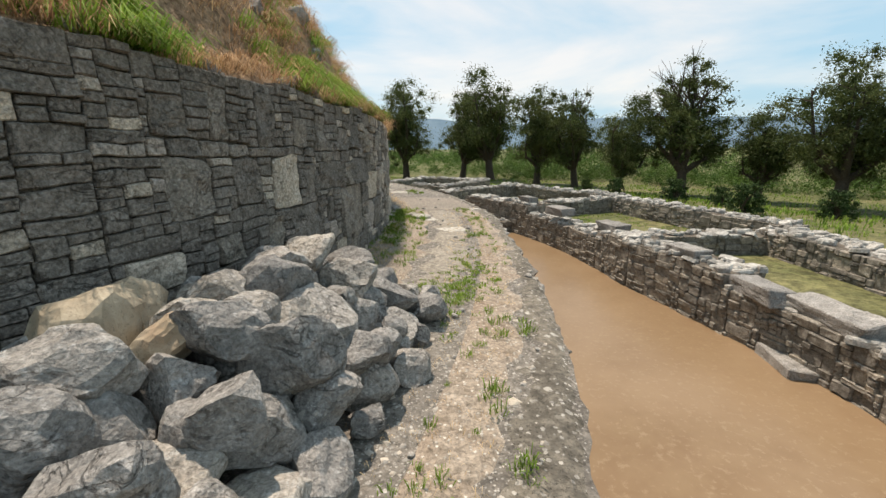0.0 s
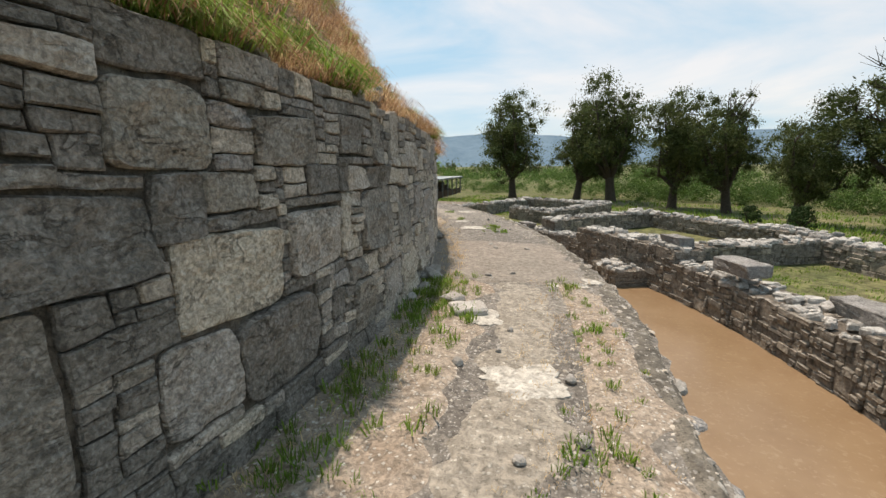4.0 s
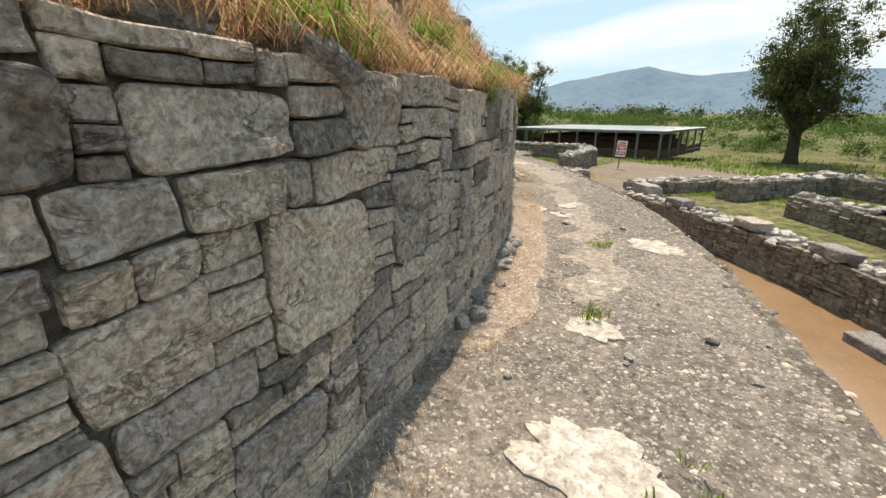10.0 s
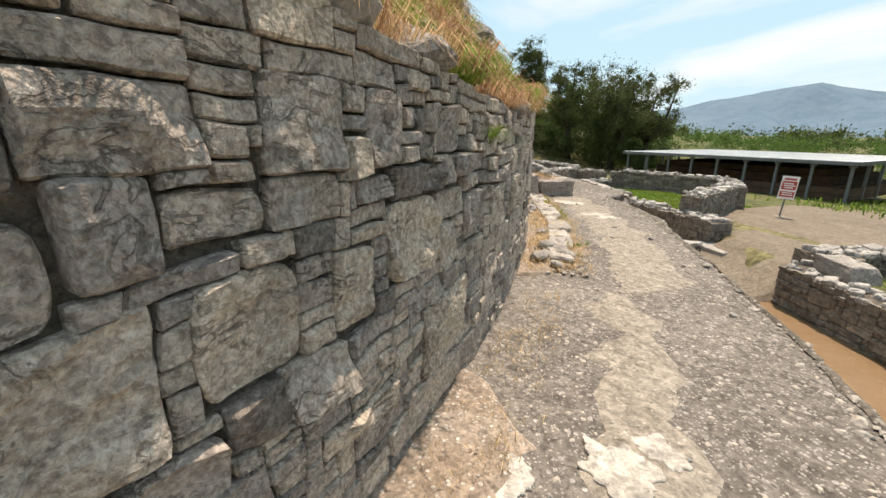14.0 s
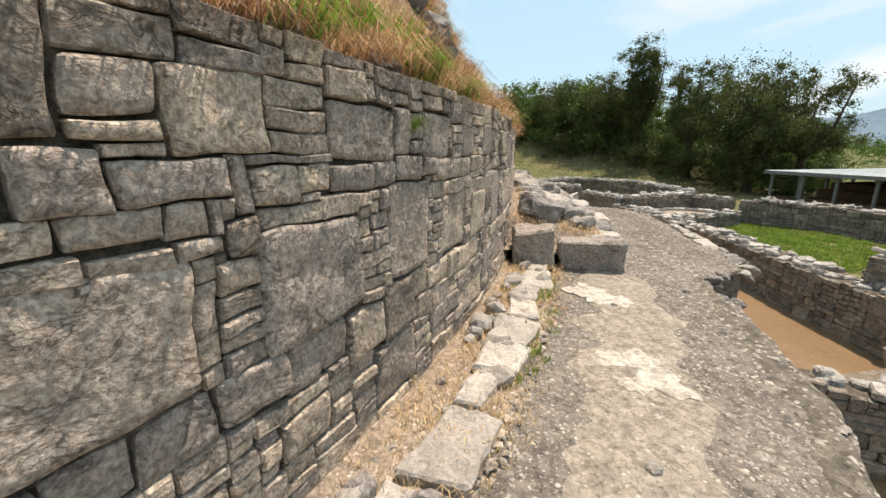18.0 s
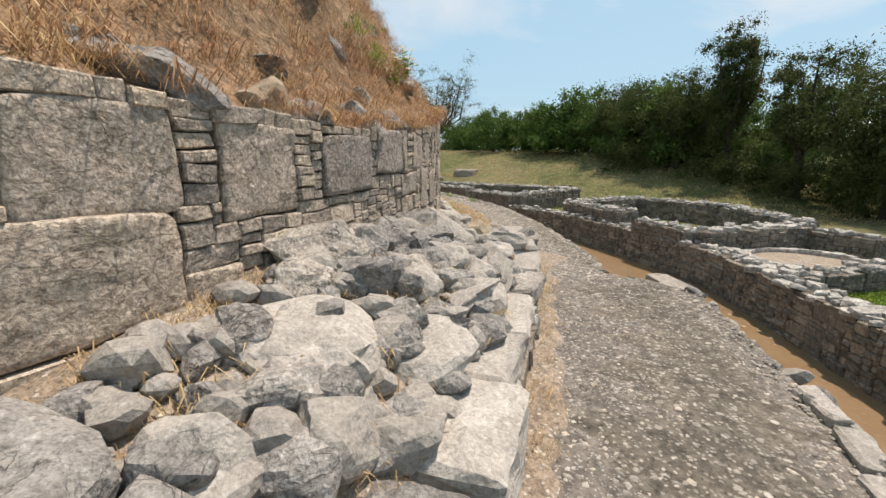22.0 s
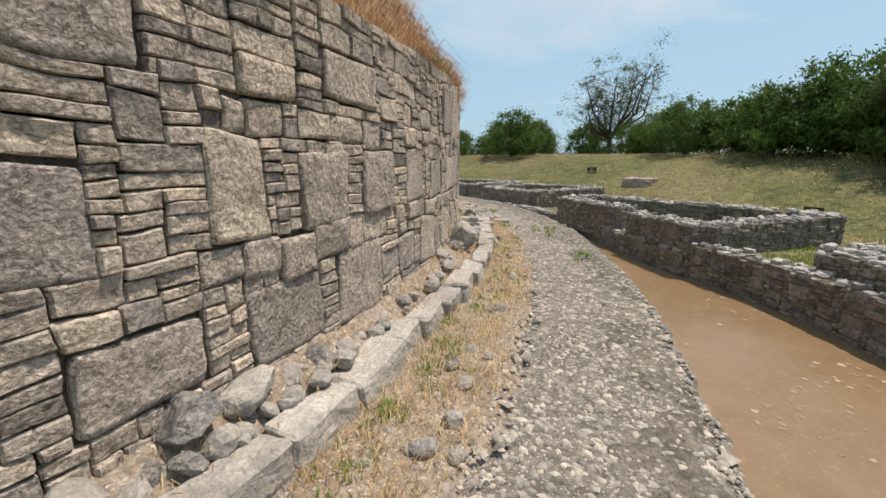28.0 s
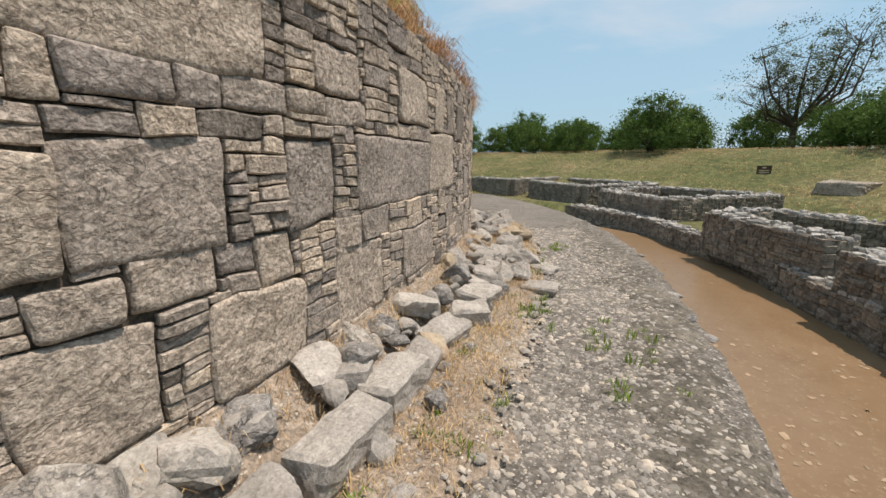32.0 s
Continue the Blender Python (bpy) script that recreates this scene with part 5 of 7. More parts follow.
for k, (ends, thick, top) in enumerate([
        ([(31.2, -14), (31.2, 8.5)], 1.2, -0.85), ([(26.6, 10.2), (31.2, 8.6)], 0.8, -1.0), ([(32.2, 9), (32.3, 25)], 0.9, -0.85),
        ([(26.8, 24.6), (32.3, 24.4)], 0.8, -0.9), ([(26.6, 38.5), (33.0, 39.0)], 0.9, -0.85), ([(33.2, 25), (33.2, 39)], 0.9, -0.9),
        ([(29.2, 43.6), (29.3, 50.2)], 0.8, -0.9), ([(29.2, 44.3), (34.8, 46.2)], 0.8, -0.85), ([(34.8, 45.8), (34.6, 56.5)], 0.9, -0.85),
        ([(29.2, 55.5), (34.6, 56.3)], 0.8, -0.9), ([(26.4, 59.0), (31.0, 59.0)], 0.8, -1.1),
        ([(26.9, 69.8), (31.2, 75.0)], 0.7, -0.55), ([(31.4, 74.6), (33.6, 79.0), (33.4, 84.5), (31.6, 88.5)], 0.7, -0.6), ([(33.0, 95.3), (33.2, 91.6)], 0.6, -0.85),
        ([(27.6, 86.2), (31.0, 87.9)], 0.6, -1.05), ([(28.3, 94.6), (33.0, 95.4)], 0.8, -0.75), ([(28.2, 94.6), (28.1, 99.6)], 0.8, -0.75),
        ([(28.7, 102.2), (28.9, 110.2)], 0.9, -0.62), ([(33.0, 95.4), (34.6, 103.0), (34.0, 110.6)], 0.9, -0.62), ([(28.9, 110.4), (34.2, 110.8)], 0.9, -0.62),
        ([(28.2, 117.6), (28.6, 125.2)], 0.9, -0.52), ([(28.3, 117.8), (35.4, 120.3)], 0.9, -0.52), ([(35.2, 120.6), (33.2, 138.2)], 0.9, -0.48),
        ([(29.1, 127.2), (30.2, 138.0)], 0.9, -0.44), ([(30.4, 138.0), (33.0, 138.4)], 0.9, -0.44), ([(32.6, 147.0), (34.6, 157.0)], 0.9, -0.42),
        ([(32.6, 147.0), (40.4, 146.2)], 0.9, -0.42), ([(40.4, 146.4), (40.6, 156.6)], 0.9, -0.4), ([(34.8, 157.2), (40.6, 157.0)], 0.9, -0.4),
        ([(36.4, 162.4), (40.0, 173.0)], 0.9, -0.35), ([(36.4, 162.2), (43.6, 160.0)], 0.9, -0.35), ([(43.4, 160.4), (46.0, 172.0)], 0.9, -0.3), ([(39.4, 176.0), (42.0, 184.0)], 0.9, -0.25), ([(39.4, 175.8), (47.0, 174.0)], 0.9, -0.25)]):
    rubble_wall("wall_cell_%d" % (k + 1), ends, thick, top, -2.0 if ends[0][0] > 29.0 and ends[-1][0] > 29.0 else -2.75, 40 + k, CELL, stones=60)

# ---- soil, concrete and patches on the walkway ----
def sheet(name, d0, d1, inner, outer, lift, material, label, category, seed, step=0.3, bumpy=0.015, n=8, blunt=False):
    """A thin uneven layer lying on the walkway between two radii."""
    s = Soup()
    count = int((d1 - d0) / step)
    for k in range(count + 1):
        d = d0 + (d1 - d0) * k / count
        fade = min(1.0, (count - k if blunt else min(k, count - k)) / (1.5 / step))
        o = inner + (outer - inner) * (0.35 + 0.65 * fade) + 0.22 * noise.noise(Vector((d * 0.8, seed, 0))) + 0.1 * noise.noise(Vector((d * 3.0, seed, 1)))
        start = inner + (0.3 * noise.noise(Vector((d * 0.9, seed, 5))) + 0.14 * noise.noise(Vector((d * 3.7, seed, 6))) if seed > 20 else 0.0)
        start, o = (start, max(o, start + 0.02)) if fade > 0 else (inner, inner + 0.02)
        for i in range(n + 1):
            r = start + (o - start) * i / n
            z = walk_z(r, d) + lift * (1.0 if 0 < i < n else 0.2) + bumpy * noise.noise(Vector((d * 2.2, r * 4.0, seed)))
            s.v.append(tuple(polar(r, d, z if i < n and (i > 0 or seed < 20) and (k > 0 or not blunt) else walk_z(r, d) - 0.01)))
    for k in range(count):
        for i in range(n):
            a = k * (n + 1) + i
            s.f.append((a, a + 1, a + n + 2, a + n + 1))
    return thing(name, s, material, label, category, kind="structure", smooth=True)


sheet("trim_soil_1", 43.5, 61.0, 19.5, 20.25, 0.035, M_SOIL, "pale dry soil strip with straw at the wall's foot", "soil", 3)
def fill_z(r, d):
    """Height of the earth banked up between the kerb and the wall."""
    ends = smooth(78.6, 80.6, d) * (1.0 - smooth(116.0, 124.0, d))
    return walk_z(r, d) + ends * (0.36 - 0.3 * smooth(19.55, 20.12, r)) + 0.03 * noise.noise(polar(r, d) * 4.0)


bank = Soup()
BD = [78.4 + 0.25 * k for k in range(186)]
for d in BD:
    for i in range(8):
        r = 19.48 + 0.66 * i / 7
        bank.v.append(tuple(polar(r, d, fill_z(r, d) - (0.12 if i == 7 else 0.0))))
for k in range(len(BD) - 1):
    for i in range(7):
        a = k * 8 + i
        bank.f.append((a, a + 1, a + 9, a + 8))
thing("trim_bank", bank, M_SOIL, "dry earth with straw banked up behind the kerb", "soil", kind="structure", smooth=True)
sheet("trim_soil_2", 78.5, 131.0, 19.5, 20.85, 0.05, M_SOIL, "pale reddish dry soil strip along the wall's foot", "soil", 4)
sheet("trim_soil_3", 23.0, 38.0, 19.5, 20.1, 0.02, M_SOIL, "dry straw-littered soil at the wall's foot", "soil", 5)
sheet("trim_soil_7", -24.0, 8.0, 21.3, 21.75, 0.015, M_SOIL, "reddish dry soil strip with weeds near the walkway's edge", "soil", 12)
sheet("trim_soil_4", -22.0, 9.0, 19.5, 20.45, 0.02, M_SOIL, "shaded dry soil at the wall's foot", "soil", 6)
sheet("trim_concrete", 7.65, 16.4, 19.5, 21.85, 0.02, M_CONCRETE, "smooth old concrete patch with a broken edge", "concrete", 7, bumpy=0.004, blunt=True)
crack = Soup()
for k in range(41):
    r = 20.22 + 1.6 * k / 40
    d = 7.66 + 0.1 * noise.noise(Vector((r * 3.0, 1.0, 0.0))) + 0.08 * noise.noise(Vector((r * 14.0, 2.0, 0.0)))
    w = 0.022 + 0.016 * noise.noise(Vector((r * 9.0, 3.0, 0.0)))
    for side in (-w, w):
        crack.v.append(tuple(polar(r, d + side, walk_z(r, d) + 0.028)))
crack.f.extend((2 * k, 2 * k + 2, 2 * k + 3, 2 * k + 1) for k in range(40))
thing("trim_crack", crack, M_CRACK, "dark soil in a crack across the old concrete", "crack", kind="structure")
sheet("trim_worn_1", 43.0, 61.4, 20.55, 21.35, 0.012, M_WORN, "pale worn lime surface on the walkway", "lime surface", 21, bumpy=0.008)
sheet("trim_worn_2", 26.0, 43.0, 20.35, 20.85, 0.01, M_WORN, "pale worn lime surface on the walkway", "lime surface", 22, bumpy=0.008)
sheet("trim_worn_3", -9.0, 8.4, 20.55, 21.15, 0.01, M_WORN, "pale worn lime surface on the walkway", "lime surface", 23, bumpy=0.008)
sheet("trim_soil_5", 76.8, 80.5, 20.9, 21.7, 0.02, M_SOIL, "bare pale soil beside the platform", "soil", 8)
sheet("trim_soil_6", 62.0, 79.0, 21.02, 21.3, 0.03, M_SOIL, "reddish dry litter along the platform's foot", "soil", 9)


def border(name, d0, d1, inner, material, label, seed):
    """A stained band along the walkway's broken outer edge."""
    s = Soup()
    count = int((d1 - d0) / 0.25)
    for k in range(count + 1):
        d = d0 + (d1 - d0) * k / count
        fade = min(1.0, min(k, count - k) / 8.0)
        o = edge_r(d) - 0.012
        q = o - (o - inner) * fade * (1.0 + 0.9 * noise.noise(Vector((d * 0.7, seed, 0))) + 0.5 * noise.noise(Vector((d * 3.1, seed, 1))) + 0.3 * noise.noise(Vector((d * 9.0, seed, 1))))
        for i in range(5):
            r = q + (o - q) * i / 4
            s.v.append(tuple(polar(r, d, walk_z(r, d) + (0.006 if 0 < i < 4 else -0.012) - (0.02 if i == 4 else 0.0) + 0.01 * noise.noise(Vector((d * 6.0, r * 9.0, seed))))))
    for k in range(count):
        for i in range(4):
            a = k * 5 + i
            s.f.append((a, a + 1, a + 6, a + 5))
    return thing(name, s, material, label, "concrete", kind="structure", smooth=True)


border("trim_edge_1", -24, 61, 21.72, M_EDGE, "dark lichen-stained edge of the walkway", 2)
border("trim_edge_3", 61.8, 76.6, 21.45, M_DARKWALK, "dark worn rubble surface of the walkway", 5)
border("trim_edge_2", 77, 128, 21.5, M_EDGE, "dark lichen-stained edge of the walkway", 3)


def patch(r, deg, size, seed, material=M_PLASTER, label="worn pale lime patch set in the walkway"):
    rg = random.Random(seed)
    s = Soup()
    n = 90
    base = polar(r, deg)
    ring = []
    for i in range(n):
        a = 2 * math.pi * i / n
        k = size * (0.85 + 0.45 * noise.noise(Vector((math.cos(a) * 1.3, math.sin(a) * 1.3, seed))) + 0.2 * noise.noise(Vector((math.cos(a) * 4, math.sin(a) * 4, seed))) + 0.06 * noise.noise(Vector((math.cos(a) * 11, math.sin(a) * 11, seed))) + rg.uniform(-0.02, 0.02))
        ring.append((base.x + k * math.cos(a), base.y + k * math.sin(a) * 0.8))
    top = walk_z(r, deg) + 0.009
    s.v = [(x, y, top - 0.05) for x, y in ring] + [(x, y, top) for x, y in ring] + [(base.x + (x - base.x) * 0.93, base.y + (y - base.y) * 0.93, top + 0.004) for x, y in ring]
    for b in (0, n):
        for i in range(n):
            j = (i + 1) % n
            s.f.append((b + i, b + j, b + n + j, b + n + i))
    s.f.append(tuple(range(2 * n, 3 * n)))
    return thing("patch", s, material, label, "patch", "patches in the walkway", "structure")


for k, (r, d, size) in enumerate([(20.02, 35.9, 0.17), (20.5, 36.5, 0.2), (20.36, 35.0, 0.22), (20.66, 37.1, 0.14), (20.55, 21.2, 0.4), (20.5, 24.9, 0.24),
                                  (21.42, 7.85, 0.3), (21.66, 8.1, 0.24), (21.25, 9.9, 0.17), (21.27, 10.5, 0.12), (21.3, 31.0, 0.35), (20.6, 27.2, 0.16), (20.9, 54.0, 0.4), (20.7, 58.4, 0.4), (20.9, 1.0, 0.35), (20.4, 4.2, 0.3)]):
    patch(r, d, size, 300 + k)

# ---- loose rocks ----
ROCKS = [rock_mesh("rock", 70 + k, M_ROCK, 3, 13) for k in range(9)]
TANS = [rock_mesh("rock", 90 + k, M_TAN, 3) for k in range(3)]
PALES = [rock_mesh("rock", 95 + k, M_SLAB, 3, 9) for k in range(4)]
CHIPS = {me.name: ([tuple(v.co) for v in me.vertices], [tuple(p.vertices) for p in me.polygons])
         for me in [rock_mesh("chip", 120 + k, M_ROCK, 2, 9) for k in range(6)]}
small_grey, small_pale = Soup(), Soup()


def rock(place, size, rg, label, group, flat=0.75, tan=0.05, pale=0.0):
    pick = rg.random()
    me = rg.choice(TANS) if pick < tan else rg.choice(PALES) if pick < tan + pale else rg.choice(ROCKS)
    pose_of = (Matrix.Translation(place) @ Euler((rg.gauss(0, 0.3), rg.gauss(0, 0.3), rg.uniform(0, 6.28))).to_matrix().to_4x4()
                       @ Matrix.Diagonal((size * rg.uniform(0.85, 1.3), size * rg.uniform(0.75, 1.1), size * flat * rg.uniform(0.75, 1.2), 1)))
    if size < (0.225 if group == "heap of rocks" else 0.26):
        (small_pale if pick < tan + pale else small_grey).add(*rg.choice(list(CHIPS.values())), pose_of)
        return None
    ob = new("rock", me)
    ob.matrix_world = pose_of
    warm = pick < tan
    return tagged(ob, ("warm tan broken rock " if warm else "pale broken limestone piece " if pick < tan + pale else "grey angular limestone rock ") + label, "rock", group)


rg = random.Random(5)


def pile_high(r, d):
    a = 1.0 - ((r - 19.95) / 1.12) ** 2
    b = 1.0 - ((d + 15.6) / 6.2) ** 2
    return 0.82 * max(0.0, a) ** 0.7 * max(0.0, b) ** 0.6


for layer in range(5):
    d = -22.0
    while d < -9.0:
        r = 19.85 + rg.uniform(0, 0.1)
        size = 0.3
        while r < 21.1:
            size = rg.choice((0.19, 0.23, 0.28, 0.33, 0.38)) * rg.uniform(0.9, 1.15)
            z = layer * 0.2 + size * 0.3
            if layer * 0.2 + 0.08 < pile_high(r, d) < layer * 0.2 + 0.45:
                rock(polar(r + rg.uniform(-0.06, 0.06), d + rg.uniform(-0.3, 0.3), z), size, rg, "in a heap against the drum wall", "heap of rocks", 0.85, 0.06)
            r += size * 0.84
        d += math.degrees(0.3 / 20.3) * rg.uniform(0.85, 1.15)

PLAT = [(60.6, 0.42), (64, 0.72), (68, 0.86), (73, 0.78), (77, 0.55), (79.6, 0.2)]


def plat_z(r, d):
    t = min(1.0, max(0.0, (r - 19.6) / 1.3))
    return along(PLAT, d) * (1 - t) ** 0.8 + 0.27 * (t ** 0.8) + 0.03 * noise.noise(polar(r, d) * 3.0)


fill_soil = Soup()
PD = [60.9 + 0.25 * k for k in range(76)]
for d in PD:
    for i in range(9):
        r = 19.5 + 1.45 * i / 8
        fill_soil.v.append(tuple(polar(r, d, plat_z(r, d) * (1.0 if 61.9 < d < 79.2 else 0.4))))
for k in range(len(PD) - 1):
    for i in range(8):
        a = k * 9 + i
        fill_soil.f.append((a, a + 1, a + 10, a + 9))
thing("trim_platform_fill", fill_soil, M_SOIL, "earth and straw filling of the ruined platform", "soil", kind="structure", smooth=True)
rubble_wall("wall_platform", [(20.93, 61.6 + k * 3.0) for k in range(7)], 0.34, 0.22, -0.06, 77, "low coursed stone edge of a ruined platform", (0.06, 0.12), (0.15, 0.4), 0.2, 0.02, 90)
d = 61.4
k = 0
while d < 79.4:
    w = rg.uniform(0.35, 0.85)
    me = slab_mesh("edge_slab", w, rg.uniform(0.36, 0.55), rg.uniform(0.16, 0.24), 400 + k, M_SLAB if rg.random() < 0.5 else M_ROCK, 0.018)
    ob = new("edge_slab", me)
    ob.matrix_world = Matrix.Translation(polar(20.86 + rg.uniform(-0.03, 0.03), d + math.degrees(w / 2 / 20.9), 0.2)) @ Matrix.Rotation(radians(d + 90) + rg.gauss(0, 0.05), 4, 'Z') @ Matrix.Rotation(rg.gauss(0, 0.03), 4, 'X')
    tagged(ob, "grey weathered slab on the platform's edge", "slab", "slabs on the platform edge")
    d += math.degrees((w + 0.02) / 20.9)
    k += 1
for r, d, w, dp, h in ((19.93, 61.1, 0.52, 0.5, 0.5), (20.68, 61.2, 0.88, 0.42, 0.4)):
    ob = new("dressed_block", slab_mesh("dressed_block", w, dp, h, 440 + int(w * 100), M_BLOCK, 0.026, 0.03))
    ob.matrix_world = Matrix.Translation(polar(r, d, -0.02)) @ Matrix.Rotation(radians(d), 4, 'Z')
    tagged(ob, "large squared grey block at the platform's end", "block", "blocks at the platform end")
BOULDERS = [(20.0, 62.8, 0.58, 0.85), (20.38, 63.3, 0.3, 0.8), (20.52, 64.3, 0.38, 0.6), (19.72, 70.2, 0.42, 0.6), (19.78, 67.9, 0.66, 0.5), (19.88, 69.1, 0.46, 0.7), (19.98, 70.2, 0.34, 0.8),
            (19.86, 67.0, 0.48, 0.55), (20.12, 67.8, 0.46, 0.8), (20.28, 69.3, 0.34, 0.65), (20.15, 73.9, 0.44, 0.6), (19.76, 73.4, 0.55, 0.55), (19.75, 76.6, 0.52, 0.75), (20.1, 75.3, 0.56, 0.55),
            (20.15, 74.1, 0.34, 0.7), (20.95, 77.4, 0.52, 0.8), (20.4, 77.9, 0.34, 0.8), (19.8, 78.5, 0.38, 0.7), (20.2, 76.5, 0.32, 0.6), (20.45, 71.6, 0.36, 0.6), (20.05, 72.2, 0.4, 0.6), (20.3, 65.0, 0.4, 0.6)]
FLATS = [(20.32, 68.4, 0.4, 0.55), (20.62, 69.0, 0.62, 0.36), (20.2, 65.9, 0.75, 0.35), (20.6, 66.9, 0.62, 0.32), (19.74, 75.2, 0.52, 0.5), (20.15, 73.0, 0.66, 0.4), (20.66, 75.3, 0.8, 0.4), (20.58, 74.0, 0.6, 0.36), (20.7, 71.5, 0.6, 0.36)]
for r, d, size, flat in BOULDERS:
    rock(polar(r, d, plat_z(r, d) + size * flat * 0.22), size * 0.8, rg, "lying on the ruined platform", "rubble on the platform", flat, 0.0)
for r, d, size, flat in FLATS:
    rock(polar(r, d, plat_z(r, d) + size * flat * 0.16), size * 0.78, rg, "lying flat on the ruined platform", "rubble on the platform", flat, 0.0, 1.0)
rock(polar(20.36, 74.9, plat_z(20.36, 74.9) + 0.1), 0.33, rg, "lying on the ruined platform", "rubble on the platform", 0.85, 1.0)
for _ in range(620):
    d, r = rg.uniform(62.6, 79.0), 19.7 + rg.random() ** 0.8 * 1.15
    size = rg.choice((0.06, 0.08, 0.11, 0.14, 0.18, 0.24)) * rg.uniform(0.85, 1.2)
    rock(polar(r, d, plat_z(r, d) + size * 0.18), size, rg, "among rubble on the ruined platform", "rubble on the platform", 0.75, 0.05, 0.4)


def litter(d0, d1, r0, r1, count, sizes, tan=0.1, pale=0.3, lift=0.0, label="lying at the wall's foot"):
    for _ in range(count):
        d, r = rg.uniform(d0, d1), rg.uniform(r0, r1)
        size = rg.choice(sizes) * rg.uniform(0.8, 1.25)
        rock(polar(r, d, walk_z(r, d) + size * 0.22 + lift), size, rg, label, "loose stones at the wall", 0.7, tan, pale)


litter(5.2, 9.4, 19.55, 19.8, 9, (0.1, 0.14, 0.18))
litter(16.4, 18.2, 19.52, 19.68, 7, (0.08, 0.12, 0.16))
litter(24.0, 32.0, 19.52, 19.74, 46, (0.07, 0.1, 0.14), 0.1, 0.4)
litter(44.5, 60.0, 19.7, 20.1, 60, (0.07, 0.1, 0.14, 0.18), 0.3, 0.4, 0.02)
litter(80.0, 104.0, 20.2, 20.7, 60, (0.06, 0.09, 0.13), 0.05, 0.7, 0.02, "lying on dry soil beside the kerb")
litter(80.0, 101.0, 19.66, 19.88, 110, (0.05, 0.07, 0.1, 0.14), 0.3, 0.5, 0.24)
litter(101.0, 118.0, 19.7, 20.0, 60, (0.1, 0.14, 0.2, 0.28), 0.15, 0.5, 0.2)
litter(103.0, 118.0, 20.05, 20.4, 50, (0.08, 0.12, 0.18, 0.26), 0.15, 0.5, 0.03)
litter(112.0, 130.0, 19.7, 20.6, 70, (0.16, 0.22, 0.3, 0.36), 0.1, 0.5, 0.03)
litter(84.0, 120.0, 20.2, 20.9, 50, (0.05, 0.07, 0.1), 0.3, 0.5, 0.02, "lying on dry soil beside the walkway")
litter(-20.0, 60.0, 20.0, 21.9, 60, (0.04, 0.06, 0.08), 0.1, 0.9, 0.0, "lying on the walkway")
for r, d, size, tall_by, pale in ((19.78, 84.1, 0.58, 0.55, 1.0), (19.66, 86.5, 0.26, 0.7, 0.0), (19.72, 87.4, 0.27, 0.5, 1.0), (19.82, 100.3, 0.44, 1.0, 0.0), (19.78, 104.0, 0.3, 0.7, 0.6), (19.85, 107.5, 0.34, 0.7, 0.6), (19.9, 110.5, 0.36, 0.7, 0.6),
                                  (19.75, 99.2, 0.2, 0.7, 0.0), (19.7, 85.3, 0.2, 0.6, 1.0), (19.72, 97.0, 0.22, 0.6, 1.0)):
    rock(polar(r, d, fill_z(r, d) + size * tall_by * 0.3), size, rg, "lying between the kerb and the wall", "loose stones at the wall", tall_by, 0.0, pale)


def slab(r, deg, w, dp, h, seed, z=0.0, turn=0.0, label="pale flat kerb slab set along the wall's foot", group="kerb slabs", tilt=0.03, material=M_SLAB):
    rr = random.Random(seed)
    ob = new("kerb_slab", slab_mesh("kerb_slab", w, dp, h, seed, material, 0.016, 0.02))
    ob.matrix_world = Matrix.Translation(polar(r, deg, z)) @ Matrix.Rotation(radians(deg + 90 + turn), 4, 'Z') @ Matrix.Rotation(rr.gauss(0, tilt), 4, 'X') @ Matrix.Rotation(rr.gauss(0, tilt * 0.6), 4, 'Y')
    return tagged(ob, label, "slab", group)


d, k = 79.7, 0
while d < 104.5:
    w = rg.uniform(0.38, 0.62)
    slab(19.94 + rg.uniform(-0.02, 0.02) + 0.2 * smooth(90.0, 98.0, d), d + math.degrees(w / 2 / 20), w, rg.uniform(0.2, 0.27), 0.26, 500 + k, -0.03)
    d += math.degrees((w + 0.02) / 20.0)
    k += 1
while d < 117.0:
    w = rg.uniform(0.3, 0.55)
    slab(20.12 + rg.uniform(-0.12, 0.12), d, w, rg.uniform(0.22, 0.36), rg.uniform(0.15, 0.26), 500 + k, 0.0, rg.uniform(-35, 35), "displaced pale kerb slab among rubble", "kerb slabs", 0.15)
    d += math.degrees((w + 0.06) / 20.0)
    k += 1
d = 45.0
while d < 60.4:
    w = rg.uniform(0.25, 0.6)
    slab(20.0 + rg.uniform(-0.04, 0.06), d + math.degrees(w / 2 / 20), w, rg.uniform(0.2, 0.34), 0.12, 500 + k, -0.03, rg.uniform(-8, 8), "broken pale flat slab sunk in dry soil", "sunken slabs")
    d += math.degrees((w + 0.03) / 20.0)
    k += 1
for r, d, w, dp in ((20.54, 83.5, 0.34, 0.26), (20.57, 82.4, 0.42, 0.32), (20.48, 81.3, 0.36, 0.3), (20.88, 83.8, 0.3, 0.24), (20.9, 82.5, 0.3, 0.22), (20.8, 112.0, 0.4, 0.3), (20.85, 114.5, 0.36, 0.3), (20.28, 4.5, 0.34, 0.26), (20.07, 5.45, 0.27, 0.22)):
    slab(r, d, w, dp, 0.08, 500 + k, 0.0, rg.uniform(0, 180), "loose flat pale stone lying on the ground", "flat stones", 0.05)
    k += 1
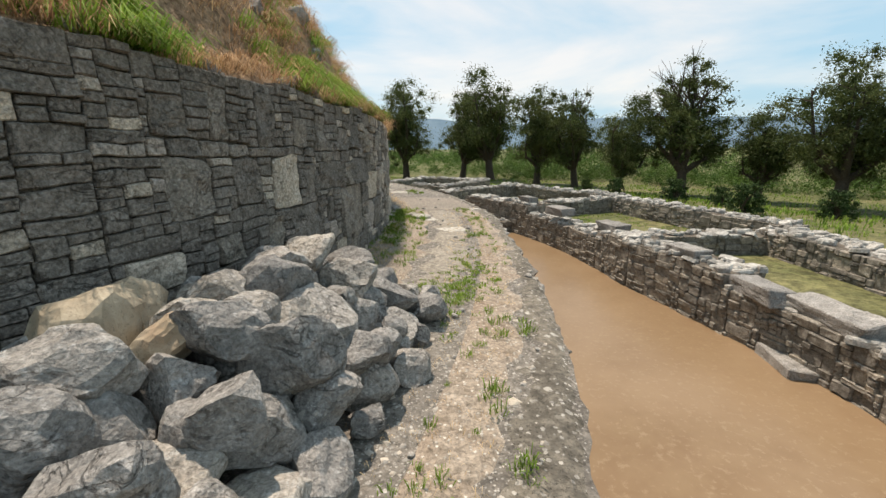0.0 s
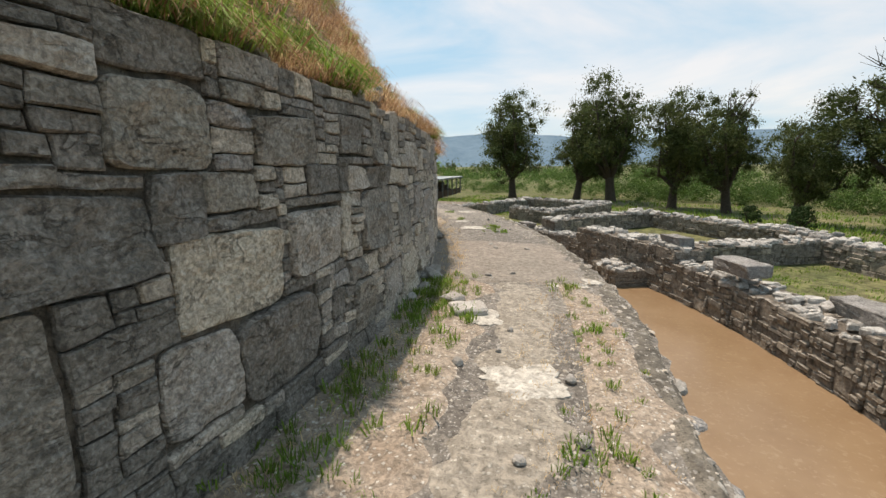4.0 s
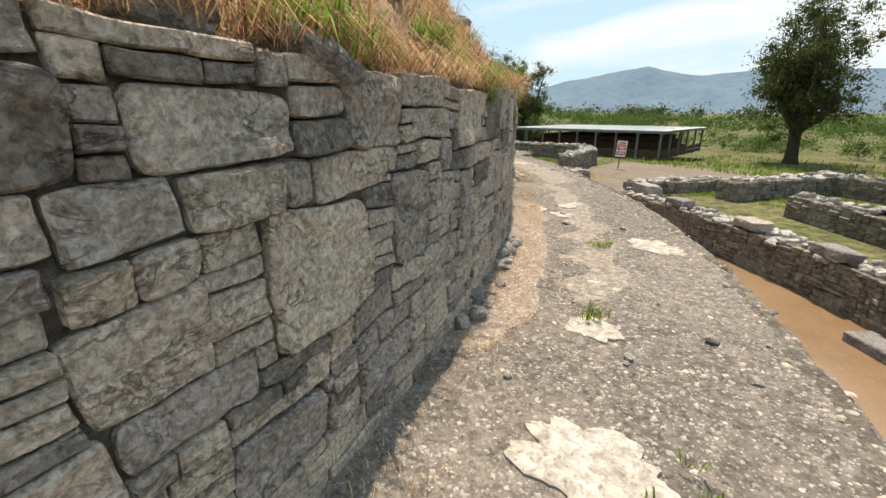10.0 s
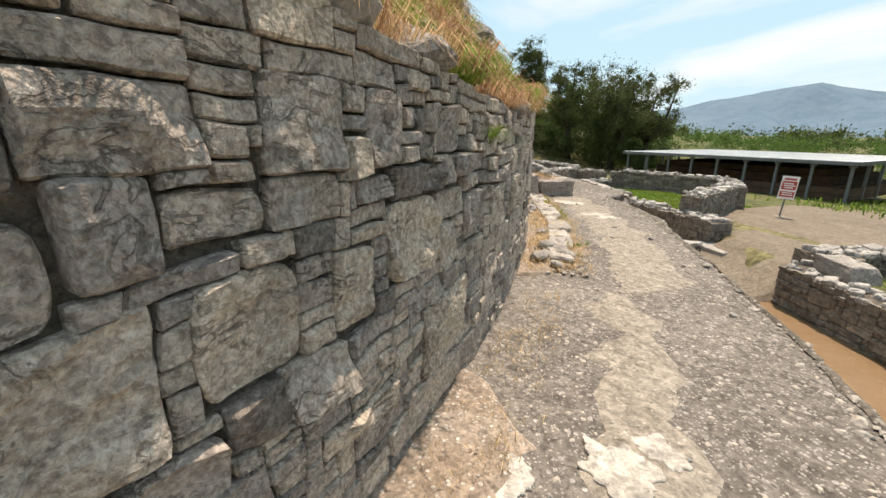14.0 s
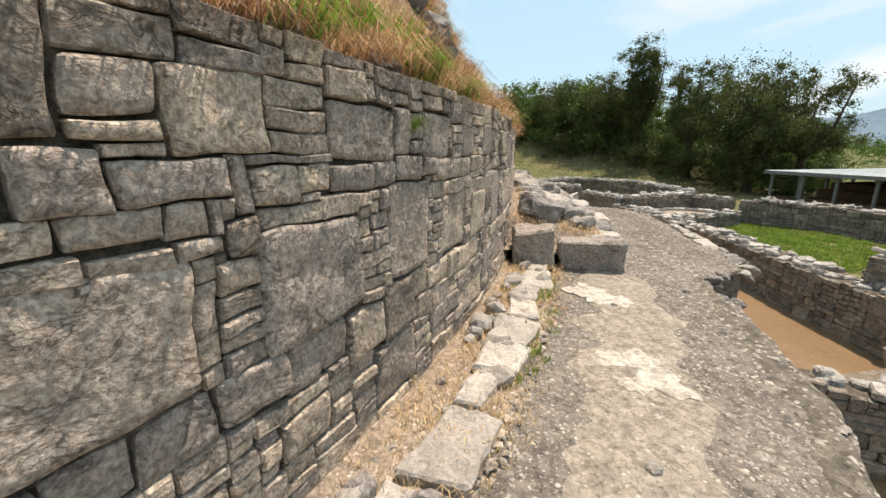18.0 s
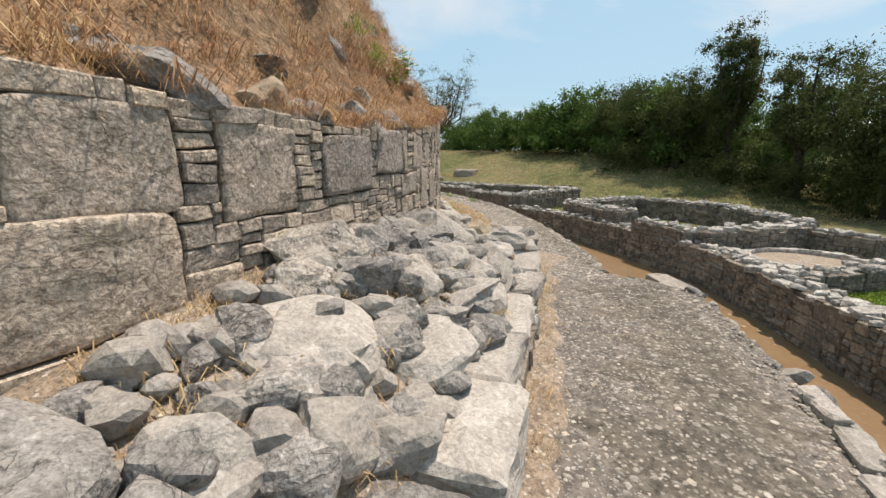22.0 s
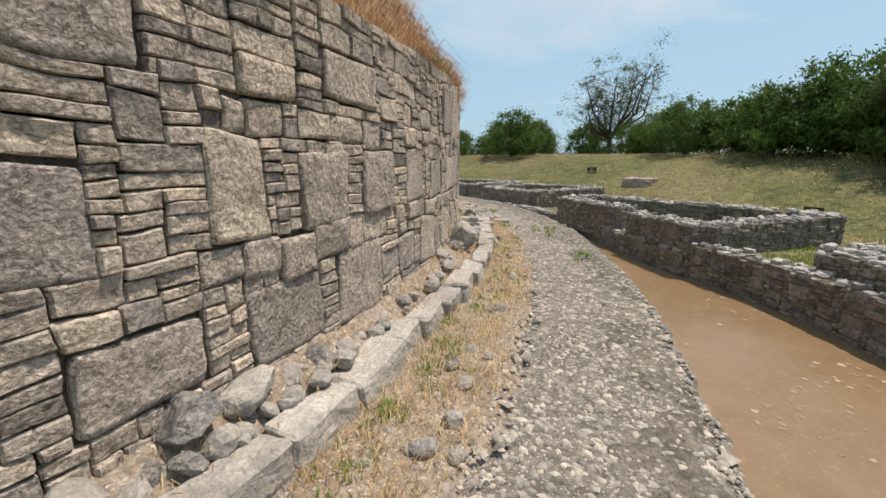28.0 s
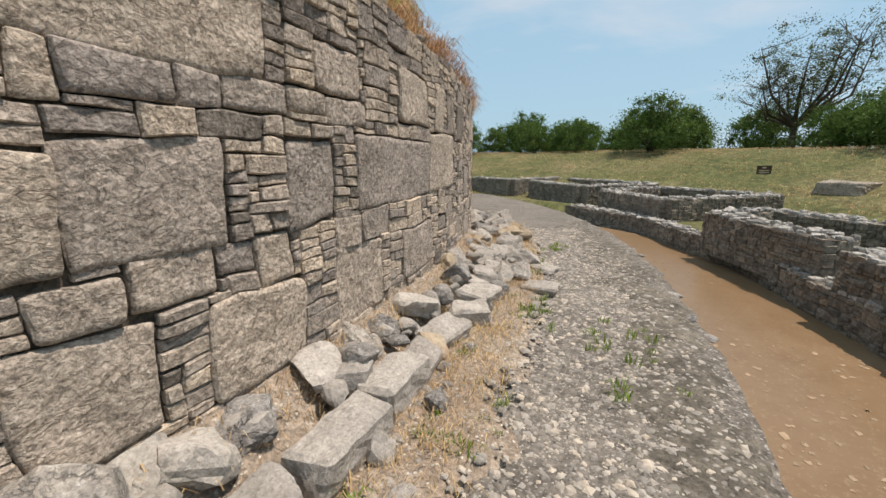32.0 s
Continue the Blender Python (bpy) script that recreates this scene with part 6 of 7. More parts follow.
for r, d, w, dp in ((22.86, 66.0, 0.5, 0.24), (22.84, 67.3, 0.42, 0.2), (22.83, 68.4, 0.36, 0.16), (22.82, 69.5, 0.4, 0.13)):
    slab(min(r, edge_r(d) - dp / 2), d, w, dp, 0.09, 500 + k, -0.06, rg.uniform(-4, 4), "pale lime-crusted slab along the walkway's edge", "edge slabs", 0.02)
    k += 1
# low stones and a stepped landing at the ditch
for r, d, w, dp, h, z in ((26.7, 92.6, 1.5, 0.7, 0.4, -2.5), (26.3, 57.6, 0.7, 0.45, 0.45, -2.6), (25.1, 61.6, 0.75, 0.5, 0.4, -2.6), (24.3, 62.8, 1.0, 0.9, 0.3, -2.62),
                          (25.6, 63.9, 1.3, 0.9, 0.35, -2.45), (26.6, 65.6, 1.4, 1.0, 0.6, -2.4), (25.7, 36.5, 0.8, 0.5, 0.4, -2.5), (26.2, 45.1, 0.9, 0.5, 0.45, -2.5), (26.85, -2.0, 1.0, 0.6, 0.5, -2.6)):
    slab(r, d, w, dp, h, 500 + k, z, rg.uniform(-12, 12), "low flat stone at the muddy water's edge", "stones by the water", 0.04, M_ROCK)
    k += 1
for r, d, w, dp, h, z in ((26.9, 0.2, 1.2, 0.6, 0.3, -1.35), (27.2, -2.4, 1.5, 0.5, 0.32, -1.4), (26.6, 18.2, 1.0, 0.55, 0.3, -1.0), (27.0, 24.2, 0.7, 0.6, 0.32, -0.92), (27.0, 12.6, 1.1, 0.5, 0.3, -1.2), (26.7, 4.6, 0.9, 0.5, 0.2, -1.02),
                          (26.3, 41.0, 0.8, 0.5, 0.22, -1.35), (26.2, 46.0, 0.8, 0.5, 0.22, -1.35), (26.0, 52.0, 0.8, 0.5, 0.24, -1.35), (26.3, 56.6, 1.0, 0.6, 0.35, -1.35)):
    slab(r, d, w, dp, h, 500 + k, z, rg.uniform(-6, 6), "large squared grey stone on the ring wall", "coping stones", 0.03, M_ROCK)
    k += 1

for r, d, size in [(mound_r(wall_top(q) + h, q), q, s) for q, h, s in ((-16, 1.2, 0.4), (-4.5, 0.1, 0.5), (-9, 2.6, 0.5), (8.2, 0.05, 0.35), (12.5, 0.08, 0.3), (15, 0.05, 0.35), (22, 1.6, 0.5), (39, 0.1, 0.4), (57, 1.4, 0.4), (60, 1.0, 0.5), (64, 1.6, 0.6), (66, 0.15, 0.35), (71, 1.8, 0.45), (73, 0.06, 0.3), (47.8, 0.1, 0.3), (41.5, 0.2, 0.4), (19, 2.4, 0.4), (30, 1.9, 0.4))]:
    h = next(h for q, h in ((-16, 1.2), (-4.5, 0.1), (-9, 2.6), (8.2, 0.05), (12.5, 0.08), (15, 0.05), (22, 1.6), (39, 0.1), (57, 1.4), (60, 1.0), (64, 1.6), (66, 0.15), (71, 1.8), (73, 0.06), (47.8, 0.1), (41.5, 0.2), (19, 2.4), (30, 1.9)) if q == d)
    rock(polar(r - 0.05, d, wall_top(d) + h), size, rg, "half buried in the mound's slope", "rocks on the mound", 0.7, 0.0)
for _ in range(26):
    d = rg.uniform(57.8, 61.6)
    rock(polar(edge_r(d) - rg.uniform(-0.08, 0.14), d, rg.uniform(-0.16, -0.02)), rg.uniform(0.07, 0.17), rg, "breaking from the walkway's edge", "stones along the walkway's edge", 0.6, 0.1, 0.3)
for _ in range(34):
    d = rg.uniform(61.8, 75.8)
    rock(polar(edge_r(d) - rg.uniform(-0.05, 0.08), d, rg.uniform(-0.12, -0.02)), rg.uniform(0.1, 0.26), rg, "breaking from the walkway's edge", "stones along the walkway's edge", 0.5, 0.1, 0.4)
for _ in range(40):
    d = rg.choice((rg.uniform(-20, 60), rg.uniform(77, 124)))
    rock(polar(edge_r(d) - rg.uniform(-0.03, 0.1), d, rg.uniform(-0.1, -0.03)), rg.uniform(0.06, 0.15), rg, "breaking from the walkway's edge", "stones along the walkway's edge", 0.5, 0.1, 0.3)
for _ in range(46):
    d, h = rg.uniform(40, 84) if rg.random() < 0.7 else rg.uniform(-22, 40), rg.uniform(0.25, 2.6)
    rock(polar(mound_r(wall_top(d) + h, d) - 0.04, d, wall_top(d) + h), rg.uniform(0.24, 0.5), rg, "half buried in the mound's slope", "rocks on the mound", 0.7, 0.0)
# capping stones along the top of the wall
for k in range(64):
    d = -24.0 + 2.35 * k + rg.uniform(-0.8, 0.8)
    if 78 < d < 126 and k % 3:
        continue
    size = rg.uniform(0.22, 0.46)
    rock(polar(face_r(d) - 0.1 - size * 0.25, d, wall_top(d) + size * 0.06), size, rg, "bedded along the top of the drum wall", "capping stones on the wall", 0.6, 0.03, 0.1)

thing("loose_stones", small_grey, M_ROCK, "small grey broken stones lying about", "stones", kind="stuff")
thing("loose_stones", small_pale, M_SLAB, "small pale broken stones lying about", "stones", kind="stuff")

# ---- pebbles ----
rs = np.random.RandomState(8)


def pebbles(name, count, d0, d1, r0, r1, lo, hi, seed, label, lift=0.0):
    rs = np.random.RandomState(seed)
    s = Soup()
    verts, faces = [], []
    for k in range(count):
        d, r = rs.uniform(d0, d1), rs.uniform(r0, r1)
        if r > edge_r(d) - 0.03:
            continue
        size = lo * (hi / lo) ** (rs.rand() ** 1.6)
        c = polar(r, d, walk_z(r, d) + lift)
        a, b, e = size * rs.uniform(0.7, 1.3), size * rs.uniform(0.6, 1.0), size * rs.uniform(0.18, 0.5)
        t = rs.uniform(0, 6.28)
        ca, sa = math.cos(t), math.sin(t)
        n = len(verts)
        for x, y, z in ((a, 0.2 * b, 0), (0.1 * a, b, 0), (-a, 0, 0), (0, -b, 0), (0.35 * a, 0.3 * b, e), (-0.4 * a, 0.2 * b, e * 0.9), (0.1 * a, -0.45 * b, e)):
            x, y = x * rs.uniform(0.8, 1.2), y * rs.uniform(0.8, 1.2)
            verts.append((c.x + x * ca - y * sa, c.y + x * sa + y * ca, c.z + z - 0.003))
        for f in ((0, 1, 4), (1, 5, 4), (1, 2, 5), (2, 3, 6), (2, 6, 5), (3, 0, 6), (0, 4, 6), (4, 5, 6)):
            faces.append(tuple(n + i for i in f))
    s.v, s.f = verts, faces
    return thing(name, s, M_PEBBLE, label, "gravel", kind="stuff")


pebbles("gravel", 16000, 17, 61, 19.75, 22.0, 0.007, 0.03, 1, "loose grey gravel on the walkway")
pebbles("gravel", 30000, 76, 125, 20.5, 22.05, 0.008, 0.042, 2, "loose grey gravel on the walkway")
pebbles("gravel", 9000, 60, 78, 21.0, 22.95, 0.007, 0.03, 3, "loose grey gravel on the walkway")
pebbles("gravel", 8000, -24, 9, 19.9, 22.0, 0.008, 0.034, 4, "loose grey gravel on the walkway")
pebbles("gravel", 4200, 78, 125, 20.12, 20.9, 0.012, 0.05, 5, "pale stone chips on dry soil", 0.04)
pebbles("gravel", 1500, 44, 61, 19.7, 20.3, 0.012, 0.045, 6, "pale stone chips on dry soil", 0.03)
pebbles("gravel", 900, -24, 125, 21.6, 22.0, 0.012, 0.06, 7, "rough broken stones along the walkway's edge")

# ---- scum on the water ----
scum = Soup()
rs = np.random.RandomState(14)
for k in range(2600):
    d, r = rs.uniform(84, 140), rs.uniform(22.4, 28.6)
    if noise.noise(Vector((d * 0.22, r * 0.5, 3.0))) < -0.02:
        continue
    c, size = polar(r, d, WATER + 0.006), 0.012 + 0.055 * rs.rand() ** 2.5
    ring = [(c.x + size * rs.uniform(0.3, 1.8) * math.cos(q * 1.047), c.y + size * rs.uniform(0.5, 1.4) * math.sin(q * 1.047), c.z) for q in range(6)]
    scum.add(ring, [tuple(range(6))])
thing("floating_scum", scum, M_FLAKE, "pale scum flakes floating on the muddy water", "scum", kind="stuff")

# ---- grass ----
def slope_spots(count, seed, lo, hi, d0=-28.0, d1=132.0, mask=None, size=(0.7, 1.5)):
    rs = np.random.RandomState(seed)
    spots, leans = [], []
    while len(spots) < count:
        d, lift = rs.uniform(d0, d1), lo + (hi - lo) * rs.rand() ** 1.5
        if mask is not None and mask(d, lift) < rs.rand():
            continue
        z = wall_top(d) + lift
        r = mound_r(z, d) if lift > 0.08 else face_r(d) - 0.1
        spots.append((polar(r - 0.03, d, z - 0.02), rs.uniform(*size)))
        leans.append(polar(rs.uniform(0.1, 0.6), d + rs.uniform(-50, 50), -0.2))
    return spots, leans


def clumped(d, lift):
    return 0.04 if lift > 0.2 and noise.noise(Vector((d * 0.35, lift * 1.6, 2.0))) + 0.5 * noise.noise(Vector((d * 1.3, lift * 4.0, 2.0))) > 0.1 else 1.0


spots, leans = slope_spots(11500, 21, 0.0, 6.5, mask=clumped)
blades("dry_grass", spots, M_DRY, 24, 0.13, 0.2, 31, 0.0028, 1.7, leans, "dry brown grass on the mound's slope")


def bleached(d, lift):
    return clumped(d, lift) * max(0.15, min(1.0, 1.3 - abs(d - 28.0) / 32.0))


spots, leans = slope_spots(4600, 22, 0.0, 4.0, size=(0.6, 1.3), mask=bleached)
blades("straw_grass", spots, M_STRAW, 22, 0.15, 0.17, 32, 0.0024, 1.7, leans, "bleached straw-coloured grass on the mound's slope")
spots, leans = [], []
rs = np.random.RandomState(91)
for _ in range(800):
    d = rs.uniform(-26, 130)
    if noise.noise(Vector((d * 0.5, 4.0, 0.0))) < -0.1:
        continue
    spots.append((polar(face_r(d) - rs.uniform(0.04, 0.28), d, wall_top(d) + rs.uniform(-0.02, 0.1)), rs.uniform(0.6, 1.5)))
    leans.append(polar(rs.uniform(0.5, 1.1), d + rs.uniform(-40, 40), -0.75))
blades("grass_fringe", spots, M_DRY, 26, 0.15, 0.1, 34, 0.0026, 1.5, leans, "dry grass hanging over the wall's top")
greens = [(-19, 0.8), (-14.5, 0.8), (-9.0, 0.3), (-5.5, 0.7), (-2.0, 0.7), (1.7, 0.6), (12.8, 0.5), (20.8, 0.6), (26.3, 0.4), (38.0, 0.5), (43.5, 0.35), (46.3, 0.3), (49.5, 0.4), (52.5, 0.4), (55.0, 0.35), (62.0, 0.3)]


def green_mask(d, lift):
    near = max(math.exp(-((d - g) / w) ** 2) for g, w in greens)
    return max(near * (1.0 if lift < 0.45 else 0.12), 0.03 * (noise.noise(Vector((d * 0.25, lift * 0.9, 8.0))) > 0.3))


spots, leans = slope_spots(1150, 23, 0.0, 2.4, mask=green_mask, size=(0.8, 1.7))
rs = np.random.RandomState(95)
for mid, wide_by, count in ((-6.6, 0.9, 90), (-5.0, 0.5, 26), (-2.2, 0.75, 75), (1.8, 0.3, 12), (-15.0, 0.9, 45)):
    for _ in range(count):
        d, lift = mid + rs.normal(0, wide_by), abs(rs.normal(0.12, 0.14))
        spots.append((polar(mound_r(wall_top(d) + lift, d) + 0.02, d, wall_top(d) + lift - 0.02), rs.uniform(1.1, 2.0)))
        leans.append(polar(rs.uniform(0.3, 0.9), d + rs.uniform(-40, 40), -0.4))
blades("green_grass", spots, M_GREEN, 46, 0.16, 0.13, 33, 0.003, 1.5, leans, "fresh green grass along the top of the wall")


def tufts(name, rows, material, per, height, spread, seed, label, width=0.004, droop=0.9, lean=0.0):
    spots = [(polar(r, d, z), s) for r, d, z, s in rows]
    return blades(name, spots, material, per, height, spread, seed, width, droop, [polar(lean, d, 0) for r, d, z, s in rows], label, "grass")


tufts("wall_tuft", [(R0 - 0.06, 16.6, 1.42, 1.0), (R0 - 0.05, 26.5, 1.55, 0.7), (R0 - 0.05, 39.0, 1.38, 0.75), (R0 - 0.06, 53.0, 1.3, 0.4), (R0 - 0.06, 12.7, 1.6, 0.6), (R0 - 0.06, 52.0, 1.6, 0.6)],
      M_GREEN, 230, 0.24, 0.07, 41, "green grass tuft rooted in a wall joint", 0.0022, 1.6, 0.4)
rows = []
rq = random.Random(77)
for r, d, n, w in ((19.85, 7.9, 18, 0.25), (19.8, 5.8, 26, 0.3), (19.78, 4.4, 24, 0.3), (20.95, 20.3, 14, 0.3), (21.02, 18.8, 8, 0.15), (20.66, 30.4, 9, 0.15), (20.5, 25.2, 6, 0.1), (21.86, -15.4, 5, 0.1), (21.65, -14.0, 5, 0.1),
                   (21.3, -0.8, 14, 0.3), (19.8, 7.2, 12, 0.25), (20.16, 57.8, 12, 0.3), (20.14, 55.6, 12, 0.3), (20.15, 53.4, 8, 0.3), (20.2, 88.8, 10, 0.2), (19.7, 90.8, 8, 0.15), (20.57, 95.9, 10, 0.3), (20.22, 82.0, 12, 0.3), (20.24, 85.0, 14, 0.3), (20.25, 87.2, 10, 0.3), (20.3, 90.4, 12, 0.3), (20.3, 94.0, 14, 0.3), (20.32, 97.4, 12, 0.3), (20.35, 101.5, 12, 0.4), (19.72, 86.5, 10, 0.2), (19.7, 93.2, 12, 0.2), (19.72, 100.2, 10, 0.2), (20.6, 104.5, 12, 0.4), (20.7, 110.0, 12, 0.4), (20.7, 115.0, 14, 0.4), (21.12, 118.7, 12, 0.3),
                   (21.35, 6.8, 9, 0.2), (21.06, 20.7, 6, 0.15), (19.78, -3.0, 22, 0.35), (19.8, 0.5, 20, 0.35), (21.6, 108.5, 14, 0.5), (21.7, 101.0, 8, 0.3), (20.2, 47.5, 10, 0.3), (21.5, 3.4, 8, 0.2), (21.75, -11.5, 6, 0.2), (20.3, 92.0, 10, 0.3), (20.4, 99.0, 8, 0.3), (19.72, 96.0, 8, 0.3), (21.5, -16.5, 8, 0.3)):
    for _ in range(n):
        rows.append((r + rq.gauss(0, w * 0.4), d + math.degrees(rq.gauss(0, w * 0.7) / r), 0.02, rq.uniform(0.5, 1.2)))
for _ in range(150):
    rows.append((rq.uniform(19.68, 20.4) , rq.uniform(-12, 8.5), 0.02, rq.uniform(0.5, 1.3)))
for _ in range(70):
    rows.append((rq.gauss(21.5, 0.12), rq.uniform(-20, 8), 0.01, rq.uniform(0.4, 0.9)))
rows_turf = [(21.15 + rq.gauss(0, 0.16), -7.5 + rq.gauss(0, 2.0), 0.0, rq.uniform(0.5, 1.0)) for _ in range(130)] + [(20.75 + rq.gauss(0, 0.15), -8.6 + rq.gauss(0, 0.6), 0.0, rq.uniform(0.4, 0.9)) for _ in range(40)]
tufts("weed", rows, M_GREEN, 18, 0.11, 0.06, 42, "small green weeds on the walkway", 0.004, 1.0)
tufts("turf", rows_turf, M_GREEN, 20, 0.06, 0.07, 43, "short green turf patch on the walkway", 0.005, 1.2)
rows = []
for _ in range(3000):
    d, r = rq.uniform(79, 125), rq.uniform(19.65, 20.75)
    rows.append((r, d, fill_z(r, d) if r < 20.1 else 0.05, rq.uniform(0.5, 1.2)))
rows += [(rq.uniform(19.65, 20.3), rq.uniform(44, 61), 0.03, rq.uniform(0.5, 1.2)) for _ in range(800)] \
    + [(rq.uniform(19.65, 20.05), rq.uniform(-10, 42), 0.02, rq.uniform(0.4, 1.0)) for _ in range(420)] + [(rq.uniform(21.02, 21.25), rq.uniform(62, 79), 0.03, rq.uniform(0.4, 1.0)) for _ in range(200)] \
    + [(rq.uniform(20.8, 21.7), rq.uniform(-20, 8), 0.01, rq.uniform(0.3, 0.8)) for _ in range(260)]
tufts("straw_litter", rows, M_STRAW, 9, 0.1, 0.12, 44, "dry straw litter on the ground", 0.0025, 1.7)
rows = []
for _ in range(1000):
    d, r = rq.uniform(61.5, 79), rq.uniform(19.65, 20.8)
    rows.append((r, d, plat_z(r, d), rq.uniform(0.5, 1.1)))
tufts("platform_straw", rows, M_STRAW, 10, 0.13, 0.1, 45, "dry straw between the platform's rubble", 0.003, 1.6)
rows = []
for d0, d1, r0, r1, n in ((75, 88, 27.6, 32.6, 1500), (45, 56, 29.8, 34, 500), (97, 109, 29.4, 33, 900), (112, 117, 28.8, 33, 200), (13, 23, 27.8, 31.5, 90), (59.5, 57, 27, 30, 120), (118, 136, 29.6, 33.5, 700)):
    for _ in range(n):
        d, r = rq.uniform(d0, d1), rq.uniform(r0, r1)
        rows.append((r, d, ground_z(r, d), rq.uniform(0.7, 1.5)))
tufts("cell_grass", rows, M_GREEN, 18, 0.09, 0.22, 46, "green grass growing inside the ruined cells", 0.009, 1.0)

FLOWERS = [(79.4, 0.45, 1), (80.8, 0.55, 2), (82.4, 0.65, 3), (83.5, 0.7, 4)]

# ---- flowering plant on the mound ----
def flower_plant(deg, lift, seed):
    rf = random.Random(seed)
    host = new("flowering_plant")
    stem, leaf = Soup(), Soup()
    heads = []
    for _ in range(6):
        tip = Vector((rf.gauss(0, 0.12), rf.gauss(0, 0.12), rf.uniform(0.25, 0.5)))
        tube(stem, [Vector((0, 0, -0.05)), tip * 0.5 + Vector((0.02, 0, 0.04)), tip], [0.006, 0.005, 0.003], 5)
        heads.append(tip)
        for _ in range(4):
            q = tip * rf.uniform(0.2, 0.9)
            a = rf.uniform(0, 6.28)
            o, w = Vector((math.cos(a), math.sin(a), 0.25)), Vector((-math.sin(a), math.cos(a), 0))
            n = rf.uniform(0.09, 0.16)
            leaf.add([tuple(q), tuple(q + o * n * 0.5 + w * n * 0.3), tuple(q + o * n), tuple(q + o * n * 0.5 - w * n * 0.3)], [(0, 1, 2), (0, 2, 3)])
    part("stem", stem, M_GREEN, host)
    part("foliage", leaf, M_GREEN, host)
    for tip in heads[:4]:
        petal = Soup()
        for k in range(5):
            a = k * 1.257 + rf.uniform(-0.2, 0.2)
            o, w = Vector((math.cos(a), math.sin(a), 0.4)), Vector((-math.sin(a), math.cos(a), 0))
            petal.add([tuple(tip), tuple(tip + o * 0.03 + w * 0.02), tuple(tip + o * 0.055 + Vector((0, 0, 0.01))), tuple(tip + o * 0.03 - w * 0.02)], [(0, 1, 2), (0, 2, 3)])
        part("flower", petal, M_PETAL, host)
    z = wall_top(deg) + lift
    host.matrix_world = Matrix.Translation(polar(mound_r(z, deg), deg, z)) @ Matrix.Rotation(rf.uniform(0, 6.28), 4, 'Z')
    return tagged(host, "leafy green plant with white flowers on the mound", "plant", "flowering plants")


# ---- trees ----
def tube(s, path, radii, n=6):
    k = len(s.v)
    for i, p in enumerate(path):
        t = (path[min(i + 1, len(path) - 1)] - path[max(i - 1, 0)]).normalized()
        a = t.orthogonal().normalized()
        b = t.cross(a)
        for j in range(n):
            w = 2 * math.pi * j / n
            s.v.append(tuple(p + (a * math.cos(w) + b * math.sin(w)) * radii[i]))
    for i in range(len(path) - 1):
        for j in range(n):
            q = (j + 1) % n
            s.f.append((k + i * n + j, k + i * n + q, k + (i + 1) * n + q, k + (i + 1) * n + j))


def leaf_mesh(name, centres, per, spread, size, seed, material, squash=0.8):
    """Many small leaf sprays round the given clump centres: (place, radius)."""
    rs = np.random.RandomState(seed)
    c = np.repeat(np.array([tuple(p) for p, _ in centres]), per, axis=0)
    rad = np.repeat(np.array([q for _, q in centres]), per)[:, None]
    n = len(c)
    off = rs.normal(0, 1, (n, 3))
    off /= np.linalg.norm(off, axis=1)[:, None]
    off *= np.minimum(np.abs(rs.normal(0, 0.62, (n, 1))), 1.15) * spread
    off[:, 2] *= squash
    p = c + off * rad
    a = rs.normal(0, 1, (n, 3))
    a[:, 2] += 0.25
    a /= np.linalg.norm(a, axis=1)[:, None]
    b = np.cross(a, rs.normal(0, 1, (n, 3)))
    b /= np.linalg.norm(b, axis=1)[:, None]
    l = size * rs.uniform(0.6, 1.5, (n, 1))
    v = np.stack([p - a * l, p + b * l * 0.34, p + a * l, p - b * l * 0.34], 1).reshape(-1, 3)
    me = bpy.data.meshes.new(name)
    me.vertices.add(4 * n)
    me.vertices.foreach_set("co", v.ravel())
    me.loops.add(4 * n)
    me.loops.foreach_set("vertex_index", np.arange(4 * n))
    me.polygons.add(n)
    me.polygons.foreach_set("loop_start", np.arange(n) * 4)
    me.update(calc_edges=True)
    me.materials.append(material)
    return me


for q, h, k in FLOWERS:
    flower_plant(q, h, k)


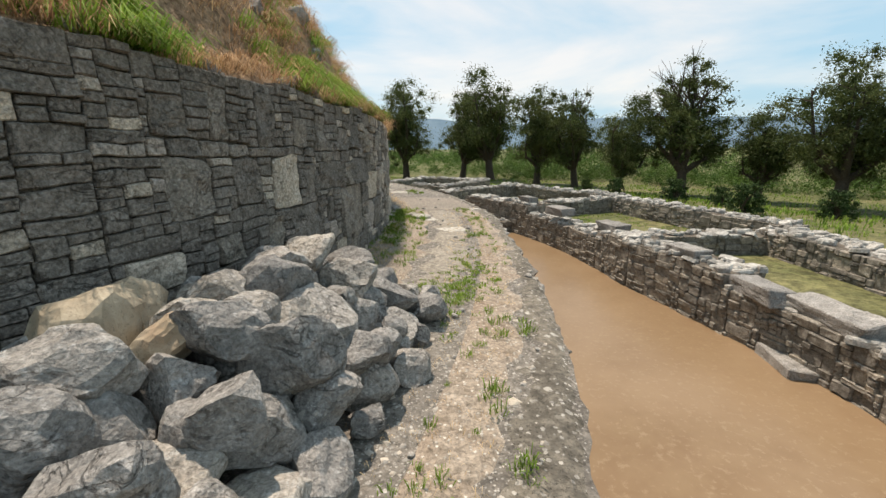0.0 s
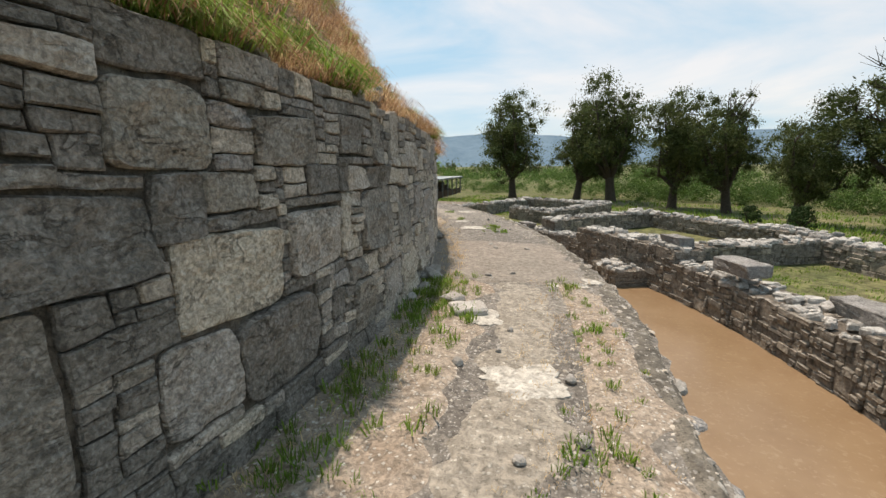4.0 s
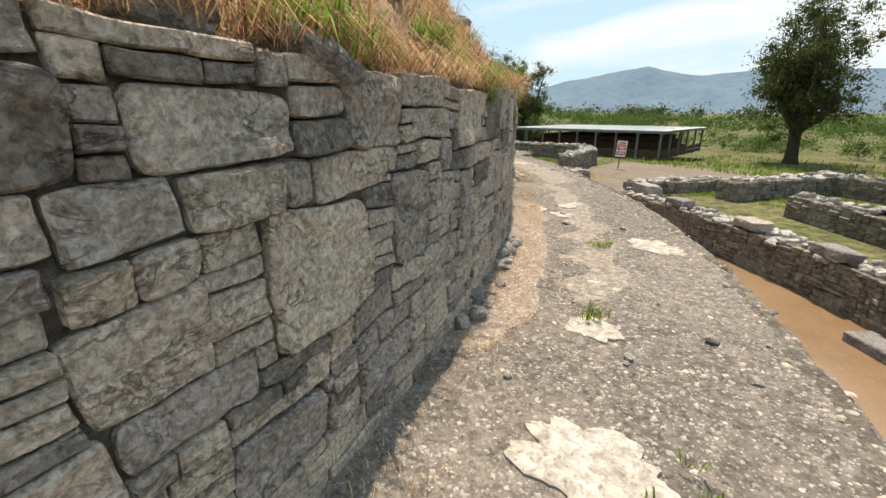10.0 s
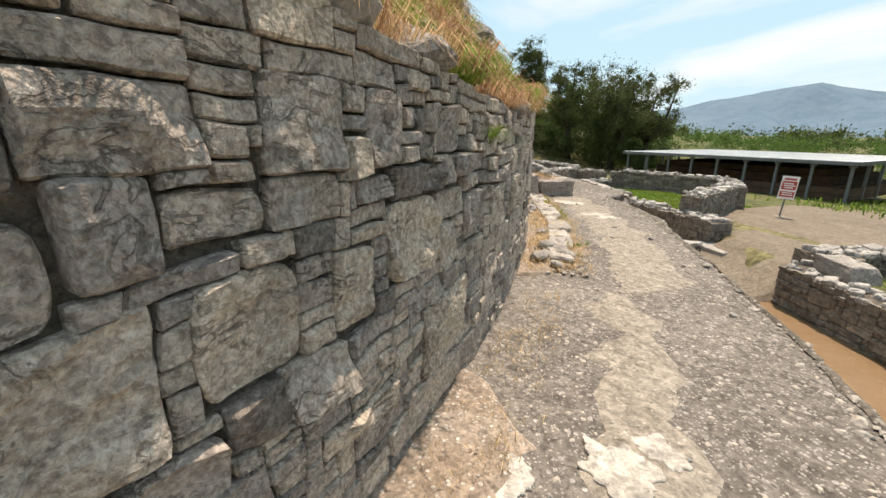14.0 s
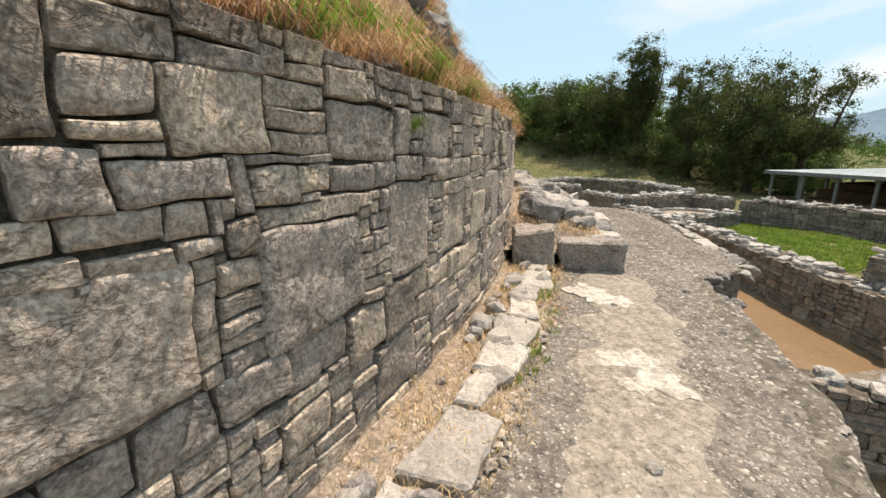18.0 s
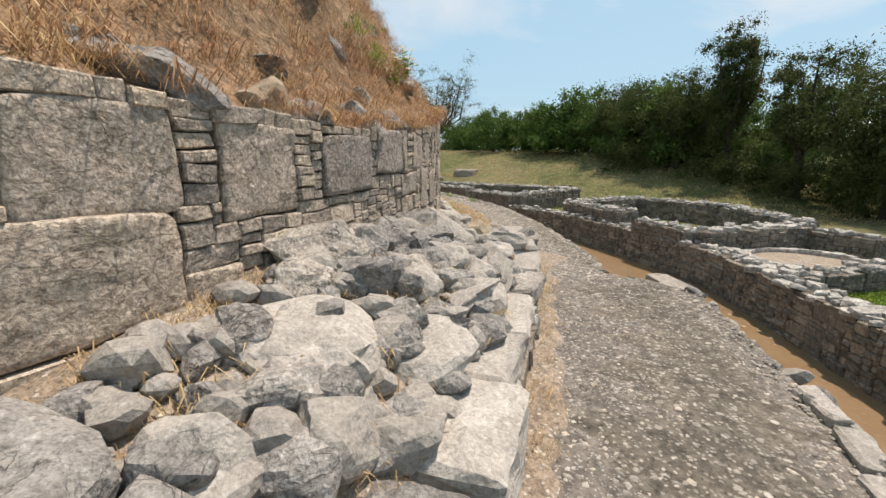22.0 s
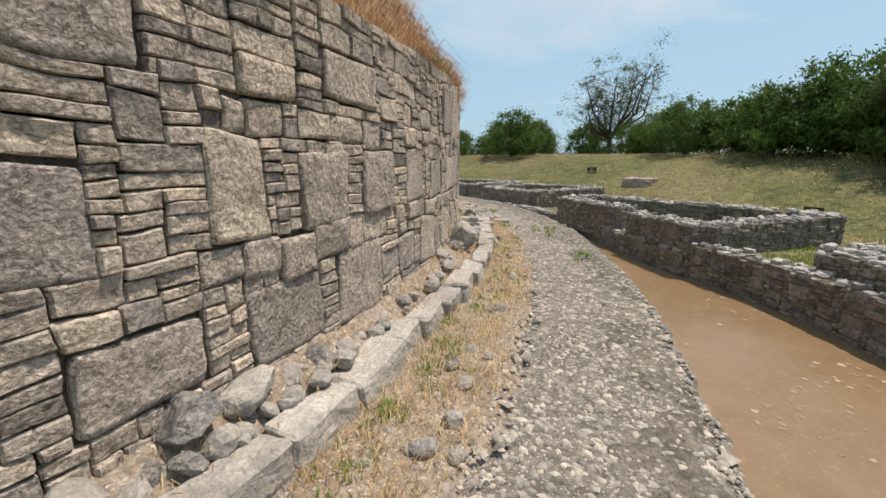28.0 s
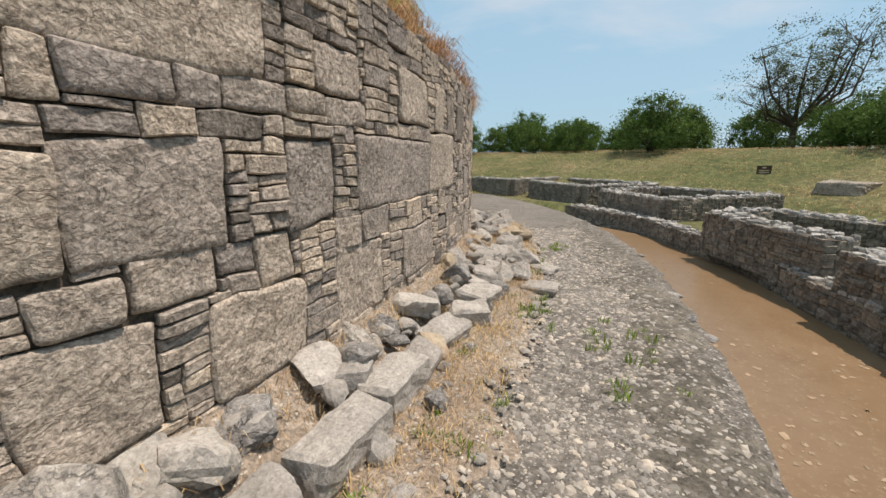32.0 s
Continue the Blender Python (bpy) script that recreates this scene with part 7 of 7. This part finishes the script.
def make_tree(seed, high, wide, limbs=7, clumps=60, per=120, leaf=0.16, material=M_LEAF, twigs=0, bare_top=False, label="", trunk=0.3, fork=0.28, lean=0.08, clump_r=1.15, fill_in=True):
    rg = random.Random(seed)
    host = new("tree")
    s = Soup()
    tips = []
    base = Vector((0, 0, -0.3))
    bend = Vector((rg.uniform(-1, 1), rg.uniform(-1, 1), 0)) * lean * high
    crotch = Vector((0, 0, high * fork)) + bend * fork
    tube(s, [base, Vector((0, 0, 0.3)), crotch * 0.55, crotch], [trunk * 1.5, trunk, trunk * 0.85, trunk * 0.8], 9)
    for k in range(limbs):
        a = 2 * math.pi * k / limbs + rg.uniform(-0.4, 0.4)
        out = wide * rg.uniform(0.35, 0.95) * (0.35 if k == 0 else 1.0)
        top = crotch + bend * 0.4 + Vector((math.cos(a) * out, math.sin(a) * out, high * rg.uniform(0.2, 0.62 if k else 0.72)))
        mid = crotch.lerp(top, 0.5) + Vector((math.cos(a) * 0.2 * out, math.sin(a) * 0.2 * out, -0.06 * high)) + Vector((rg.gauss(0, 0.2), rg.gauss(0, 0.2), 0))
        tube(s, [crotch - Vector((0, 0, 0.2)), crotch.lerp(mid, 0.6), mid, top], [trunk * 0.62, trunk * 0.45, trunk * 0.34, trunk * 0.08], 6)
        tips += [(top, 1.0), (mid.lerp(top, 0.5), 0.9), (mid, 0.8)]
        for _ in range(4 + twigs):
            q = mid.lerp(top, rg.uniform(-0.1, 1.0))
            e = q + Vector((rg.gauss(0, 1), rg.gauss(0, 1), rg.uniform(0.1, 1.2))) * wide * 0.24
            tube(s, [q, q.lerp(e, 0.5) + Vector((rg.gauss(0, 0.1), rg.gauss(0, 0.1), 0.05)), e], [trunk * 0.16, trunk * 0.1, trunk * 0.03], 4)
            tips.append((q.lerp(e, 0.6), 0.8))
            if twigs:
                for _ in range(3):
                    f = e + Vector((rg.gauss(0, 1), rg.gauss(0, 1), rg.uniform(0.0, 1.2))) * wide * 0.13
                    tube(s, [q.lerp(e, 0.6), e.lerp(f, 0.4), f], [trunk * 0.07, trunk * 0.05, trunk * 0.02], 3)
                    tips.append((f, 0.6))
    if bare_top:
        for _ in range(12):
            q = crotch + Vector((rg.gauss(0, 0.3), rg.gauss(0, 0.3), high * rg.uniform(0.35, 0.5)))
            e = q + Vector((rg.gauss(0, 0.28) * wide, rg.gauss(0, 0.28) * wide, high * rg.uniform(0.15, 0.3)))
            tube(s, [q, q.lerp(e, 0.5) + Vector((rg.gauss(0, 0.2), rg.gauss(0, 0.2), 0)), e], [trunk * 0.2, trunk * 0.12, trunk * 0.04], 4)
            for _ in range(3):
                f = e + Vector((rg.gauss(0, 0.4), rg.gauss(0, 0.4), rg.uniform(-0.1, 0.6)))
                tube(s, [q.lerp(e, 0.7), f], [trunk * 0.07, trunk * 0.02], 3)
    part("trunk", s, M_BARK, host, smooth=True)
    centres = []
    for _ in range(clumps):
        p, w = rg.choice(tips)
        if fill_in and rg.random() < 0.5:
            a, b, q = rg.uniform(0, 6.28), rg.uniform(-1, 1), rg.random() ** 0.4
            k = math.sqrt(1 - b * b) * (0.75 + 0.25 * math.cos(3 * a))
            k *= 1.0 + 0.7 * noise.noise(Vector((math.cos(a) * 1.6, math.sin(a) * 1.6, b * 2.0 + seed)))
            p = Vector((math.cos(a) * wide * k * q, math.sin(a) * wide * k * q, high * (0.57 + 0.4 * b * q))) + bend * 0.6
        centres.append((p + Vector((rg.gauss(0, 1), rg.gauss(0, 1), rg.gauss(-0.1, 0.8))) * wide * 0.16, w * wide * 0.32 * rg.uniform(0.6, 1.3)))
    part("crown", leaf_mesh("crown", centres, per, clump_r, leaf, seed, material), material, host)
    return tagged(host, label, "tree", "trees")


def make_bush(seed, high, wide, material=M_BUSH, clumps=40, per=120, leaf=0.14, label="", category="bush", group="bushes"):
    rg = random.Random(seed)
    host = new("bush")
    s = Soup()
    centres = []
    for _ in range(6):
        e = Vector((rg.gauss(0, 0.3) * wide, rg.gauss(0, 0.3) * wide, high * rg.uniform(0.4, 0.75)))
        tube(s, [Vector((rg.gauss(0, 0.1), rg.gauss(0, 0.1), -0.3)), e * 0.5 + Vector((0.1, 0, 0)), e], [0.09, 0.06, 0.02], 5)
    for _ in range(clumps):
        a, q = rg.uniform(0, 6.28), rg.random() ** 0.5
        h = rg.uniform(0.1, 0.95)
        k = math.sqrt(max(0.05, 1 - (h * 0.95) ** 2.2))
        centres.append((Vector((math.cos(a) * q * wide * k, math.sin(a) * q * wide * k, h * high * rg.uniform(0.75, 1.0))), wide * 0.3 * rg.uniform(0.6, 1.2)))
    part("stem", s, M_BARK, host)
    part("foliage", leaf_mesh("foliage", centres, per, 1.0, leaf, seed, material), material, host)
    return tagged(host, label, category, group)


def plant(ob, r, d, scale=1.0, turn=0.0, first=False, up=1.0, label=""):
    m = Matrix.Translation(polar(r, d, ground_z(r, d))) @ Matrix.Rotation(turn, 4, 'Z') @ Matrix.Diagonal((scale, scale, scale * up, 1))
    if first:
        ob.matrix_world = m
        return ob
    made = copy_thing(ob, m)
    made.matrix_world = m
    if label:
        made["label"] = label
    return made


OLIVE = "olive-green willow-like tree with a dark leaning trunk"
tree_a = make_tree(3, 10.0, 2.9, 10, 230, 200, 0.085, label=OLIVE, trunk=0.36, fork=0.2)
tree_b = make_tree(8, 10.0, 3.0, 10, 230, 200, 0.085, label=OLIVE, trunk=0.4, lean=0.14, fork=0.2)
tree_c = make_tree(15, 9.4, 2.8, 9, 200, 190, 0.085, fork=0.2, label="olive-green tree with dead bare branches on top", trunk=0.36, bare_top=True, twigs=1)
tree_d = make_tree(24, 11.0, 4.0, 12, 300, 190, 0.1, fork=0.16, label="tall dense dark-green tree with several limbs", trunk=0.4)
tree_e = make_tree(33, 13.0, 5.6, 12, 210, 90, 0.09, M_LEAF, twigs=4, label="thin-leaved spreading tree with dark bare limbs", trunk=0.38, fork=0.2, lean=0.01, clump_r=1.2)
plant(tree_a, 55.0, 73.4, 1.42, 0.3, True)
plant(tree_c, 56.5, 65.2, 1.28, 1.2, True)
plant(tree_b, 55.5, 60.6, 1.46, 0.0, True)
plant(tree_a, 52.5, 52.5, 1.16, 2.0)
plant(tree_c, 52.0, 47.2, 1.1, 4.0)
plant(tree_b, 48.1, 39.9, 0.86, 3.0)
plant(tree_c, 49.2, 33.8, 1.24, 2.2)
plant(tree_a, 51.5, 28.4, 0.78, 1.2)
plant(tree_b, 50.4, 22.4, 1.05, 5.0)
plant(tree_a, 51.0, 17.0, 1.0, 3.3)
plant(tree_b, 52.0, 11.0, 1.0, 1.3)
tall = make_tree(27, 14.0, 2.7, 9, 210, 190, 0.1, fork=0.3, label="tall narrow dark-green tree with a clumped crown", trunk=0.36, lean=0.03)
wide = make_tree(29, 12.0, 3.3, 8, 150, 190, 0.1, fork=0.3, label="dark-green tree with open spreading limbs", trunk=0.42, twigs=1, fill_in=False)
plant(tree_d, 50.0, 121.0, 0.76, 0.5, True)
plant(tall, 50.0, 116.2, 0.86, 2.5, True)
plant(wide, 50.0, 110.6, 0.9, 4.2, True)
plant(tree_d, 49.0, 104.2, 0.92, 4.0)
plant(wide, 51.0, 101.4, 0.84, 1.3)
plant(tree_d, 52.0, 125.6, 0.7, 3.3)
plant(tree_e, 76.0, 161.0, 1.2, 0.0, True)
plant(tree_d, 54.0, 129.5, 0.66, 5.3)
GREENB = "bright green dense thorny bush"
bush_a = make_bush(51, 5.0, 3.6, M_BUSH, 80, 190, 0.12, GREENB)
bush_b = make_bush(52, 4.2, 3.2, M_BUSH, 70, 190, 0.12, GREENB)
plant(bush_a, 59.0, 147.8, 1.15, 0, True)
plant(bush_b, 57.0, 139.5, 1.45, 0, True)
for k, (r, d, s) in enumerate([(55, 131, 1.35), (58, 134.8, 1.5), (52, 123.6, 1.6), (66, 150.5, 1.25), (62, 143.5, 1.4), (57, 136, 1.2), (65, 155.0, 1.0), (58, 168.5, 1.25), (64.5, 168.0, 1.2), (68, -172.5, 1.3), (80, -177, 1.5),
                              (82, 172, 1.4), (84, 165, 1.5), (86, 158, 1.5), (70, 176, 0.9), (60, 128, 1.5), (62, 122, 1.5), (66, 116, 1.5), (70, 108, 1.4), (75, 140, 1.5), (90, 150, 1.6), (53, 118.5, 0.8), (52, 113.6, 0.75), (52.5, 107.6, 0.7), (52, 102.6, 0.75), (53, 122.8, 0.8), (60, 184, 0.95), (60, 178.5, 0.85), (62, 189.5, 1.0), (58, 194, 0.95), (66, 181.5, 1.1), (70, 174, 1.1)]):
    plant(bush_a if k % 2 else bush_b, r, d, s, k * 1.3)
clipped = make_bush(61, 1.7, 0.85, M_CLIP, 60, 90, 0.06, "dark green clipped round bush", group="clipped bushes")
plant(clipped, 41.5, 29.0, 1.0, 0, True)
for r, d, s in ((41.5, 35.2, 0.85), (42.0, 25.3, 0.8), (39.5, 21.2, 1.1), (43.0, 18.0, 1.0), (42.5, 39.5, 0.7)):
    plant(clipped, r, d, s, d)


def thicket(name, rows, seed, material, leaf, per, label):
    """A far band of bushes, too many to count."""
    rg = random.Random(seed)
    centres = []
    for r0, r1, d0, d1, n, lo, hi, rad in rows:
        for _ in range(n):
            r, d = rg.uniform(r0, r1), rg.uniform(d0, d1)
            z = ground_z(r, d)
            for _ in range(5):
                centres.append((polar(r, d, z) + Vector((rg.gauss(0, 1) * rad, rg.gauss(0, 1) * rad, rg.uniform(lo, hi))), rad))
    return thing(name, leaf_mesh(name, centres, per, 1.0, leaf, seed, material), material, label, "bushes", kind="stuff")


thicket("thicket", [(61, 73, -5, 66, 150, 0.2, 3.2, 1.4), (60, 74, 8, 100, 90, 0.1, 1.7, 1.3), (76, 95, 5, 125, 90, 0.2, 3.0, 1.8)], 81, M_BUSH, 0.09, 190, "green thicket beyond the row of trees")
thicket("undergrowth", [(48, 57, 100, 128, 75, 0.1, 2.4, 1.1)], 84, M_LEAF, 0.1, 170, "dark green undergrowth beneath the trees")
thicket("far_treeline", [(150, 320, 0, 200, 170, 0.5, 5.0, 3.6)], 82, M_LEAF, 0.5, 70, "far line of dark green trees")
thicket("far_scrub", [(110, 260, 60, 130, 120, 0.3, 2.0, 3.0)], 83, M_BUSH, 0.38, 80, "far green scrub on the plain")
rows = []
for _ in range(4600):
    d, r = rq.uniform(104, 195), rq.uniform(38, 64)
    rows.append((r, d, ground_z(r, d), rq.uniform(0.8, 2.0)))
tufts("bank_grass", rows, M_STRAW, 12, 0.13, 0.6, 47, "yellowed grass on the bank", 0.012, 1.3)
rows = []
for _ in range(1300):
    d, r = rq.uniform(4, 80), rq.uniform(36, 58)
    rows.append((r, d, ground_z(r, d), rq.uniform(0.8, 1.8)))
tufts("field_grass", rows, M_GREEN, 9, 0.26, 0.6, 48, "rough green grass among the trees", 0.02, 0.9)

BASIN, BASIN_R = (30.7, 91.5, ground_z(30.7, 91.5) + 0.06), 1.5

# ---- dry round basin in a cell ----
basin = new("basin")
tagged(basin, "low round dry-stone basin filled with brown earth", "basin")
bx = BASIN
disc = Soup()
n = 48
disc.v.append((0, 0, 0.06))
for k in range(n):
    a = 2 * math.pi * k / n
    disc.v.append((BASIN_R * math.cos(a), BASIN_R * math.sin(a), 0.03 + 0.02 * noise.noise(Vector((a * 3, 0, 0)))))
for k in range(n):
    disc.f.append((0, 1 + k, 1 + (k + 1) % n))
part("earth", disc, M_SOIL, basin)
for k in range(34):
    a = 2 * math.pi * k / 34
    s = Soup()
    s.add(*face_stone(0.34, 0.3, 0.08, 0.06 + rq.uniform(0, 0.04), rq, 0.02, 0.5))
    part("kerb_stone", s, M_TOP, basin).matrix_basis = Matrix.Translation((BASIN_R * math.cos(a), BASIN_R * math.sin(a), 0.08)) @ Matrix.Rotation(a + 1.57, 4, 'Z') @ Matrix.Rotation(math.pi / 2, 4, 'X')
basin.matrix_world = Matrix.Translation(polar(bx[0], bx[1], bx[2]))

# ---- bare ground round the shelter ----
sand = Soup()
n = 40
for k in range(n + 1):
    for i in range(13):
        d, r = 59.0 + 16.0 * k / n, 28.5 + 12.0 * i / 12
        sand.v.append(tuple(polar(r, d, ground_z(r, d) + (0.04 if 0 < k < n and 0 < i < 12 else -0.1))))
for k in range(n):
    for i in range(12):
        a = k * 13 + i
        sand.f.append((a, a + 1, a + 14, a + 13))
thing("trim_sand", sand, M_SAND, "bare pale sandy ground round the shelter", "sand", kind="structure", smooth=True)

mud = Soup()
for k in range(n + 1):
    for i in range(13):
        d, r = 57.6 + 10.2 * k / n, 22.0 + 7.2 * i / 12
        mud.v.append(tuple(polar(r, d, ground_z(r, d) + (0.04 if 0 < k < n and 0 < i < 12 else -0.1))))
for k in range(n):
    for i in range(12):
        a = k * 13 + i
        mud.f.append((a, a + 1, a + 14, a + 13))
thing("trim_landing", mud, M_SAND, "damp sandy landing at the end of the ditch", "sand", kind="structure", smooth=True)

# ---- shelter ----
shelter = new("shelter")
tagged(shelter, "long open shelter with a flat tin roof on grey posts", "shelter")
SX, SY, SW, SD = 1.95, 46.4, 13.7, 11.4
zf = -2.05
roof = Soup()
roof.add(*box(SW + 0.6, SD + 0.6, 0.06, 0, 0, 2.16, 0.01))
roof_sheet = part("roof", roof, M_TIN, shelter)
for k in range(38):
    part("rib", boxes((0.05, SD + 0.5, 0.025, -SW / 2 + (k + 0.5) * SW / 38, 0, 2.222, 0.0)), M_TIN, roof_sheet)
for x, y, w, dp in ((0, -SD / 2 - 0.33, SW + 0.66, 0.05), (0, SD / 2 + 0.33, SW + 0.66, 0.05), (-SW / 2 - 0.33, 0, 0.05, SD + 0.6), (SW / 2 + 0.33, 0, 0.05, SD + 0.6)):
    part("fascia", boxes((w, dp, 0.2, x, y, 2.02, 0.005)), M_STEEL, shelter)
for k in range(9):
    x = -SW / 2 + SW * k / 8
    for y in (-SD / 2, SD / 2):
        post = part("post", boxes((0.14, 0.14, 2.05, x, y, 0, 0.01)), M_STEEL, shelter)
        part("bracket", boxes((0.34, 0.1, 0.12, x, y, 1.88, 0.03)), M_STEEL, post)
for k in range(1, 5):
    for x in (-SW / 2, SW / 2):
        post = part("post", boxes((0.14, 0.14, 2.05, x, -SD / 2 + SD * k / 5, 0, 0.01)), M_STEEL, shelter)
        part("bracket", boxes((0.1, 0.34, 0.12, x, -SD / 2 + SD * k / 5, 1.88, 0.03)), M_STEEL, post)
for k in range(8):
    for z in (0.06, 0.42):
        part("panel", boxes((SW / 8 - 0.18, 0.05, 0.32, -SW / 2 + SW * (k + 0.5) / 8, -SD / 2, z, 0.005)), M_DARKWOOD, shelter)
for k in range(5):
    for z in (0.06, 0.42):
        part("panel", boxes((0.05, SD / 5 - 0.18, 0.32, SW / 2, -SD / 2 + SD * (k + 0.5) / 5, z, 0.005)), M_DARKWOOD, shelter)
shelter.matrix_world = Matrix.Translation((SX, SY, zf))
plinth = new("plinth")
tagged(plinth, "old brown masonry plinth under the shelter's roof", "plinth")
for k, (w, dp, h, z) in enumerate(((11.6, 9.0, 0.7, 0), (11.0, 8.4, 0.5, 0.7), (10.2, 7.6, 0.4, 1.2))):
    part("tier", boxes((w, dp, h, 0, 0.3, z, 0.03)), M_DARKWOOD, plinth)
plinth.matrix_world = Matrix.Translation((SX, SY, zf))

# ---- signs ----
def sign(r, deg, foot, top, w, h, turn, plate, ink, label, bars, tilt=0.0):
    host = new("sign")
    tagged(host, label, "sign")
    part("pole", boxes((0.05, 0.05, top - foot - 0.05, 0, 0.03, 0, 0.006)), M_STEEL, host)
    part("base", boxes((0.4, 0.34, 0.08, 0, 0.03, -0.03, 0.02)), M_CONCRETE, host)
    board = part("board", boxes((w, 0.02, h, 0, 0, top - foot - h, 0.004)), plate, host)
    for x, z, bw, bh in bars:
        part("lettering", boxes((bw * w, 0.006, bh * h, x * w, -0.013, top - foot - h + z * h, 0.0)), ink, board)
    p = polar(r, deg, foot)
    host.matrix_world = Matrix.Translation(p) @ Matrix.Rotation(radians(turn), 4, 'Z') @ Matrix.Rotation(tilt, 4, 'Y')
    return host


sign(31.4, 71.0, ground_z(31.4, 71.0), 0.0, 0.52, 0.86, 33.0, M_SIGN_WHITE, M_SIGN_RED, "white notice board with red panels on a thin pole",
     [(0, 0.42, 0.84, 0.36), (0, 0.1, 0.84, 0.24), (0.0, 0.83, 0.7, 0.08)], 0.06)
made = bpy.data.objects["board"]
for x, z, bw, bh in ((-0.05, 0.66, 0.6, 0.05), (0.02, 0.57, 0.68, 0.05), (0.0, 0.48, 0.5, 0.05), (0.0, 0.26, 0.6, 0.04), (0.02, 0.17, 0.66, 0.04)):
    part("lettering", boxes((bw * 0.52, 0.006, bh * 0.86, x * 0.52, -0.019, 0.0 - ground_z(31.4, 71.0) - 0.86 + z * 0.86, 0.0)), M_SIGN_WHITE, made)
BROWN = [(0, 0.68, 0.3, 0.16), (0, 0.4, 0.7, 0.1), (0, 0.18, 0.7, 0.1)]
sign(49.1, 153.5, ground_z(49.1, 153.5), 1.1, 0.95, 0.66, 70.0, M_SIGN_DARK, M_SIGN_TAN, "dark brown notice board on a pole in yellow grass", BROWN)
sign(38.0, 124.2, ground_z(38.0, 124.2), -0.55, 0.8, 0.5, 40.0, M_SIGN_DARK, M_SIGN_TAN, "low dark brown notice board beside the ruined cells", BROWN)
ob = new("stone_base", slab_mesh("stone_base", 2.4, 1.9, 0.85, 610, M_RING, 0.04, 0.06))
ob.matrix_world = Matrix.Translation(polar(46.5, 146.2, ground_z(46.5, 146.2) - 0.3)) @ Matrix.Rotation(radians(60), 4, 'Z')
tagged(ob, "square ruined stone base on the grass bank", "ruin")

# ---- distance: hills and a pylon ----
RIDGE = [(0, 1.8), (30, 2.4), (49, 3.1), (58, 3.6), (67, 3.9), (80, 3.2), (90, 4.0), (97, 4.6), (100, 4.4), (103.5, 4.2), (106, 4.4), (109.5, 5.3), (112, 5.0), (114.5, 4.6), (118, 4.0), (121, 3.4), (125, 2.8), (135, 2.2), (150, 1.6), (180, 1.2), (250, 1.5), (360, 1.8)]
hill = Soup()
HD = [k * 0.75 for k in range(480)]
for d in HD:
    e = along(RIDGE, d) + 0.16 * noise.noise(Vector((d * 0.35, 0, 0))) + 0.06 * noise.noise(Vector((d * 1.4, 0, 3)))
    for k in range(7):
        f = k / 6
        r = 2300 + 900 * f
        zz = (3200 * math.tan(radians(e))) * (f ** 1.2) + 60 * f * (1 - f) * 4 * noise.noise(Vector((d * 0.4, f * 3, 7)))
        hill.v.append(tuple(polar(r, d, zz - 12)))
for k in range(len(HD)):
    for i in range(6):
        a, b = k * 7 + i, ((k + 1) % len(HD)) * 7 + i
        hill.f.append((a, a + 1, b + 1, b))
thing("backdrop_hills", hill, M_HILL, "far hills with haze put into their blue colour", "hills", kind="structure", smooth=True)
pylon = new("pylon")
tagged(pylon, "far grey lattice power pylon", "pylon")
s = Soup()
for sx, sy in ((1, 1), (1, -1), (-1, 1), (-1, -1)):
    tube(s, [Vector((3 * sx, 3 * sy, 0)), Vector((0.5 * sx, 0.5 * sy, 26)), Vector((0.3 * sx, 0.3 * sy, 34))], [0.22, 0.18, 0.14], 4)
for k in range(7):
    z = 3 + 3.4 * k
    q = 3 - 2.5 * z / 26
    tube(s, [Vector((-q, -q, z)), Vector((q, -q, z + 3.2))], [0.12, 0.12], 3)
    tube(s, [Vector((q, q, z)), Vector((-q, q, z + 3.2))], [0.12, 0.12], 3)
part("mast", s, M_STEEL, pylon)
for z in (24, 28, 32):
    s = Soup()
    tube(s, [Vector((-5, 0, z)), Vector((0, 0, z + 0.6)), Vector((5, 0, z))], [0.1, 0.25, 0.1], 4)
    part("crossarm", s, M_STEEL, pylon)
pylon.matrix_world = Matrix.Translation(polar(420, 122.6, -3))
